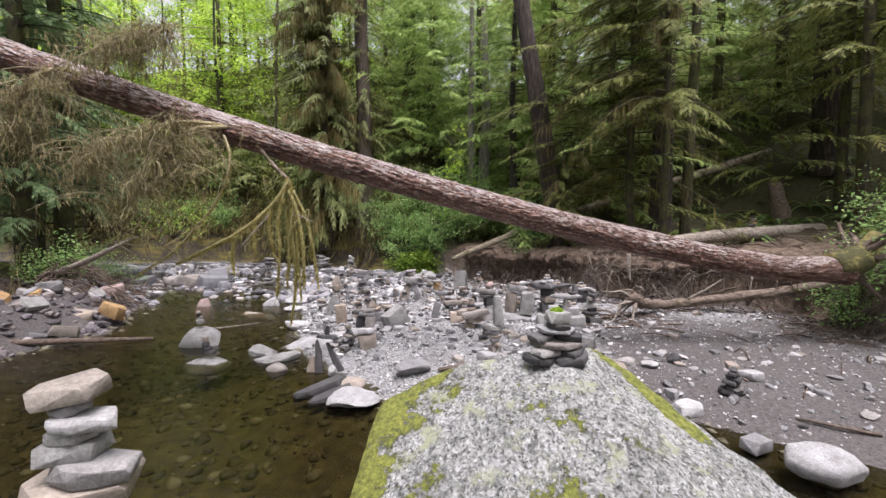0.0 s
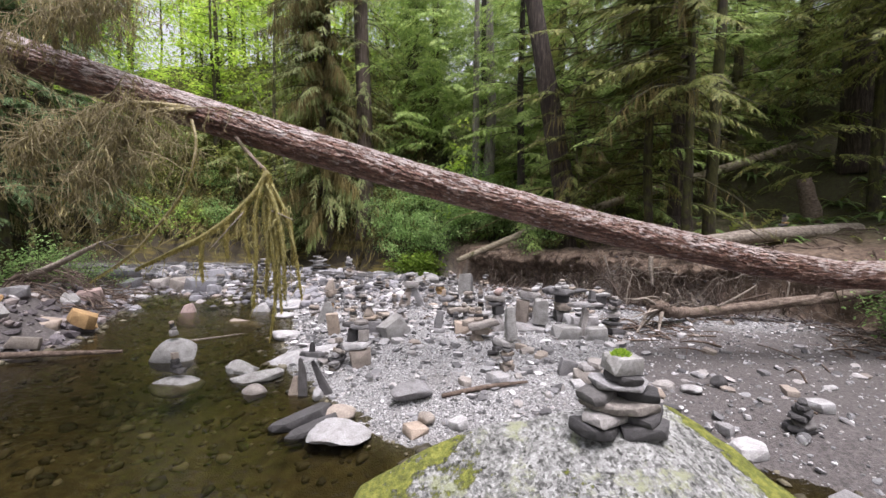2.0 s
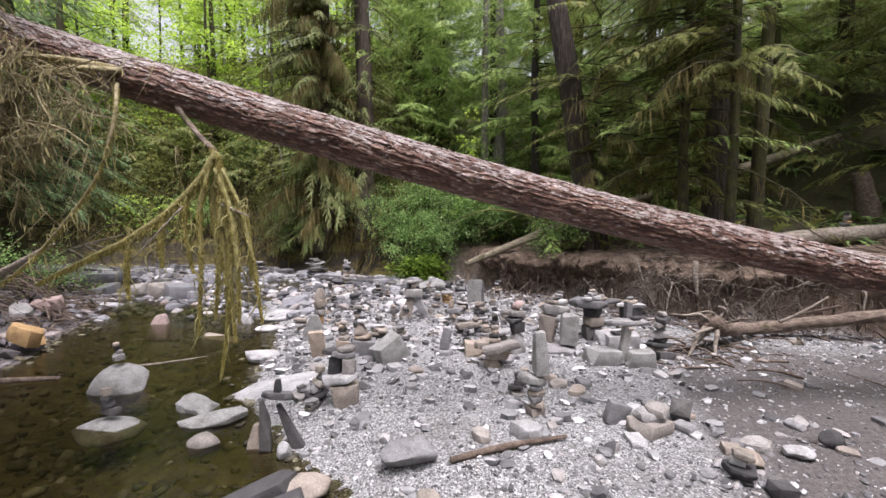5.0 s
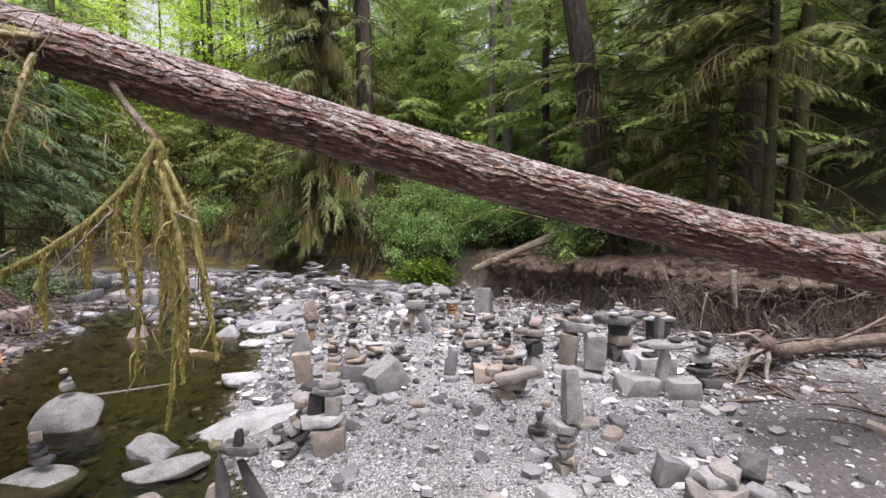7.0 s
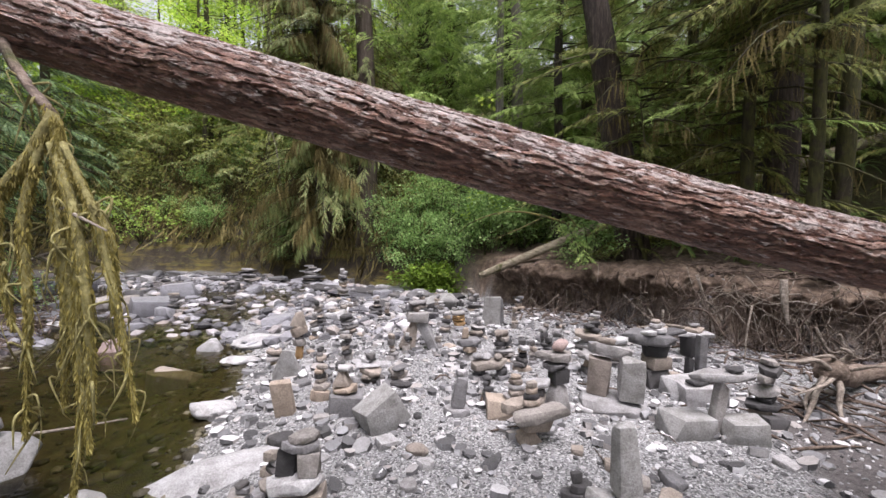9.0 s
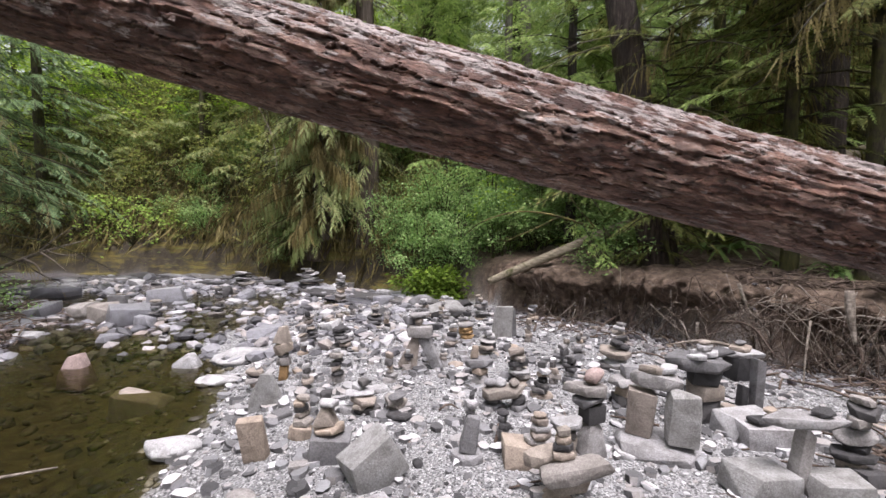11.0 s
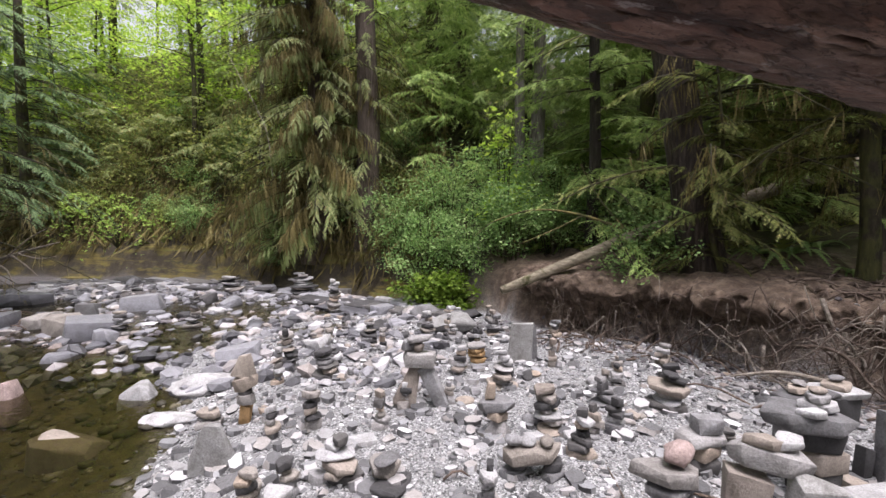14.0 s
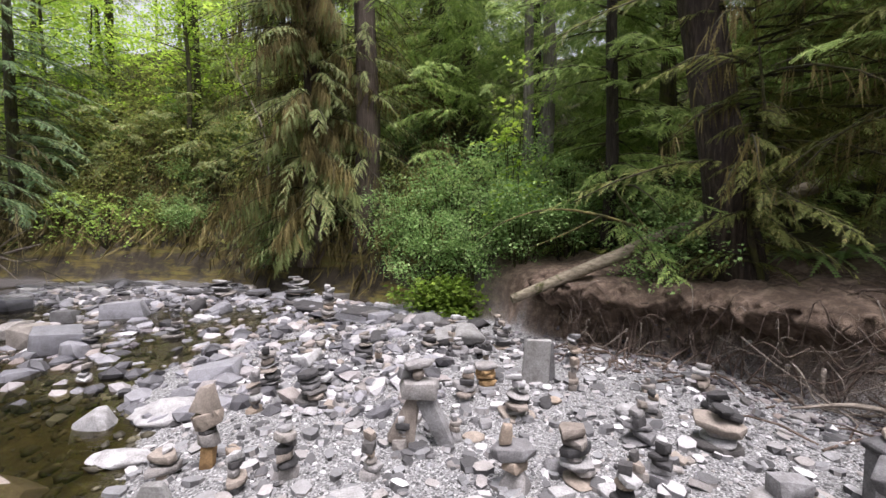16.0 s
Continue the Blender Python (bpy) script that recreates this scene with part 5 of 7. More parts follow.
def build_log():
    m = 170
    s = np.concatenate([np.linspace(-9.0, -3.6, 160, endpoint=False), np.linspace(-3.6, 4.4, 820, endpoint=False), np.linspace(4.4, 5.75, 60)])
    n = len(s)
    c = log_axis(s)
    r0 = 0.184 - 0.002 * s + 0.03 * smooth(5.0, 5.75, s)
    tan = unit(np.gradient(c, s, axis=0))
    u = unit(np.cross(tan, np.array([0, 0, 1.0])))
    w = np.cross(u, tan)
    a = np.linspace(-np.pi, np.pi, m, endpoint=False)
    S, A = np.meshgrid(s, a, indexing="ij")
    arc = A * 0.184
    # long plates laid like shingles: rows along the trunk, each with its lower lip proud of the row beneath
    def own_of(row, col):
        q = (row.astype(np.int64) * 374761393 + col.astype(np.int64) * 668265263) & 0x7FFFFFFF
        q = ((q ^ (q >> 13)) * 1274126177) & 0x7FFFFFFF
        return ((q ^ (q >> 16)) & 0xFFFF) / 65535.0

    def shingles(rows, cols, sway, tear):
        ph = arc * rows + sway * (fbm(S * 1.1, arc * 4, 71) - 0.5) + tear * (fbm(S * 8, arc * 18, 76, 4) - 0.5) + 60
        row = np.floor(ph)
        cp = S * cols + 9 * own_of(row, row * 0) + 1.5 * tear * (fbm(S * 6, arc * 26, 79, 4) - 0.5) + 80
        col = np.floor(cp)
        ends = np.minimum(cp - col, 1 - (cp - col))
        return ph - row, ends, own_of(row, col + 7)
    fr1, end1, own1 = shingles(24, 4.4, 2.4, 1.9)
    fr2, _, own2 = shingles(50, 10.0, 4.0, 2.6)
    ragged = fbm(S * 24, arc * 40, 73, 4)
    proud = smooth(0.15, 0.75, own1)
    # shade painted just under each plate's lip, together with the real cracks
    crack_shade = 0.8 * smooth(0.84, 0.97, fr1) * proud
    crack_shade = np.maximum(crack_shade, 0.7 * smooth(0.05, 0.0, end1) * (own1 > 0.4))
    crack_shade = np.maximum(crack_shade, 0.5 * smooth(0.78, 0.98, fr2) * smooth(0.4, 0.8, own2))
    rr = r0[:, None] * (1 + 0.035 * (fbm(S * 1.2, np.cos(A) * 1.5 + 7, 75) - 0.5)) + (0.003 + 0.008 * proud) * (1 - fr1) + 0.005 * own2 * (1 - fr2) + 0.004 * ragged - 0.003 * crack_shade - 0.015
    own = 0.5 * own1 + 0.5 * own2
    v = c[:, None] + rr[..., None] * (np.cos(A)[..., None] * u[:, None] + np.sin(A)[..., None] * w[:, None])
    i, j = np.meshgrid(np.arange(n - 1), np.arange(m), indexing="ij")
    k = (j + 1) % m
    f = np.stack([i * m + j, (i + 1) * m + j, (i + 1) * m + k, i * m + k], -1).reshape(-1, 4)
    me = np_mesh("trunk", v, f, True, 30)
    me.attributes.new("plate", "FLOAT", "POINT").data.foreach_set("value", np.clip(0.5 + 1.6 * (0.6 * own + 0.4 * ragged - 0.5), 0, 1).astype(np.float32).ravel())
    me.attributes.new("crack_shade", "FLOAT", "POINT").data.foreach_set("value", crack_shade.astype(np.float32).ravel())
    me.attributes.new("grain", "FLOAT_VECTOR", "POINT").data.foreach_set("vector", np.stack([S, arc, 0.05 * np.cos(A)], -1).astype(np.float32).ravel())
    # light from above painted as pale flakes on the upper side; paler plate lips
    lit_top_flakes = smooth(0.35, 1.0, 0.5 + 0.5 * np.sin(A) + 0.7 * (fbm(S * 2.5, arc * 5, 80) - 0.5)) * 0.8 + 0.35 * smooth(0.6, 0.9, own2) * smooth(0.8, 0.2, fr2)
    me.attributes.new("lit_top_flakes", "FLOAT", "POINT").data.foreach_set("value", lit_top_flakes.astype(np.float32).ravel())
    t = new("fallen_tree")
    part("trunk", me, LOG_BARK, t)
    tagged(t, "fallen brown conifer trunk with flaky bark leaning across the creek", "fallen tree")
    butt = [tube([(5.5, 6.03, 1.27, 0.2), (5.85, 6.06, 1.34, 0.22), (6.1, 6.1, 1.5, 0.17), (6.25, 6.15, 1.75, 0.08)], 14, 14, 0.15, 3)]
    part("butt_root", join(butt), MOSS_LOG, t)
    r = rng_of(81)
    for q in range(14):
        ang = r.uniform(0, 2 * np.pi)
        d = np.array([r.uniform(0.2, 0.7), 0.8 * np.cos(ang), 0.8 * np.sin(ang)])
        p0 = np.array([5.85, 6.06, 1.35])
        pts = [(*p0, 0.07), (*(p0 + d * 0.35), 0.045), (*(p0 + d * 0.7 + r.normal(0, 0.1, 3)), 0.02), (*(p0 + d * 1.0 + r.normal(0, 0.15, 3)), 0.006)]
        part("root", tube(pts, 10, 6, 0.15, q), ROOT_WOOD, t)
    # stubs and the two hanging mossy limbs
    limbs = [
        [(-2.34, 5.5, 2.86, 0.026), (-2.22, 5.42, 2.73, 0.022), (-2.06, 5.35, 2.57, 0.021), (-1.90, 5.3, 2.42, 0.020), (-1.86, 5.28, 2.2, 0.024), (-1.87, 5.28, 1.8, 0.027), (-1.84, 5.3, 1.2, 0.018), (-1.92, 5.3, 0.62, 0.005)],
        [(-1.90, 5.3, 2.44, 0.022), (-2.02, 5.28, 2.22, 0.028), (-2.25, 5.25, 1.98, 0.024), (-2.5, 5.2, 1.78, 0.022), (-2.8, 5.15, 1.62, 0.016), (-3.2, 5.1, 1.42, 0.006)],
        [(-2.76, 5.42, 3.0, 0.018), (-2.66, 5.28, 2.92, 0.014), (-2.53, 5.1, 2.74, 0.012), (-2.5, 5.0, 2.5, 0.013), (-2.62, 5.0, 2.2, 0.013), (-2.85, 5.0, 1.9, 0.012), (-3.2, 5.0, 1.55, 0.009), (-3.6, 5.0, 1.3, 0.004)],
        [(-2.7, 5.4, 3.1, 0.026), (-2.95, 5.1, 3.0, 0.022), (-3.2, 5.0, 2.75, 0.017), (-3.4, 4.95, 2.4, 0.012), (-3.9, 4.9, 2.0, 0.004)],
        [(-2.75, 5.4, 3.12, 0.024), (-3.1, 5.0, 3.06, 0.018), (-3.6, 4.9, 2.85, 0.012), (-4.2, 4.85, 2.6, 0.004)],
        [(-4.4, 5.45, 3.7, 0.03), (-4.5, 5.1, 3.7, 0.026), (-4.7, 4.95, 3.5, 0.02), (-4.9, 4.9, 3.1, 0.012), (-5.3, 4.85, 2.6, 0.004)],
        [(-4.2, 5.45, 3.75, 0.03), (-4.0, 5.2, 4.0, 0.024), (-3.6, 5.1, 4.1, 0.016), (-3.1, 5.0, 4.15, 0.005)],
        [(-1.9, 5.28, 2.3, 0.02), (-1.78, 5.24, 2.0, 0.022), (-1.72, 5.22, 1.6, 0.02), (-1.72, 5.22, 1.1, 0.006)],
        [(-1.88, 5.3, 2.15, 0.02), (-1.80, 5.27, 1.75, 0.024), (-1.79, 5.25, 1.4, 0.018), (-1.76, 5.24, 0.95, 0.006)],
        [(-1.85, 5.28, 2.3, 0.014), (-1.70, 5.25, 2.0, 0.017), (-1.61, 5.24, 1.62, 0.014), (-1.54, 5.24, 1.1, 0.004)],
        [(-1.86, 5.28, 2.25, 0.014), (-1.74, 5.28, 2.05, 0.016), (-1.66, 5.29, 1.85, 0.018), (-1.65, 5.3, 1.45, 0.006)],
        [(-1.95, 5.28, 2.3, 0.015), (-2.03, 5.26, 1.95, 0.02), (-2.02, 5.25, 1.55, 0.014), (-2.06, 5.24, 1.0, 0.004)],
        [(-2.55, 5.19, 1.74, 0.014), (-2.57, 5.18, 1.5, 0.016), (-2.55, 5.17, 1.3, 0.005)],
        [(-2.3, 5.24, 1.95, 0.016), (-2.32, 5.22, 1.75, 0.017), (-2.3, 5.2, 1.55, 0.006)],
        [(-2.12, 5.26, 2.12, 0.014), (-2.14, 5.24, 1.85, 0.018), (-2.08, 5.24, 1.5, 0.005)],
        [(-1.9, 5.32, 2.4, 0.018), (-1.96, 5.34, 2.0, 0.024), (-1.93, 5.34, 1.6, 0.022), (-1.97, 5.34, 1.1, 0.006)],
    ]
    tw, mw, fuzz = [], [], []
    for q, pts in enumerate(limbs):
        if q == 0:
            part("limb", tube(pts[:4], 16, 8, 0.3, q), OLD_DRIFT, t, "bare broken brown limb")
            carrier = part("limb", tube(pts[3:], 26, 7, 0.4, q), LIMB_MOSS, t, "mossy drooping dead limb")
        else:
            carrier = part("limb", tube(pts, 26, 7, 0.35, q), LIMB_MOSS if q == 1 or q > 6 else LICHEN_TWIG, t, "mossy drooping dead limb")
        cp = spline(pts, 40)
        heavy = q in (0, 1, 2) or q > 6
        for _ in range((14 if q > 6 else 24) if heavy else 120):
            i0 = r.randint(10, 39)
            b = cp[i0, :3]
            ln = r.uniform(0.1, 0.5) * (0.5 if heavy else 1.1)
            side = r.normal(0, 0.3 if heavy else 0.8, 3) * np.array([1, 0.7, 0.4])
            e = b + side * ln + np.array([0, 0, -ln * (1.0 if heavy else 0.45)])
            mdl = (b + e) / 2 + r.normal(0, 0.04, 3) + np.array([0, 0, 0.06])
            rad = r.uniform(0.003, 0.007) if heavy else r.uniform(0.003, 0.006)
            (mw if heavy else tw).append(tube([(*b, rad), (*mdl, rad * r.uniform(0.7, 1.3)), (*e, rad * 0.3)], 9 if heavy else 6, 5 if heavy else 4, 0.35 if heavy else 0.0, int(r.randint(99))))
            if not heavy:
                for _ in range(4):
                    b2 = mdl + (e - mdl) * r.rand()
                    e2 = b2 + r.normal(0, 0.14, 3) + np.array([0, 0, -0.16])
                    tw.append(tube([(*b2, 0.0035), (*((b2 + e2) / 2 + r.normal(0, 0.02, 3)), 0.003), (*e2, 0.0015)], 4, 3))
                    fuzz.append(b2 + (e2 - b2) * r.rand(4, 1) + r.normal(0, 0.012, (4, 3)))
        nn = (1800 if q == 2 else 4200 if q > 6 else 7000) if heavy else 500
        at_ = r.uniform(15 if heavy and q == 0 else 3, 38.99, nn)
        lo_ = at_.astype(int)
        row = cp[lo_] + (cp[lo_ + 1] - cp[lo_]) * (at_ - lo_)[:, None]
        base = row[:, :3] + unit(r.normal(0, 1, (nn, 3))) * (row[:, 3:4] * r.uniform(0.6, 1.25, (nn, 1)) if heavy else 0.08 * r.rand(nn, 1))
        way = np.stack([r.normal(0, 0.25, nn), r.normal(0, 0.25, nn), -np.ones(nn)], -1)
        part("hanging_moss", leaves(base, way, unit(r.normal(size=(nn, 3))), r.uniform(0.012, 0.042, nn) * (1.0 if heavy else 1.5), 0.2 if heavy else 0.13), HANG_MOSS, carrier, "shaggy olive moss")["kind"] = "stuff"
        if mw:
            part("moss_strand", join(mw), LIMB_MOSS, carrier, "thick strands of olive moss")["kind"] = "stuff"
            mw = []
    part("twig_mass", join(tw), LICHEN_TWIG, t, "dry lichen-covered twigs")
    fz = np.vstack(fuzz)
    way = np.stack([r.normal(0, 0.3, len(fz)), r.normal(0, 0.3, len(fz)), -np.ones(len(fz))], -1)
    part("lichen_fringe", leaves(fz, way, unit(r.normal(size=fz.shape)), r.uniform(0.03, 0.11, len(fz)), 0.1), DRY_TWIG, t, "grey-brown fringe of lichen on dry twigs")
    stick = [(-2.12, 5.2, 2.0, 0.008), (-2.25, 5.12, 1.82, 0.007), (-2.42, 5.05, 1.6, 0.004)]
    part("limb", tube(stick, 8, 5, 0.1, 4), DRIFT_WOOD, t, "thin pale bare stick")
    part("limb", tube([(-1.86, 5.27, 2.02, 0.012), (-1.74, 5.22, 1.98, 0.009), (-1.6, 5.2, 1.92, 0.004)], 8, 5, 0.1, 5), DRIFT_WOOD, t, "short pale broken stub")
    return t


build_log()


# ---- other logs and driftwood ----
def wood(name, label, pts, mat, n=40, sides=16, rough=0.12, seed=1, extra=()):
    w = new(name)
    part("trunk", tube(pts, n, sides, rough, seed), mat, w)
    for q, e in enumerate(extra):
        part("branch", tube(e, 20, 7, 0.35, seed + q), DRIFT_WOOD if mat is OLD_DRIFT else mat, w)
    return tagged(w, label, "log")


wood("driftwood_log", "bleached curved driftwood log with forked broken roots on gravel", [(3.2, 7.48, 0.56, 0.05), (3.4, 7.6, 0.56, 0.10), (3.7, 7.8, 0.42, 0.105), (4.3, 8.2, 0.32, 0.09), (5.2, 8.3, 0.38, 0.085), (6.5, 8.0, 0.62, 0.085), (8.2, 7.6, 0.98, 0.08)], OLD_DRIFT, 80, 22, 0.38, 5, [
    [(3.45, 7.6, 0.5, 0.045), (3.28, 7.5, 0.54, 0.034), (3.12, 7.38, 0.45, 0.026), (3.02, 7.32, 0.3, 0.02), (2.85, 7.22, 0.12, 0.006)], [(3.4, 7.6, 0.5, 0.025), (3.12, 7.5, 0.32, 0.016), (3.05, 7.35, 0.1, 0.006)], [(3.3, 7.5, 0.6, 0.034), (3.12, 7.42, 0.70, 0.022), (2.95, 7.4, 0.69, 0.015), (2.75, 7.35, 0.72, 0.006)],
    [(3.55, 7.7, 0.55, 0.031), (3.6, 7.62, 0.7, 0.025), (3.45, 7.55, 0.78, 0.009)], [(4.75, 8.2, 0.42, 0.022), (5.0, 8.1, 0.6, 0.019), (5.3, 8.05, 0.82, 0.014)], [(3.5, 7.65, 0.48, 0.04), (3.42, 7.5, 0.42, 0.03), (3.35, 7.42, 0.27, 0.02), (3.3, 7.3, 0.14, 0.009)],
    [(3.45, 7.6, 0.5, 0.025), (3.15, 7.35, 0.5, 0.015), (2.85, 7.3, 0.42, 0.005)], [(3.5, 7.65, 0.6, 0.022), (3.3, 7.5, 0.72, 0.015), (2.95, 7.5, 0.66, 0.005)], [(3.6, 7.7, 0.5, 0.019), (3.7, 7.5, 0.62, 0.012), (3.85, 7.4, 0.66, 0.005)], [(3.4, 7.6, 0.45, 0.025), (3.2, 7.6, 0.25, 0.015), (3.1, 7.65, 0.1, 0.006)]])
wood("old_log", "weathered pale log lying on the bank behind the fallen tree", [(4.6, 9.35, 1.42, 0.13), (6.5, 9.9, 1.60, 0.15), (8.0, 10.2, 1.68, 0.16), (9.3, 10.5, 1.72, 0.17)], DRIFT_WOOD, 40, 18, 0.1, 6)
wood("leaning_log", "pale mossy pole leaning from the bank up into the forest", [(0.28, 12.3, 0.86, 0.07), (1.45, 12.5, 1.32, 0.09), (2.6, 12.7, 1.78, 0.105), (4.05, 13.0, 2.25, 0.11), (8.2, 14.0, 3.45, 0.13), (11, 14.5, 4.3, 0.12)], POLE_WOOD, 60, 14, 0.15, 7)
wood("leaning_stump", "broken leaning mossy stump among ferns", [(9.4, 11.7, 1.5, 0.24), (9.25, 11.7, 2.2, 0.2), (9.1, 11.7, 2.75, 0.17), (9.05, 11.7, 3.0, 0.15)], OLD_DRIFT, 20, 14, 0.2, 8)
wood("drift_stick", "thin weathered plank of driftwood lying on gravel", [(-0.05, 4.88, gz(-0.05, 4.88) + 0.03, 0.022), (0.35, 5.02, gz(0.35, 5.02) + 0.035, 0.026), (0.85, 5.18, gz(0.85, 5.18) + 0.03, 0.015)], ROOT_WOOD, 12, 8, 0.2, 9)
wood("drift_pole", "long bare pole lying in the shallow water", [(-7.2, 6.0, 0.2, 0.05), (-6.4, 6.25, 0.12, 0.05), (-5.4, 6.6, 0.06, 0.04), (-4.7, 6.8, 0.03, 0.025)], ROOT_WOOD, 20, 9, 0.15, 10)
wood("bare_branch", "bare bleached branch sticking out from the bank", [(-8.6, 9.2, 0.75, 0.07), (-7.6, 8.9, 1.05, 0.06), (-6.8, 8.65, 1.35, 0.045), (-6.3, 8.5, 1.55, 0.015)], DRIFT_WOOD, 20, 8, 0.2, 11)
wood("bare_snag", "fan of bare white branches reaching over the creek", [(-12.8, 15.1, 0.75, 0.06), (-12.0, 15.3, 1.1, 0.05), (-11.2, 15.4, 1.35, 0.03), (-10.6, 15.4, 1.5, 0.008)], DRIFT_WOOD, 18, 7, 0.2, 12, [
    [(-11.8, 15.3, 1.15, 0.03), (-11.3, 15.1, 1.0, 0.02), (-10.8, 15.0, 0.7, 0.006)], [(-11.6, 15.3, 1.2, 0.025), (-11.0, 15.2, 1.1, 0.015), (-10.5, 15.2, 1.15, 0.005)], [(-12.2, 15.2, 1.0, 0.03), (-11.6, 15.0, 0.8, 0.02), (-11.2, 14.8, 0.4, 0.006)], [(-11.9, 15.3, 1.15, 0.025), (-11.4, 15.4, 1.6, 0.015), (-10.9, 15.5, 1.9, 0.005)]])
wood("arching_branch", "mossy arching branch over the bushes of the bank", [(3.6, 12.6, 1.2, 0.03), (2.6, 12.7, 1.75, 0.028), (1.7, 12.8, 2.1, 0.024), (0.9, 12.9, 2.2, 0.018), (0.2, 13.0, 2.0, 0.012), (-0.2, 13.0, 1.7, 0.006)], MOSS_LOG, 30, 7, 0.25, 14, [
    [(1.7, 12.8, 2.1, 0.016), (1.2, 12.75, 1.85, 0.012), (0.6, 12.7, 1.6, 0.005)], [(2.4, 12.7, 1.85, 0.016), (2.0, 12.9, 2.4, 0.012), (1.7, 13.0, 3.0, 0.005)]])
wood("bare_sapling", "thin pale bare stem bending out of the slope", [(-7.1, 20.0, gz(-7.1, 20.0) - 0.1, 0.03), (-7.3, 20.0, 4.8, 0.026), (-7.7, 20.0, 5.95, 0.022), (-8.3, 20.0, 7.1, 0.016), (-8.7, 20.0, 7.9, 0.008)], DRIFT_WOOD, 24, 6, 0.1, 15, [[(-7.4, 20.0, 5.1, 0.015), (-7.0, 19.9, 5.5, 0.01), (-6.95, 19.9, 6.1, 0.004)]])
rand_cairn(395, 7.3, 10.05, 0.2, 0.26, "rust", "small rust-brown cairn standing on a weathered log", z=1.8)
wood("water_stick", "thin pale stick lying in the pool", [(-3.75, 6.75, 0.2, 0.012), (-3.4, 6.85, 0.22, 0.012), (-3.0, 6.95, 0.26, 0.006)], DRIFT_WOOD, 8, 6, 0.1, 13)

# exposed roots of the right bank
roots = new("exposed_roots")
tagged(roots, "tangle of exposed tree roots hanging from the cut soil bank", "roots")
r_r = rng_of(91)


def bank_edge():
    """The overhanging lip of turf and soil along the cut bank."""
    line_ = [(0.75, 13.2), (1.0, 12.7), (1.75, 12.15), (2.6, 11.65), (3.1, 10.8), (3.7, 10.1), (4.5, 9.6), (5.7, 9.2), (7.0, 8.0)]
    n, m = 260, 22
    p = spline(line_, n)
    t = unit(np.gradient(p, axis=0))
    inland = np.stack([-t[:, 1], t[:, 0]], -1)
    inland *= np.sign(np.sum(inland * (np.array([8.0, 13.5]) - p), 1))[:, None]
    prof = np.array([(1.5, 0.02), (0.9, 0.05), (0.4, 0.03), (0.1, -0.03), (-0.1, -0.10), (-0.2, -0.18), (-0.2, -0.27), (-0.06, -0.38), (0.1, -0.55), (0.15, -0.8), (0.15, -1.2)])
    q = spline(prof, m)
    s = np.arange(n)[:, None] * 0.04
    wob = 0.35 * (fbm(s * 1.6 + 0 * q[None, :, 0], 0 * s + q[None, :, 1] * 2.0, 161) - 0.5) + 0.34 * (fbm(s * 9, q[None, :, 1] * 12 + q[None, :, 0] * 5 + 0 * s, 163, 4) - 0.5)
    off = q[None, :, 0] + wob * smooth(1.4, 0.3, q[None, :, 0])
    x, y = p[:, None, 0] + inland[:, None, 0] * off, p[:, None, 1] + inland[:, None, 1] * off
    topz = np.array([gz(*(p[i] + 0.75 * inland[i])) for i in range(n)])
    topz = np.convolve(np.pad(topz, 10, mode="edge"), np.ones(21) / 21, "valid")
    z = topz[:, None] + q[None, :, 1] + 0.16 * (fbm(s * 5, q[None, :, 0] * 6 + 0 * s, 165, 4) - 0.5)
    far = ground_z(x, y)
    z = np.where(q[None, :, 0] > 0.85, np.minimum(z, far + 0.02), z)
    i, j = np.meshgrid(np.arange(n - 1), np.arange(m - 1), indexing="ij")
    f = np.stack([i * m + j, i * m + j + 1, (i + 1) * m + j + 1, (i + 1) * m + j], -1).reshape(-1, 4)
    me = np_mesh("bank_edge", np.stack([x, y, z], -1), f)
    me.attributes.new("soil", "FLOAT", "POINT").data.foreach_set("value", np.ones(n * m, np.float32))
    b = part("bank_edge", me, GROUND)
    tagged(b, "overhanging lip of brown soil along the cut bank", "bank", kind="structure")


bank_edge()
foot = np.array([(0.7, 12.8), (1.6, 12.1), (2.5, 11.6), (2.95, 10.7), (3.5, 9.9), (4.3, 9.4), (5.5, 9.0), (6.8, 7.8)])
seg = spline(np.hstack([foot, np.zeros((len(foot), 2))]), 200)
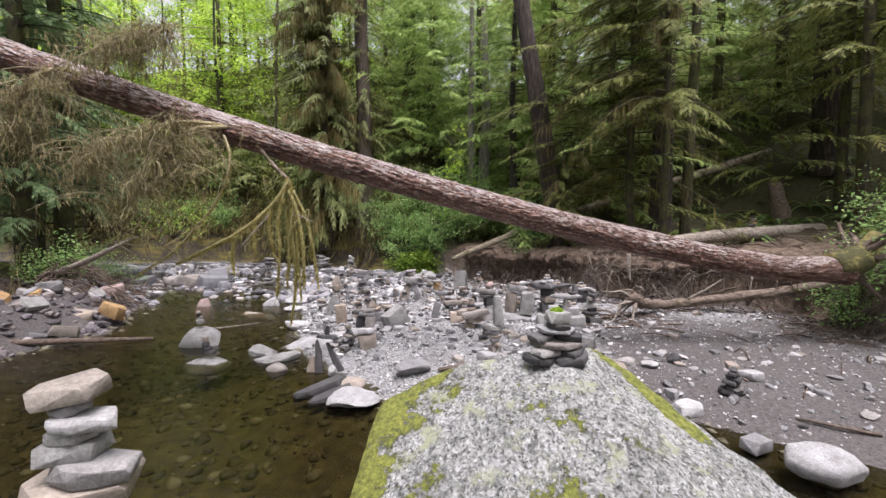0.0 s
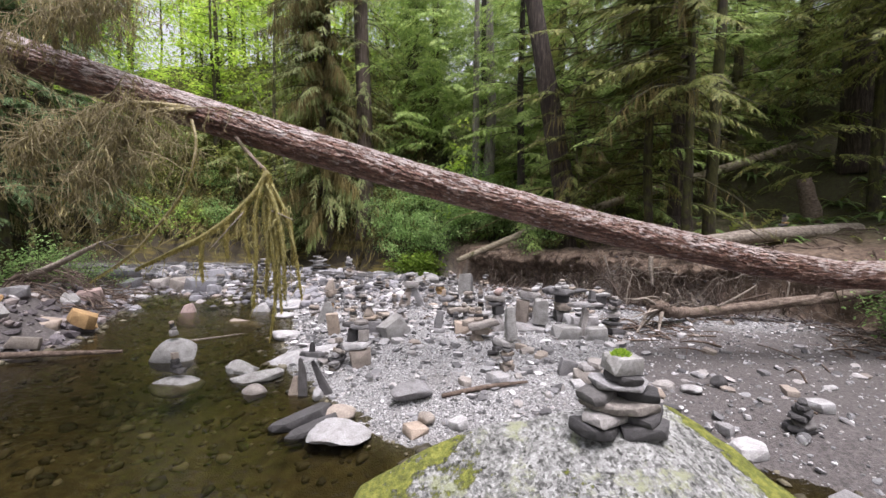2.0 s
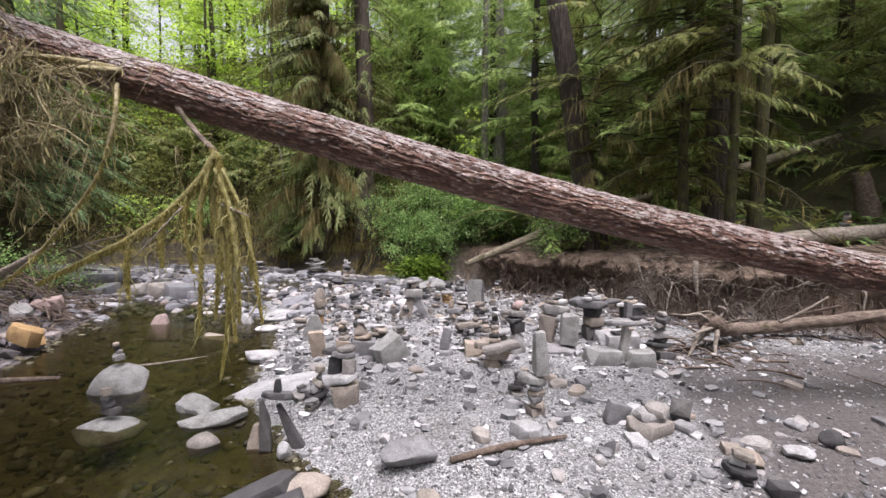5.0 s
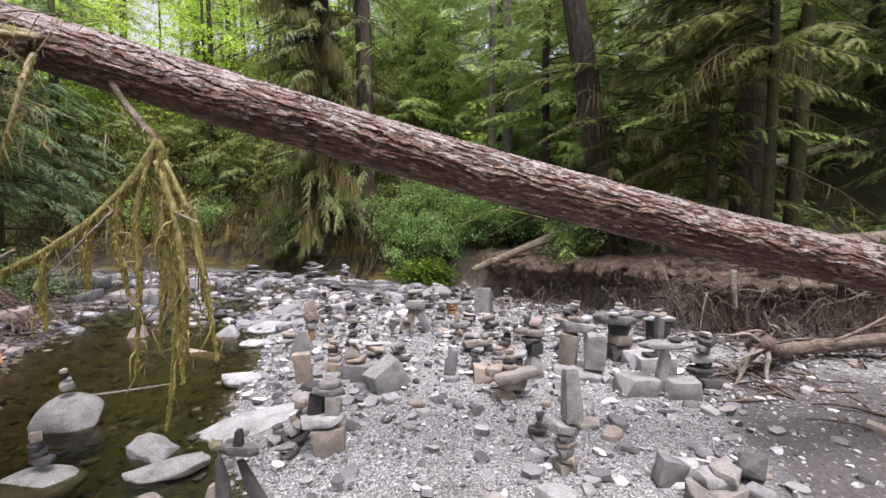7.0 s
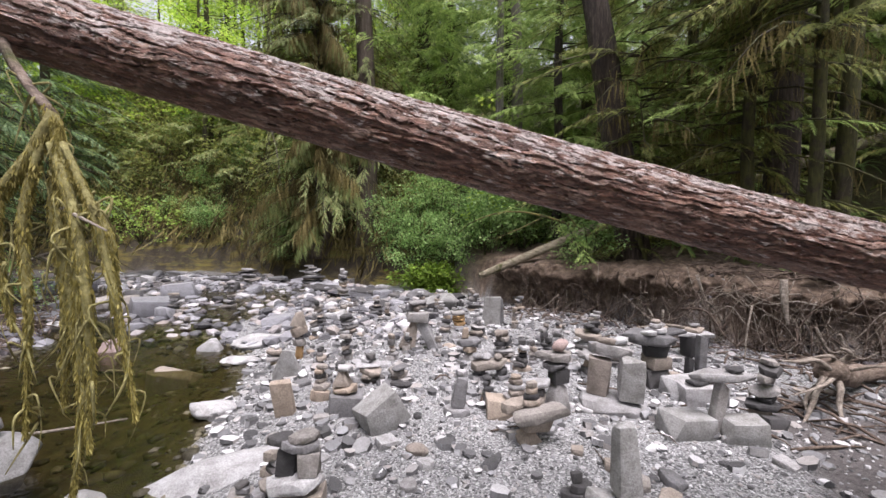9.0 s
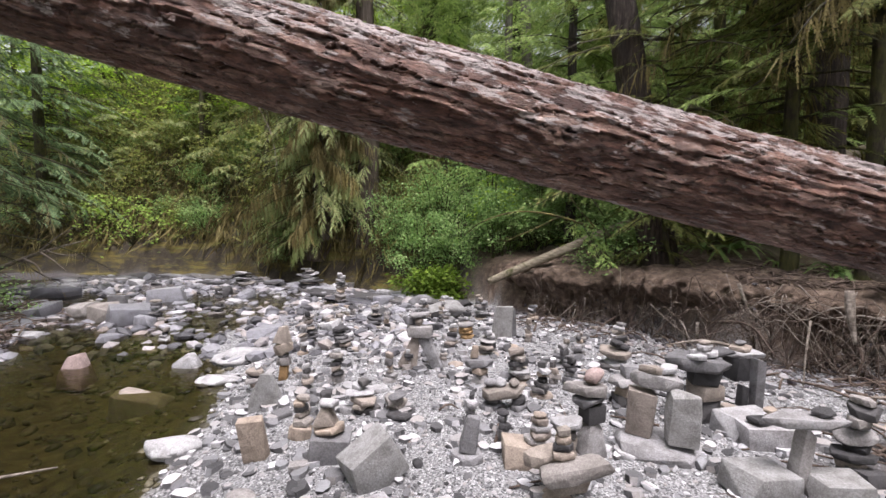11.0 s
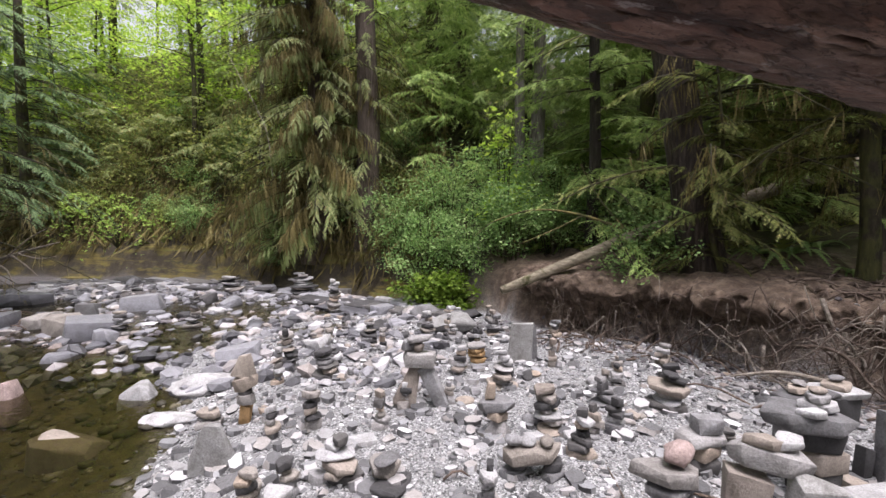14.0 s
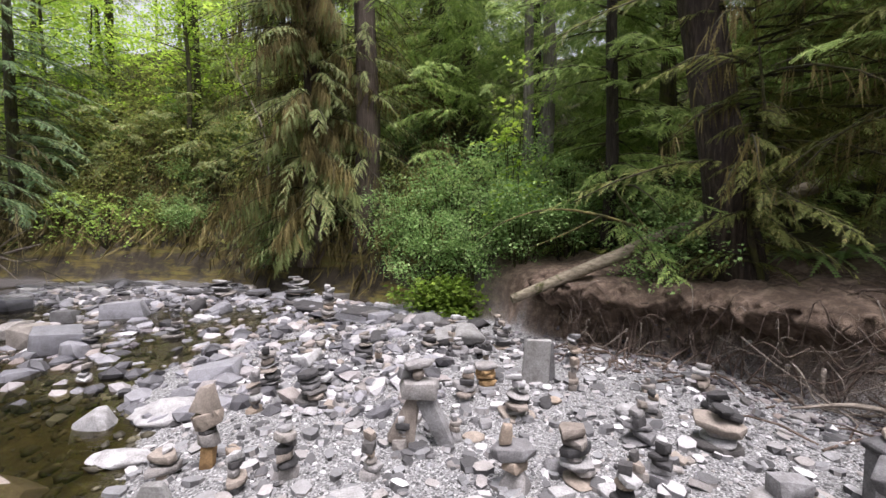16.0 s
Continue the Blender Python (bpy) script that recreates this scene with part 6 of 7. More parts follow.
for k in range(295):
    i0 = r_r.randint(15, 198) if k % 5 < 2 else r_r.randint(85, 198)
    bx, by = seg[i0, 0], seg[i0, 1]
    tx, ty = seg[min(i0 + 1, 199), :2] - seg[max(i0 - 1, 0), :2]
    tl = math.hypot(tx, ty) + 1e-9
    tx, ty = tx / tl, ty / tl
    nx, ny = ty, -tx
    if nx * (1.5 - bx) + ny * (8.0 - by) < 0:
        nx, ny = -nx, -ny
    zt, rad = r_r.uniform(0.35, 1.15), r_r.choice([0.004, 0.007, 0.012, 0.024], p=[0.42, 0.36, 0.17, 0.05])
    run, out = r_r.normal(0, 0.6), r_r.uniform(-0.05, 0.25)
    pts = []
    for q in range(5):
        s = q / 4
        px, py = bx + tx * run * s + nx * (out * s + 0.05 + 0.1 * r_r.rand()), by + ty * run * s + ny * (out * s + 0.05 + 0.1 * r_r.rand())
        pts.append((px, py, max(zt - s * r_r.uniform(0.1, 0.6) + r_r.normal(0, 0.09), gz(px, py) + 0.02, 0.24), rad * (1 - 0.75 * s)))
    part("root", tube(pts, 14, 5, 0.15, k), ROOT_WOOD if r_r.rand() < 0.5 else DRIFT_WOOD, roots)
for pts in ([(3.6, 9.0, 0.9, 0.012), (3.45, 8.85, 0.6, 0.01), (3.4, 8.8, 0.25, 0.006)], [(3.2, 9.5, 0.45, 0.02), (2.8, 9.6, 0.5, 0.02), (2.4, 9.7, 0.42, 0.01)], [(3.9, 8.9, 1.25, 0.04), (3.88, 8.85, 1.0, 0.04), (3.9, 8.8, 0.7, 0.015)]):
    part("root", tube(pts, 12, 6, 0.1, 3), DRIFT_WOOD, roots)


# ---- trees ----
def bough_set(seed, n, m, z0, z1, reach, droop, rise=0.1, k=7, size=0.3, wide=0.2, taper=0.5, form="flat", az=None, hang=0.12):
    """Limbs and their sprays round a trunk that stands at the origin: flat boughs, hanging strings or tiers of leaves."""
    r = rng_of(seed)
    a = r.uniform(0, 2 * np.pi, n) if az is None else r.uniform(az[0], az[1], n)
    zb = np.linspace(z0, z1, n) + r.normal(0, 0.15, n)
    L = reach * r.uniform(0.55, 1.2, n) * (1 - taper * (np.linspace(0, 1, n)))
    out = np.stack([np.cos(a), np.sin(a), np.zeros(n)], -1)
    up = np.array([0, 0, 1.0])

    def at(i, s):
        return np.stack([np.zeros(len(i)), np.zeros(len(i)), zb[i]], -1) + out[i] * (L[i] * s)[:, None] + up * (L[i] * (rise * s - droop * s * s))[:, None]
    limb = []
    for i in range(n):
        s = np.linspace(0, 0.94, 5)
        p = at(np.full(5, i), s)
        limb.append(tube([(*p[q], 0.016 * L[i] ** 0.5 * (1 - 0.88 * s[q]) + 0.002) for q in range(5)], 5, 3))
    if form == "flat":
        base = np.stack([np.zeros(n), np.zeros(n), zb], -1)
        return limb, boughs(seed + 1, base, out, L, rise, droop, m, k, size, wide, hang)
    i = np.repeat(np.arange(n), m)
    s = r.uniform(0.12, 1.0, n * m) ** 0.8
    base = at(i, s) + r.normal(0, 0.05, (n * m, 3)) * np.array([1, 1, 0.5])
    if form == "leafy":
        c = at(i, s) + r.normal(0, 0.22, (n * m, 3)) * np.array([1, 1, 0.5])
        return limb, leaf_clumps(seed + 1, c, k, 0.2, 0.05, size)
    ln = size * (0.5 + L[i] * 0.28) * (1.25 - 0.7 * s) * r.uniform(0.6, 1.3, n * m)
    if form == "string":
        way = np.stack([r.normal(0, 0.22, n * m), r.normal(0, 0.22, n * m), -np.ones(n * m)], -1)
        nrm = unit(out[i] + r.normal(0, 0.4, (n * m, 3)))
        return limb, fronds(base, way, nrm, ln * 1.4, k, wide * 0.32, 0.05)
    side = np.cross(out[i], up) * r.choice([-1, 1], n * m)[:, None]
    way = out[i] * 0.7 + side * r.uniform(0.3, 1.2, n * m)[:, None] + (rise - 2 * droop * s)[:, None] * up * 0.7 + r.normal(0, 0.15, (n * m, 3))
    return limb, fronds(base, way + np.array([0, 0, -0.12]), unit(up + r.normal(0, 0.4, (n * m, 3))), ln, k, wide, 0.35)


def tree(name, label, x, y, h, r0, lean=(0, 0), bark=None, crowns=(), seed=0, z=None, sides=12, wobble=0.04, near=False):
    """A trunk with limbs and crowns; crowns: rows of needle material and the values of bough_set."""
    t = new(name)
    t.matrix_basis = pose(x, y, gz(x, y) if z is None else z)
    r = rng_of(seed + 500)
    pts = [(0, 0, -0.4, r0 * 1.5)] + [(lean[0] * h * s + r.normal(0, wobble), lean[1] * h * s + r.normal(0, wobble), h * s, r0 * (1.12 - 0.85 * s)) for s in (0.03, 0.15, 0.35, 0.6, 1.0)]
    part("trunk", tube(pts, 40, sides, 0.14, seed), bark or TREE_BARK, t)
    for mat, kw in crowns:
        limb, spray = bough_set(seed + 7, **kw)
        if near:
            for one in limb:
                part("limb", one, MOSSY_BARK, t)
        else:
            part("branchwork", join(limb), MOSSY_BARK, t)
        part("crown", spray, mat, t)
    return tagged(t, label, "tree")


CR = dict
# hero trees round the far bend
tree("cedar_tree", "tall straight cedar with stringy grey-brown bark and drooping sprays", -3.2, 17.5, 24, 0.31, (0.002, 0), CEDAR_BARK, [
    (CEDAR, CR(n=90, m=34, z0=0.6, z1=11, reach=1.7, droop=0.6, rise=0.0, k=8, size=0.28, wide=0.19, taper=0.2, hang=0.55)), (BROWN_CEDAR, CR(n=34, m=34, z0=1.5, z1=9, reach=1.5, droop=0.9, form="string", size=0.24, taper=0.1))], 1)
tree("cedar_tree", "old cedar hung with brown strings and drooping green sprays", -4.75, 17.7, 22, 0.33, (0.0, 0.01), CEDAR_BARK, [
    (BROWN_CEDAR, CR(n=90, m=110, z0=1.2, z1=11, reach=2.2, droop=0.5, form="string", size=0.42, wide=0.26, taper=0.0, k=5, az=(-3.3, 0.2))),
    (CEDAR, CR(n=90, m=70, z0=0.6, z1=11, reach=2.3, droop=0.45, form="string", size=0.26, wide=0.62, taper=0.0, k=6, az=(-3.4, 0.3))), (CEDAR, CR(n=120, m=36, z0=0.1, z1=11.5, reach=2.7, droop=0.5, rise=0.1, k=8, size=0.3, wide=0.19, taper=0.0, hang=0.5, az=(-3.6, 0.5)))], 2)
tree("dead_tree", "thin pale dead trunk with stubs and shelf fungus", 1.1, 17.7, 15, 0.15, (0.0, 0), GREY_BARK, [(DRY_TWIG, CR(n=22, m=5, z0=2.0, z1=11, reach=0.45, droop=0.2, k=5, size=0.25))], 3)
tree("dead_tree", "broken pale dead trunk behind a thinner one", 1.75, 18.6, 13, 0.24, (0.0, 0), GREY_BARK, [], 4)
tree("fir_tree", "leaning old fir with deeply furrowed dark bark and moss", 3.35, 12.0, 18, 0.27, (-0.17, 0.02), FURROWED, [
    (SHADED_MOSSY_HEMLOCK, CR(n=44, m=50, z0=1.2, z1=8, reach=2.4, droop=0.35, k=7, size=0.3, wide=0.25, taper=0.1)), (BROWN_CEDAR, CR(n=14, m=30, z0=1.6, z1=4.2, reach=1.8, droop=0.5, form="string", size=0.26, taper=0.1, az=(-2.6, -0.5)))], 5, near=True)
tree("fir_tree", "large fir with deeply furrowed grey bark", 6.25, 12.2, 22, 0.28, (0, 0), FURROWED, [(HEMLOCK, CR(n=16, m=32, z0=4.6, z1=10, reach=2.4, droop=0.3, k=7, size=0.32, wide=0.25))], 6)
tree("young_hemlock", "slim hemlock trunk with mossy bark and few limbs", 6.15, 10.7, 15, 0.125, (0, 0), MOSSY_BARK, [(HEMLOCK, CR(n=16, m=30, z0=4.2, z1=10, reach=1.7, droop=0.3, k=7, size=0.32, wide=0.25))], 7)
tree("hemlock_tree", "thin dark hemlock with moss-laden drooping boughs", 4.85, 11.1, 14, 0.10, (0.0, 0), MOSSY_BARK, [
    (BROWN_CEDAR, CR(n=34, m=46, z0=1.6, z1=6.5, reach=2.3, droop=0.65, form="string", size=0.25, taper=0.2)), (HEMLOCK, CR(n=24, m=52, z0=2.2, z1=7.5, reach=2.7, droop=0.3, k=7, size=0.3, wide=0.25, taper=0.2, az=(2.0, 5.6))),
    (SHADED_MOSSY_HEMLOCK, CR(n=46, m=52, z0=1.3, z1=8, reach=2.6, droop=0.5, rise=0.1, k=7, size=0.3, wide=0.25, taper=0.3, hang=0.3))], 8, near=True)
tree("fir_tree", "big dark reddish fir trunk standing in ferns", 12.4, 13.8, 24, 0.42, (0, 0), FURROWED, [(HEMLOCK, CR(n=20, m=34, z0=4.0, z1=11, reach=3.2, droop=0.3, k=6, size=0.34, wide=0.26))], 9)
tree("young_hemlock", "young mossy hemlock with drooping boughs at the bank's edge", 3.25, 11.7, 3.0, 0.04, (0.0, -0.03), MOSSY_BARK, [
    (SHADED_MOSSY_HEMLOCK, CR(n=44, m=40, z0=0.3, z1=2.6, reach=1.0, droop=0.5, rise=0.1, k=6, size=0.27, wide=0.25, taper=0.5, hang=0.3)), (BROWN_CEDAR, CR(n=14, m=22, z0=0.6, z1=2.2, reach=0.9, droop=0.6, form="string", size=0.16, taper=0.3))], 15, near=True)
tree("hemlock_tree", "dark hemlock with long mossy boughs above the bank", 5.3, 10.3, 13, 0.09, (0.0, 0), MOSSY_BARK, [
    (BROWN_CEDAR, CR(n=28, m=44, z0=3.2, z1=7.5, reach=2.9, droop=0.5, form="string", size=0.24, taper=0.2, az=(1.8, 4.4))), (SHADED_MOSSY_HEMLOCK, CR(n=34, m=56, z0=3.3, z1=8, reach=3.1, droop=0.42, rise=0.1, k=7, size=0.3, wide=0.25, taper=0.2, az=(1.6, 4.6), hang=0.25))], 16, near=True)
# hemlock thicket on the right: x, y, height, radius
for k, (x, y, h, r0) in enumerate([(2.4, 14.6, 13, 0.12), (3.9, 15.6, 16, 0.16), (5.6, 14.6, 15, 0.14), (7.6, 14.8, 18, 0.18), (9.8, 15.6, 16, 0.16), (11.2, 12.0, 15, 0.13), (8.2, 17.5, 20, 0.2), (13.2, 17.0, 20, 0.2), (4.4, 19.0, 20, 0.2),
                                   (1.8, 21.0, 20, 0.2), (-0.6, 21.5, 18, 0.18), (-2.0, 24.0, 20, 0.2), (6.6, 22.0, 22, 0.22), (10.8, 21.5, 22, 0.22), (15.2, 14.0, 18, 0.18), (16.5, 19.0, 22, 0.22), (9.4, 9.6, 14, 0.12), (12.0, 8.6, 15, 0.14)]):
    # right-hand trees take the needles with shade painted into their colour
    tree("hemlock_tree", "dense green hemlock with layered feathery boughs", x, y, h, r0, (0, 0), MOSSY_BARK if k % 3 else TREE_BARK,
         [(SHADED_MOSSY_HEMLOCK if x > 6.5 and (k % 2 or k > 13) else HEMLOCK, CR(n=84 if k < 12 else 44, m=44 if k < 9 else 26, z0=3.6 if k in (5, 16, 17) else 0.4, z1=min(h * 0.72, 11), reach=2.7 if k < 12 else 3.1, droop=0.33, rise=0.1, k=6 if k < 9 else 4, size=0.34, wide=0.27, taper=0.35))], 20 + k)
# dark hemlocks of the left bank, reaching over the water
for k, (x, y, h, r0, rc) in enumerate([(-10.0, 10.2, 15, 0.2, 3.0), (-11.0, 12.4, 17, 0.22, 3.0), (-13.0, 13.6, 18, 0.25, 3.4), (-9.6, 7.2, 15, 0.18, 2.6), (-15.5, 14.2, 18, 0.25, 3.2), (-12.6, 9.2, 18, 0.22, 3.0), (-17.5, 11.6, 20, 0.25, 3.2), (-14.5, 6.5, 18, 0.25, 3.2), (-17.0, 20.4, 17, 0.2, 4.2)]):
    tree("hemlock_tree", "dark blue-green hemlock with long drooping boughs over the creek", x, y, h, r0, (0.01, 0), MOSSY_BARK,
         [(BLUE_HEMLOCK, CR(n=76, m=46 if k < 5 or k > 7 else 32, z0=(1.4, 2.6, 2.4, 3.2, 1.0, 1.0, 1.0, 1.0, 1.2)[k], z1=min(h * 0.7, 10), reach=rc, droop=0.45, rise=0.15, k=6 if k < 5 or k > 7 else 4, size=0.32, wide=0.26, taper=0.35, hang=0.3)), (DRY_TWIG, CR(n=22, m=34, z0=1.0, z1=6, reach=rc * 0.9, droop=0.5, form="string", k=6, size=0.18, taper=0.1))], 60 + k)
# slim trunks and bright maples on the slope above the far bank
r_h = rng_of(95)


def sky_view_gap(x, y):
    """A wedge of the far forest on the slope left open to fit the camera's view of the sky."""
    return np.abs(x + 0.62 * y) < 0.05 * y


for k in range(40):
    x, y = r_h.uniform(-26, -1.5), r_h.uniform(21.5, 36)
    leafy = k % 2 == 0
    if sky_view_gap(x, y) and not leafy:
        continue
    tree("maple_tree" if leafy else "slope_fir", "slim tree with bright yellow-green leaves on the slope" if leafy else "slim dark trunk standing on the slope", x, y, r_h.uniform(11, 18), r_h.uniform(0.07, 0.17), (r_h.normal(0, 0.03), r_h.normal(0, 0.02)), MOSSY_BARK,
         [(MAPLE, CR(n=28, m=7, z0=3.2, z1=10, reach=2.6, droop=0.2, rise=0.35, k=14, size=0.15, taper=0.3, form="leafy")) if leafy else (HEMLOCK, CR(n=14, m=24, z0=3, z1=9, reach=2.4, droop=0.3, k=5, size=0.34, wide=0.26, taper=0.3))], 120 + k)
# trees added round and behind the camera's way, mostly unseen, to shut out the low sky
r_b = rng_of(97)
for k in range(44):
    a = radians(r_b.uniform(-215, 35))
    q = r_b.uniform(10.5, 24)
    x, y = q * math.cos(a) * 1.0 - 0.5, q * math.sin(a) * 1.2 + 2.0
    if -8.6 < x < 8.0 and y > -20:
        x = 10.0 * (1 if x > 0 else -1) + x * 0.2
    tree("sky_blocker_tree", "tall coarse conifer added, mostly out of view, to block low sky", x, y, r_b.uniform(16, 24), r_b.uniform(0.16, 0.35), (0, 0), TREE_BARK, [(HEMLOCK, CR(n=24, m=8, z0=2.5, z1=15, reach=3.0, droop=0.3, k=3, size=0.95, wide=0.4, taper=0.5, form="loose"))], 200 + k, sides=8)


# ---- shrubs, ferns, undergrowth ----
def shrub(name, label, x, y, h, w, n, size, mat, seed, lean=(0, 0), z=None):
    r = rng_of(seed)
    s = new(name)
    s.matrix_basis = pose(x, y, gz(x, y) if z is None else z)
    st, ps, ws = [], [], []
    stems = max(6, int(w * 8))
    for k in range(stems):
        a, q = r.uniform(0, 2 * np.pi), w * 0.5 * np.sqrt(r.rand())
        tip = np.array([q * np.cos(a) + lean[0] * h, q * np.sin(a) + lean[1] * h, h * r.uniform(0.45, 1.15) * (1 - 0.35 * (q / (w * 0.5)) ** 2)])
        root = np.array([0.25 * q * np.cos(a), 0.25 * q * np.sin(a), -0.1])
        midp = root * 0.4 + tip * 0.6 * np.array([0.8, 0.8, 1.15])
        pts = [(*root, 0.012), (*midp, 0.009), (*tip, 0.003)]
        st.append(tube(pts, 8, 4))
        cp = spline(pts, 30)[6:, :3]
        nn = n // stems
        spot = cp[r.randint(0, len(cp), 5)] + r.normal(0, 0.2 * min(w, 1.4) ** 0.5, (5, 3))
        ps.append(spot[r.randint(0, 5, nn)] + r.normal(0, 0.13, (nn, 3)) * np.array([1.2, 1.2, 0.7]))
        ws.append(unit(r.normal(0, 1, (nn, 3)) * np.array([1, 1, 0.35]) + np.array([0, -0.15, -0.2])))
    p, wv = np.vstack(ps), np.vstack(ws)
    part("stem", join(st), MOSSY_BARK, s)
    up = unit(np.array([0, 0, 1.0]) + r.normal(0, 0.45, p.shape))
    part("foliage", leaves(p, wv, up, size * r.uniform(0.6, 1.3, len(p)), 0.6), mat, s)
    return tagged(s, label, "shrub")


def fern(x, y, size, seed, z=None):
    r = rng_of(seed)
    n = r.randint(11, 17)
    a = np.linspace(0, 2 * np.pi, n, endpoint=False) + r.normal(0, 0.2, n)
    lift = r.uniform(0.5, 1.3, n)
    way = np.stack([np.cos(a), np.sin(a), lift], -1)
    f = new("sword_fern")
    f.matrix_basis = pose(x, y, (gz(x, y) if z is None else z) - 0.02)
    part("rosette", fronds(np.zeros((n, 3)), way, np.tile([0, 0, 1.0], (n, 1)) + 0.01 * r.normal(size=(n, 3)), size * r.uniform(0.7, 1.15, n), 20, 0.13, 0.75, 0.25), FERN, f)
    return tagged(f, "dark green sword fern with arching fronds", "fern", "sword ferns")


r_s = rng_of(99)
# leafy bushes at the foot of the far bank: x, y, height, width
for k, (x, y, h, w, n) in enumerate([(-1.3, 15.3, 1.7, 1.8, 2600), (-0.3, 14.8, 1.9, 1.8, 2800), (0.6, 14.4, 2.0, 1.7, 2800), (1.6, 14.7, 1.7, 1.6, 2400), (-0.9, 16.3, 2.2, 2.2, 2800), (0.4, 15.8, 2.6, 2.2, 2800), (1.7, 15.2, 2.4, 2.0, 2400), (2.6, 14.4, 1.5, 1.6, 2200),
                                      (3.6, 14.2, 1.3, 1.5, 1800), (-2.2, 16.3, 1.4, 1.5, 1800), (-5.9, 18.0, 2.2, 1.8, 2400), (-6.4, 18.9, 2.6, 2.0, 2400), (1.0, 17.0, 3.0, 2.2, 2400)]):
    shrub("salmonberry_bush", "dense leafy green bush on the creek bank", x, y, h, w, int(n * 1.7), 0.068, SHRUB, 600 + k)
shrub("young_maple", "young maple with bright yellow-green leaves above the bushes", 0.5, 14.6, 3.6, 0.9, 500, 0.13, MAPLE, 640)
vine = new("vine_maple")
vine.matrix_basis = pose(-11.0, 17.4, 1.4)
r_v = rng_of(641)
tiers = np.stack([r_v.uniform(-1.2, 1.2, 24), r_v.uniform(-0.8, 0.8, 24), r_v.uniform(0.1, 1.5, 24)], -1)
for q in range(9):
    part("stem", tube([(-0.6, 0.9, -0.2, 0.02), (*(tiers[q] * 0.5 + np.array([-0.2, 0.4, 0.1])), 0.012), (*tiers[q], 0.004)], 8, 5), MOSSY_BARK, vine)
part("foliage", leaf_clumps(642, tiers, 34, 0.26, 0.03, 0.10), VINE, vine)
tagged(vine, "vine maple with flat layers of bright leaves over the bank", "shrub")
shrub("bank_grass", "bright green grassy clump at the water's edge", -1.0, 14.55, 0.6, 1.1, 1800, 0.11, GRASSY, 642)
shrub("bank_grass", "bright green grassy clump at the water's edge", -0.5, 14.2, 0.5, 0.9, 1400, 0.11, GRASSY, 643)
for k in range(64):
    x = r_s.uniform(-20, -1.5)
    y = np.interp(x, [-24, -16, -10, -5.1, -2], [21, 19.2, 18.9, 17, 15.3]) + r_s.uniform(0.9, 8.5)
    shrub("slope_bush", "tangled green bush on the steep slope", x, y, r_s.uniform(0.8, 2.0), r_s.uniform(1.2, 2.2), 1700, 0.078, (SHRUB, OLIVE, SHRUB, OLIVE, FERN)[k % 5], 660 + k)
for k, (x, y, h, w) in enumerate([(6.9, 6.1, 1.1, 1.4), (7.2, 5.2, 1.2, 1.5), (7.6, 6.9, 1.6, 1.6), (6.8, 6.9, 0.9, 1.0), (7.4, 4.0, 1.2, 1.6), (2.6, 12.4, 0.9, 1.2), (-8.6, 9.6, 1.0, 1.4), (-9.0, 6.5, 1.3, 1.6), (-9.4, 11.4, 1.4, 1.8)]):
    shrub("bank_bush", "dark green bush on the bank beside roots", x, y, h, w, 2200, 0.062, SHRUB if k != 2 else FERN, 720 + k)
# ferns: forest floor and slope
for k, (x, y, s) in enumerate([(5.5, 12.8, 0.9), (4.3, 12.3, 0.8), (7.2, 11.0, 0.8), (7.5, 10.2, 0.8), (8.2, 11.2, 0.9), (9.9, 12.0, 1.0), (12.0, 13.0, 1.1), (6.6, 11.6, 0.8), (5.2, 10.6, 0.7), (-1.6, 19.4, 1.3), (8.8, 10.9, 0.8), (10.6, 11.2, 1.0)]):
    fern(x, y, s, 760 + k)
for k in range(46):
    if k < 24:
        x, y = r_s.uniform(4.5, 15), r_s.uniform(10.2, 16)
    else:
        x = r_s.uniform(-18, -2)
        y = np.interp(x, [-24, -16, -10, -5.1, -2], [21, 19.2, 18.9, 17, 15.3]) + r_s.uniform(1.0, 7)
    fern(x, y, r_s.uniform(0.6, 1.1), 780 + k)


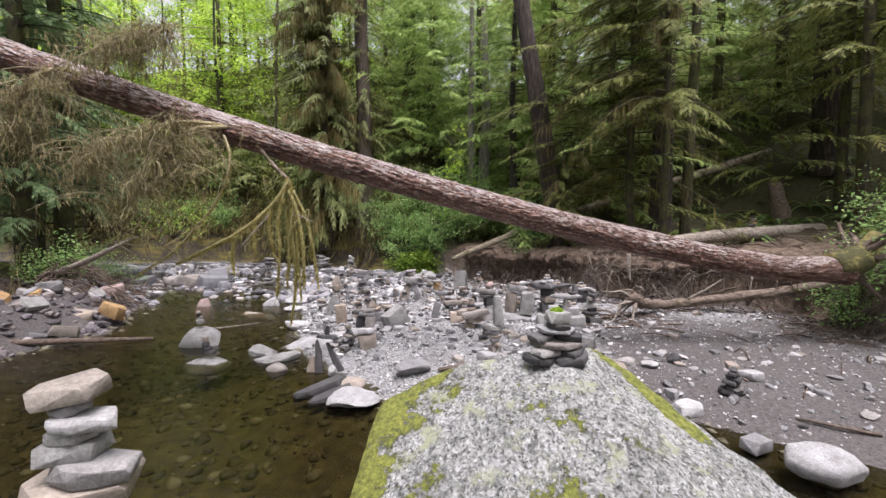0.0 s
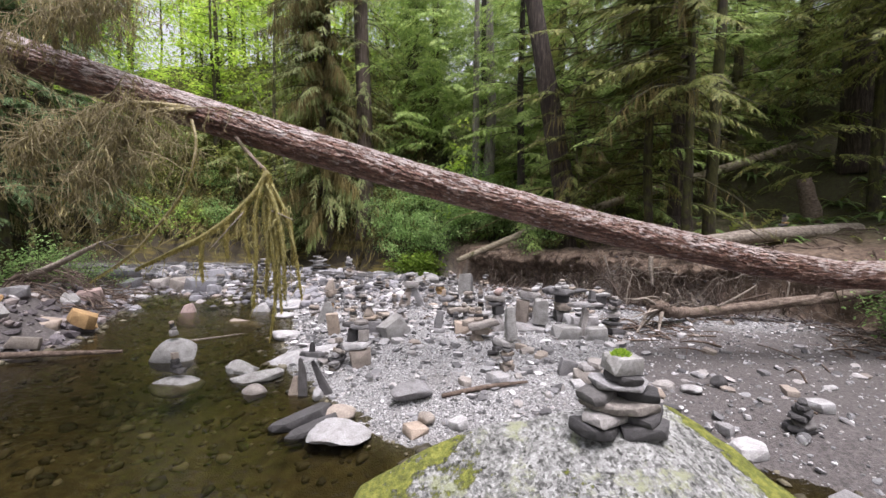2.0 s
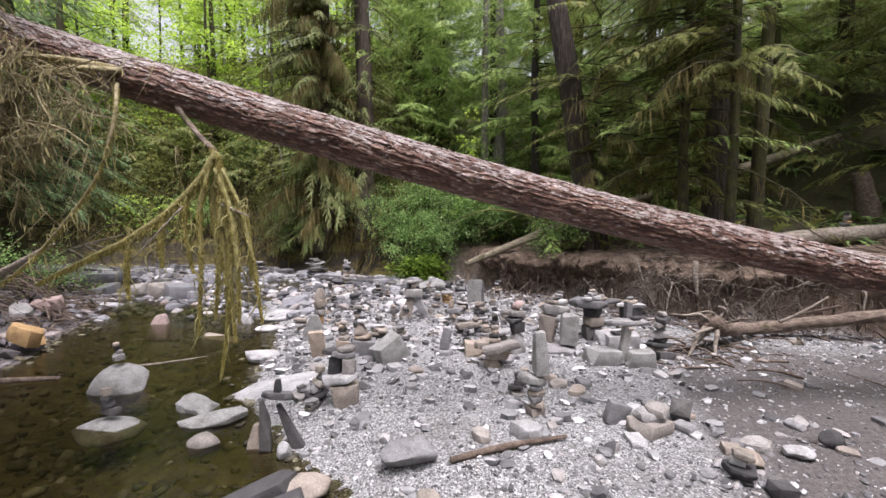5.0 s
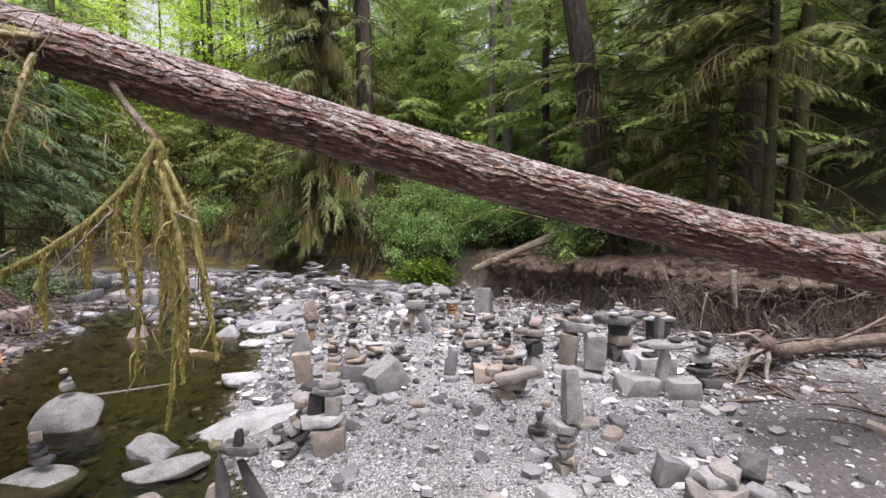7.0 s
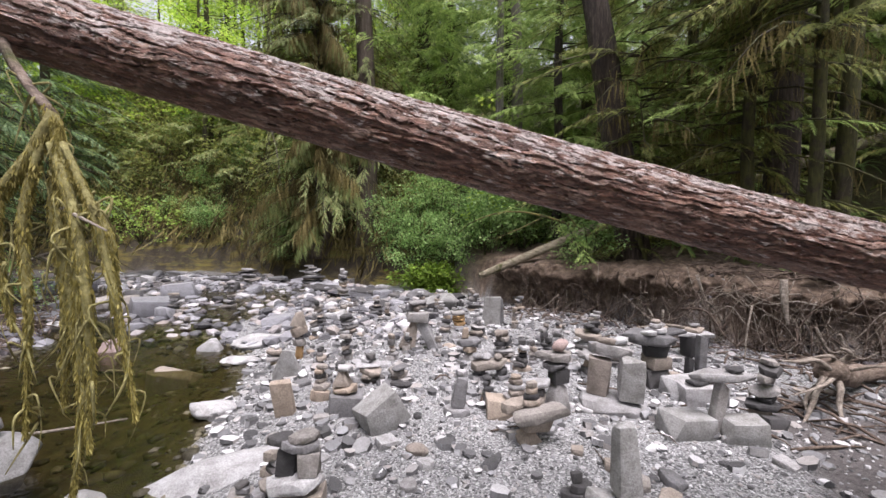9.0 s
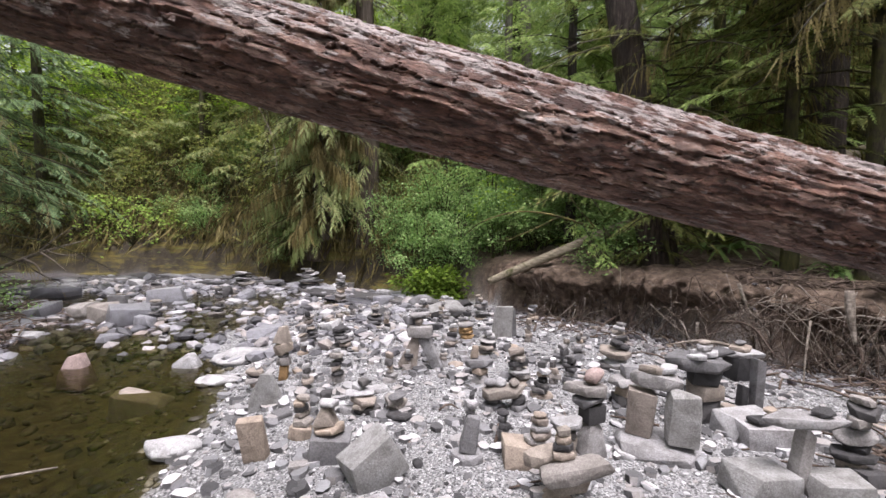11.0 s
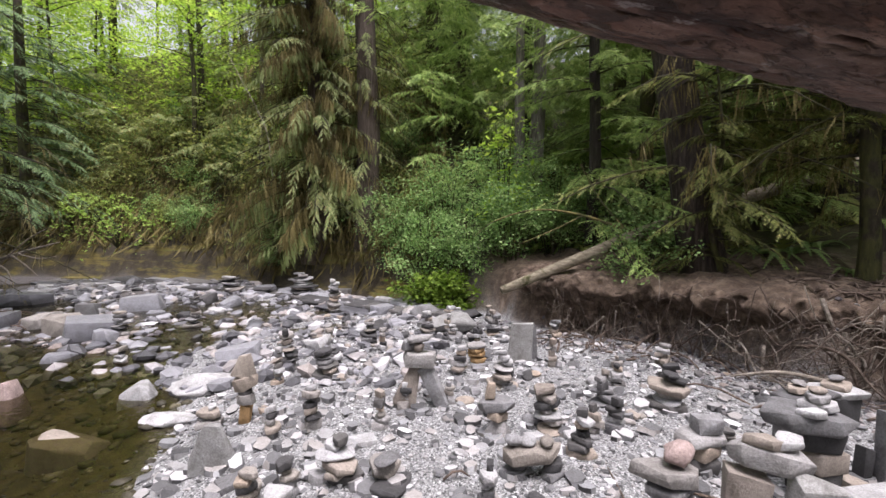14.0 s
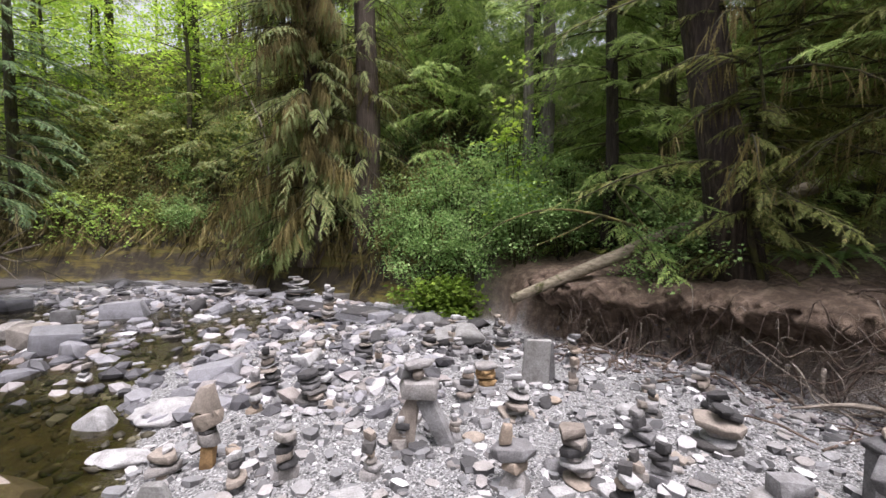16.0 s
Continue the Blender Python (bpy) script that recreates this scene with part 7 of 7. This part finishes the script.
def undergrowth():
    """Low growth on the slope and the forest floor, too dense to count."""
    r = rng_of(111)
    n = 21000
    x = r.uniform(-28, 18, n)
    y = r.uniform(9, 34, n)
    d = signed(CHANNEL, x, y)
    isleft = (x < -2) & (y < 15.8 - 0.2 * (x + 10))
    keep = (d > np.where(x > 0, 1.9, 0.75)) & ~((x > 2.5) & (r.rand(n) < 0.75)) & ~(isleft & (r.rand(n) < 0.5))
    x, y = x[keep], y[keep]
    z = ground_z(x, y)
    m = len(x)
    a = r.uniform(0, 2 * np.pi, m)
    way = np.stack([np.cos(a), np.sin(a), r.uniform(0.1, 1.2, m)], -1)
    u = part("undergrowth", fronds(np.stack([x, y, z], -1), way, unit(np.array([0, 0, 1.0]) + r.normal(0, 0.3, (m, 3))), r.uniform(0.25, 0.7, m), 4, 0.3, 0.5), OLIVE)
    tagged(u, "low tangled green undergrowth covering slope and forest floor", "undergrowth", kind="stuff")
    n2 = 16000
    x = r.uniform(-20, -1, n2)
    y = np.interp(x, [-24, -16, -10, -5.1, -2], [21, 19.2, 18.9, 17, 15.3]) + r.uniform(0.5, 9, n2)
    p = np.stack([x, y, ground_z(x, y) + r.uniform(0.1, 0.9, n2)], -1)
    way = np.stack([r.normal(0, 0.5, n2), r.normal(0, 0.5, n2) - 0.4, -np.ones(n2)], -1)
    v = part("dead_stems", leaves(p, way, unit(r.normal(size=(n2, 3))), r.uniform(0.25, 0.9, n2), 0.035), BROWN_CEDAR)
    tagged(v, "dry brown hanging stems among the slope's bushes", "undergrowth", kind="stuff")


undergrowth()


def far_woods():
    """Boughs and leaves of the deep forest behind the nearer trees."""
    r = rng_of(121)
    for name, mat, n, box, lens, kind in (("far_woods", HEMLOCK, 1500, (-3, 26, 16, 26, 0.2, 9), (1.6, 2.8), "bough"), ("mid_woods", HEMLOCK, 380, (-1.5, 5, 18, 24, 1.5, 9.5), (1.6, 2.6), "bough"), ("deep_woods", HEMLOCK, 700, (-4, 36, 24, 38, 0.2, 11), (2.6, 4.5), "bough"),
                                          ("right_woods", SHADED_MOSSY_HEMLOCK, 560, (8.5, 28, 5, 18, 0.8, 11), (1.4, 2.6), "bough"), ("far_leaves", MAPLE, 2200, (-26, -3, 23, 33, 2.5, 10.5), (0.11, 0.15), "leaf"),
                                          ("slope_boughs", CEDAR, 700, (-20, -2, 19, 30, 0.4, 3.5), (0.8, 1.6), "bough"), ("slope_leaves", OLIVE, 2200, (-24, -2, 19.5, 31, 0.2, 3.5), (0.09, 0.13), "leaf"),
                                          ("slope_woods", CEDAR, 220, (-36, -17, 22, 36, 1.0, 8.0), (1.5, 2.6), "bough"), ("left_woods", BLUE_HEMLOCK, 420, (-26, -9.5, 3, 15, 0.8, 10), (1.4, 2.6), "bough")):
        p = np.stack([r.uniform(box[0], box[1], n), r.uniform(box[2], box[3], n), r.uniform(box[4], box[5], n)], -1)
        d = signed(CHANNEL, p[:, 0], p[:, 1])
        p = p[(d > 1.6) & ~((p[:, 1] > 22) & sky_view_gap(p[:, 0], p[:, 1]) & (p[:, 2] > (5.5 if kind == "leaf" else 2.0)))]
        p[:, 2] += ground_z(p[:, 0], p[:, 1])
        m = len(p)
        if kind == "leaf":
            data = leaf_clumps(123, p, 26, 0.34, 0.08, lens[1])
        else:
            a = r.uniform(0, 2 * np.pi, m)
            data = boughs(125, p, np.stack([np.cos(a), np.sin(a), 0 * a], -1), r.uniform(*lens, m), 0.1, 0.35, 22, 4, 0.42, 0.3, 0.2)
        w = part(name, data, mat)
        tagged(w, "deep forest foliage behind the nearer trees", "forest", kind="stuff")


far_woods()


# ---- loose stones, gravel, bed and debris ----
def inside_bar(x, y, margin=0.0):
    return (signed(CHANNEL, x, y) < -0.1 + margin) & (signed(POOL, x, y) > -0.02)


def spread(seed, n, x0, x1, y0, y1, test):
    r = rng_of(seed)
    x, y = r.uniform(x0, x1, n), r.uniform(y0, y1, n)
    k = test(x, y)
    return x[k], y[k]


def build_stones():
    x, y = spread(131, 460, -3.5, 6.0, 3.6, 13.5, inside_bar)
    r = rng_of(132)
    for k, (a, b) in enumerate(zip(x[:150], y[:150])):
        s = r.uniform(0.08, 0.22) * (0.75 if a > 2.5 else 1)
        lone_stone(r.choice(["slab", "block", "round"]), a, b, (s, s * r.uniform(0.6, 0.95), s * r.uniform(0.3, 0.6)), r.uniform(0, 180), (r.normal(0, 5), r.normal(0, 6)), r.choice(["grey", "pale", "tan", "dark"], p=[0.5, 0.2, 0.18, 0.12]), sink=0.25)
    # flat rocks of the riffle and of the far ledge
    x, y = spread(133, 900, -12, -0.6, 10.6, 17.6, lambda p, q: (signed(CHANNEL, p, q) < -0.2) & (signed(POOL, p, q) > -0.3))
    for k, (a, b) in enumerate(zip(x[:105], y[:105])):
        s = 0.14 + 0.42 * r.rand() ** 2
        lone_stone(r.choice(["slab", "block", "round"], p=[0.6, 0.25, 0.15]), a, b, (s, s * r.uniform(0.5, 0.9), s * r.uniform(0.25, 0.6)), r.uniform(0, 180), (r.normal(0, 6), r.normal(0, 7)), r.choice(["wet", "pale", "tan", "dark"], p=[0.58, 0.24, 0.06, 0.12]), label="flat wet grey rock in the shallow riffle", group="rocks of the riffle", sink=0.2)
    for k, (a, b, l, w, h) in enumerate([(-7.0, 11.9, 0.55, 0.4, 0.45), (-6.4, 11.8, 0.8, 0.6, 0.42), (-10.5, 14.5, 1.0, 0.7, 0.35), (-8.1, 13.5, 0.45, 0.4, 0.3), (-5.9, 11.5, 0.4, 0.3, 0.3), (-7.3, 14.0, 0.8, 0.5, 0.45), (-7.9, 12.4, 0.6, 0.5, 0.35), (-8.6, 12.2, 0.7, 0.4, 0.3)]):
        lone_stone("block" if k % 2 else "slab", a, b, (l, w, h), 40 * k, (4, 6), "wet" if k % 3 else "grey", label="pale angular rock at the head of the pool", group="rocks of the riffle")
    # bedrock ledge at the foot of the far bank
    for k in range(26):
        s = k / 25
        a, b = -13 + 12.2 * s, np.interp(-13 + 12.2 * s, [-13, -10, -7.5, -5.1, -3.4, -2, -0.6], [18.9, 18.9, 18.2, 17, 16.2, 15.3, 14.5]) - r.uniform(0.5, 1.6)
        lone_stone("block", a, b, (r.uniform(1.0, 2.2), r.uniform(0.35, 0.8), r.uniform(0.05, 0.11)), -24 + r.normal(0, 6), (0, r.normal(0, 2)), "dark" if k % 3 else "wet", label="flat dark bedrock shelf along the far bank", group="bedrock shelves", name="bedrock_slab")


def build_gravel():
    r = rng_of(141)
    x, y = spread(142, 40000, -3.6, 6.6, 3.4, 14.6, lambda p, q: inside_bar(p, q, 0.0))
    far = smooth(5, 12, y)
    keep = (r.rand(len(x)) < 1.0 - 0.5 * smooth(1.8, 3.4, x) * smooth(9, 6.5, y)) & (r.rand(len(x)) < 1.0 - 0.6 * smooth(8.5, 11.5, y))
    x, y, far = x[keep], y[keep], far[keep]
    s = 0.013 + 0.034 * r.rand(len(x)) ** 3 + 0.018 * far * r.rand(len(x))
    g = part("gravel", np_mesh("gravel", *scatter_stones(3, x, y, s, 1), False), PEBBLES)
    tagged(g, "pale grey river gravel and small pebbles of the bar", "gravel", kind="stuff")
    x, y = spread(143, 2500, -3.6, 6.4, 3.5, 14.5, lambda p, q: inside_bar(p, q, 0.0))
    keep = r.rand(len(x)) < 1.0 - 0.6 * smooth(1.8, 3.2, x) * smooth(9, 6.5, y)
    x, y = x[keep], y[keep]
    s = 0.05 + 0.08 * r.rand(len(x)) ** 2
    g = part("cobbles", np_mesh("cobbles", *scatter_stones(4, x, y, s, 2, variants=16), True, 25), PEBBLES)
    tagged(g, "grey and pale cobbles strewn over the gravel bar", "gravel", kind="stuff")
    x, y = spread(144, 5200, -12.5, -0.6, 9.8, 18.0, lambda p, q: (signed(CHANNEL, p, q) < 0) & (signed(POOL, p, q) > -0.5))
    s = 0.06 + 0.3 * r.rand(len(x)) ** 3
    g = part("riffle_cobbles", np_mesh("riffle_cobbles", *scatter_stones(5, x, y, s, 1, variants=24), False), WET_COBBLES)
    tagged(g, "grey cobbles in the shallow riffle", "gravel", kind="stuff")
    x, y = spread(145, 6500, -6.8, 4.5, 0.5, 11.5, lambda p, q: signed(POOL, p, q) < 0.05)
    s = 0.05 + 0.13 * r.rand(len(x)) ** 3
    g = part("pool_cobbles", scatter_stones(6, x, y, s, 1, sink=0.6), BED_STONES)
    tagged(g, "brown algae-covered cobbles on the bed of the pool", "gravel", kind="stuff")
    k = r.randint(5, 199, 1500)
    x, y = seg[k, 0] - r.uniform(-0.3, 0.7, 1500), seg[k, 1] - r.uniform(-0.3, 0.7, 1500)
    g = part("bank_foot_stones", np_mesh("bank_foot_stones", *scatter_stones(8, x, y, 0.02 + 0.09 * r.rand(1500) ** 2.5, 1, variants=16), False), RUBBLE)
    tagged(g, "dark stones and clods fallen from the cut bank", "gravel", kind="stuff")
    x, y = spread(146, 3400, -10, -5.4, 3, 13.5, lambda p, q: (signed(POOL, p, q) > 0.0))
    s = 0.05 + 0.24 * r.rand(len(x)) ** 3
    g = part("bank_rubble", np_mesh("bank_rubble", *scatter_stones(7, x, y, s, 1, variants=24), False), RUBBLE)
    tagged(g, "angular grey rubble of the low opposite bank", "gravel", kind="stuff")


def build_strewn():
    """Broken flat stones between the cairns."""
    r = rng_of(147)
    x, y = spread(148, 1500, -3.0, 3.2, 5.2, 13.4, inside_bar)
    keep = r.rand(len(x)) < 0.25 + 0.75 * smooth(6.0, 8.0, y) * smooth(2.6, 1.2, x - (12 - y) * 0.2)
    x, y = x[keep], y[keep]
    vs, fs, o = [], [], 0
    kinds = [hull(np.vstack([np.stack([r.uniform(0.8, 1.1, 7) * np.cos(np.arange(7) * 0.9), r.uniform(0.6, 0.9, 7) * np.sin(np.arange(7) * 0.9), np.full(7, q) + r.normal(0, 0.06, 7)], -1) for q in (-0.5, 0.5)]), 0.0) for _ in range(14)]
    for a, b in zip(x, y):
        v, f = kinds[r.randint(14)]
        s = r.uniform(0.06, 0.17)
        m = np.array((pose(0, 0, 0, r.normal(0, 9), r.normal(0, 9), r.uniform(0, 360)) @ Matrix.Diagonal((s, s * r.uniform(0.6, 0.95), s * r.uniform(0.22, 0.5), 1))).to_3x3())
        q = v @ m.T + np.array([a, b, gz(a, b) + s * 0.13])
        vs.append(q)
        fs.append(f + o)
        o += len(v)
    g = part("strewn_stones", np_mesh("strewn_stones", np.vstack(vs), np.vstack(fs), True, 32), PEBBLES)
    tagged(g, "broken flat grey stones strewn between the cairns", "gravel", kind="stuff")


def build_debris():
    """Sticks and bark on the banks and the bar."""
    r = rng_of(151)
    pcs = []
    spots = [(-8.0, 9.3, 1.6, 520), (-9.4, 11.8, 1.8, 260), (4.6, 9.2, 1.2, 160), (6.5, 6.8, 0.9, 200), (4.4, 5.5, 1.8, 16), (3.2, 11.4, 1.0, 90), (7.5, 10.5, 2.5, 160), (0.8, 7.5, 2.5, 12), (3.2, 7.6, 0.8, 60), (1.6, 12.0, 0.9, 90), (-7.6, 10.2, 1.6, 160), (4.3, 10.3, 1.2, 180), (5.8, 9.5, 1.4, 160), (2.6, 12.2, 0.9, 120)]
    for cx, cy, w, n in spots:
        for _ in range(n):
            a, b = cx + r.normal(0, w * 0.5), cy + r.normal(0, w * 0.5)
            if signed(POOL, np.array([a]), np.array([b]))[0] < 0:
                continue
            ln, th = r.uniform(0.1, 0.7), r.uniform(0, np.pi)
            c, s = math.cos(th) * ln / 2, math.sin(th) * ln / 2
            rad = r.uniform(0.003, 0.016)
            heap = (0.5 if cx < -7 else 0.0) * r.rand() * math.exp(-((a - cx) ** 2 + (b - cy) ** 2) / (0.4 * w * w))
            z0, z1, zm = gz(a - c, b - s) + heap, gz(a + c, b + s) + heap * r.uniform(0.4, 1.2), gz(a, b) + heap
            pcs.append(tube([(a - c, b - s, z0 + rad, rad), (a + r.normal(0, 0.02), b, max(zm, (z0 + z1) / 2) + rad + 0.1 * r.rand() ** 3, rad), (a + c, b + s, z1 + rad, rad * 0.5)], 4, 4))
    d = part("fallen_sticks", join(pcs), ROOT_WOOD)
    tagged(d, "scattered sticks and bark pieces on the banks", "debris", kind="stuff")


build_stones()
build_gravel()
build_strewn()
build_debris()
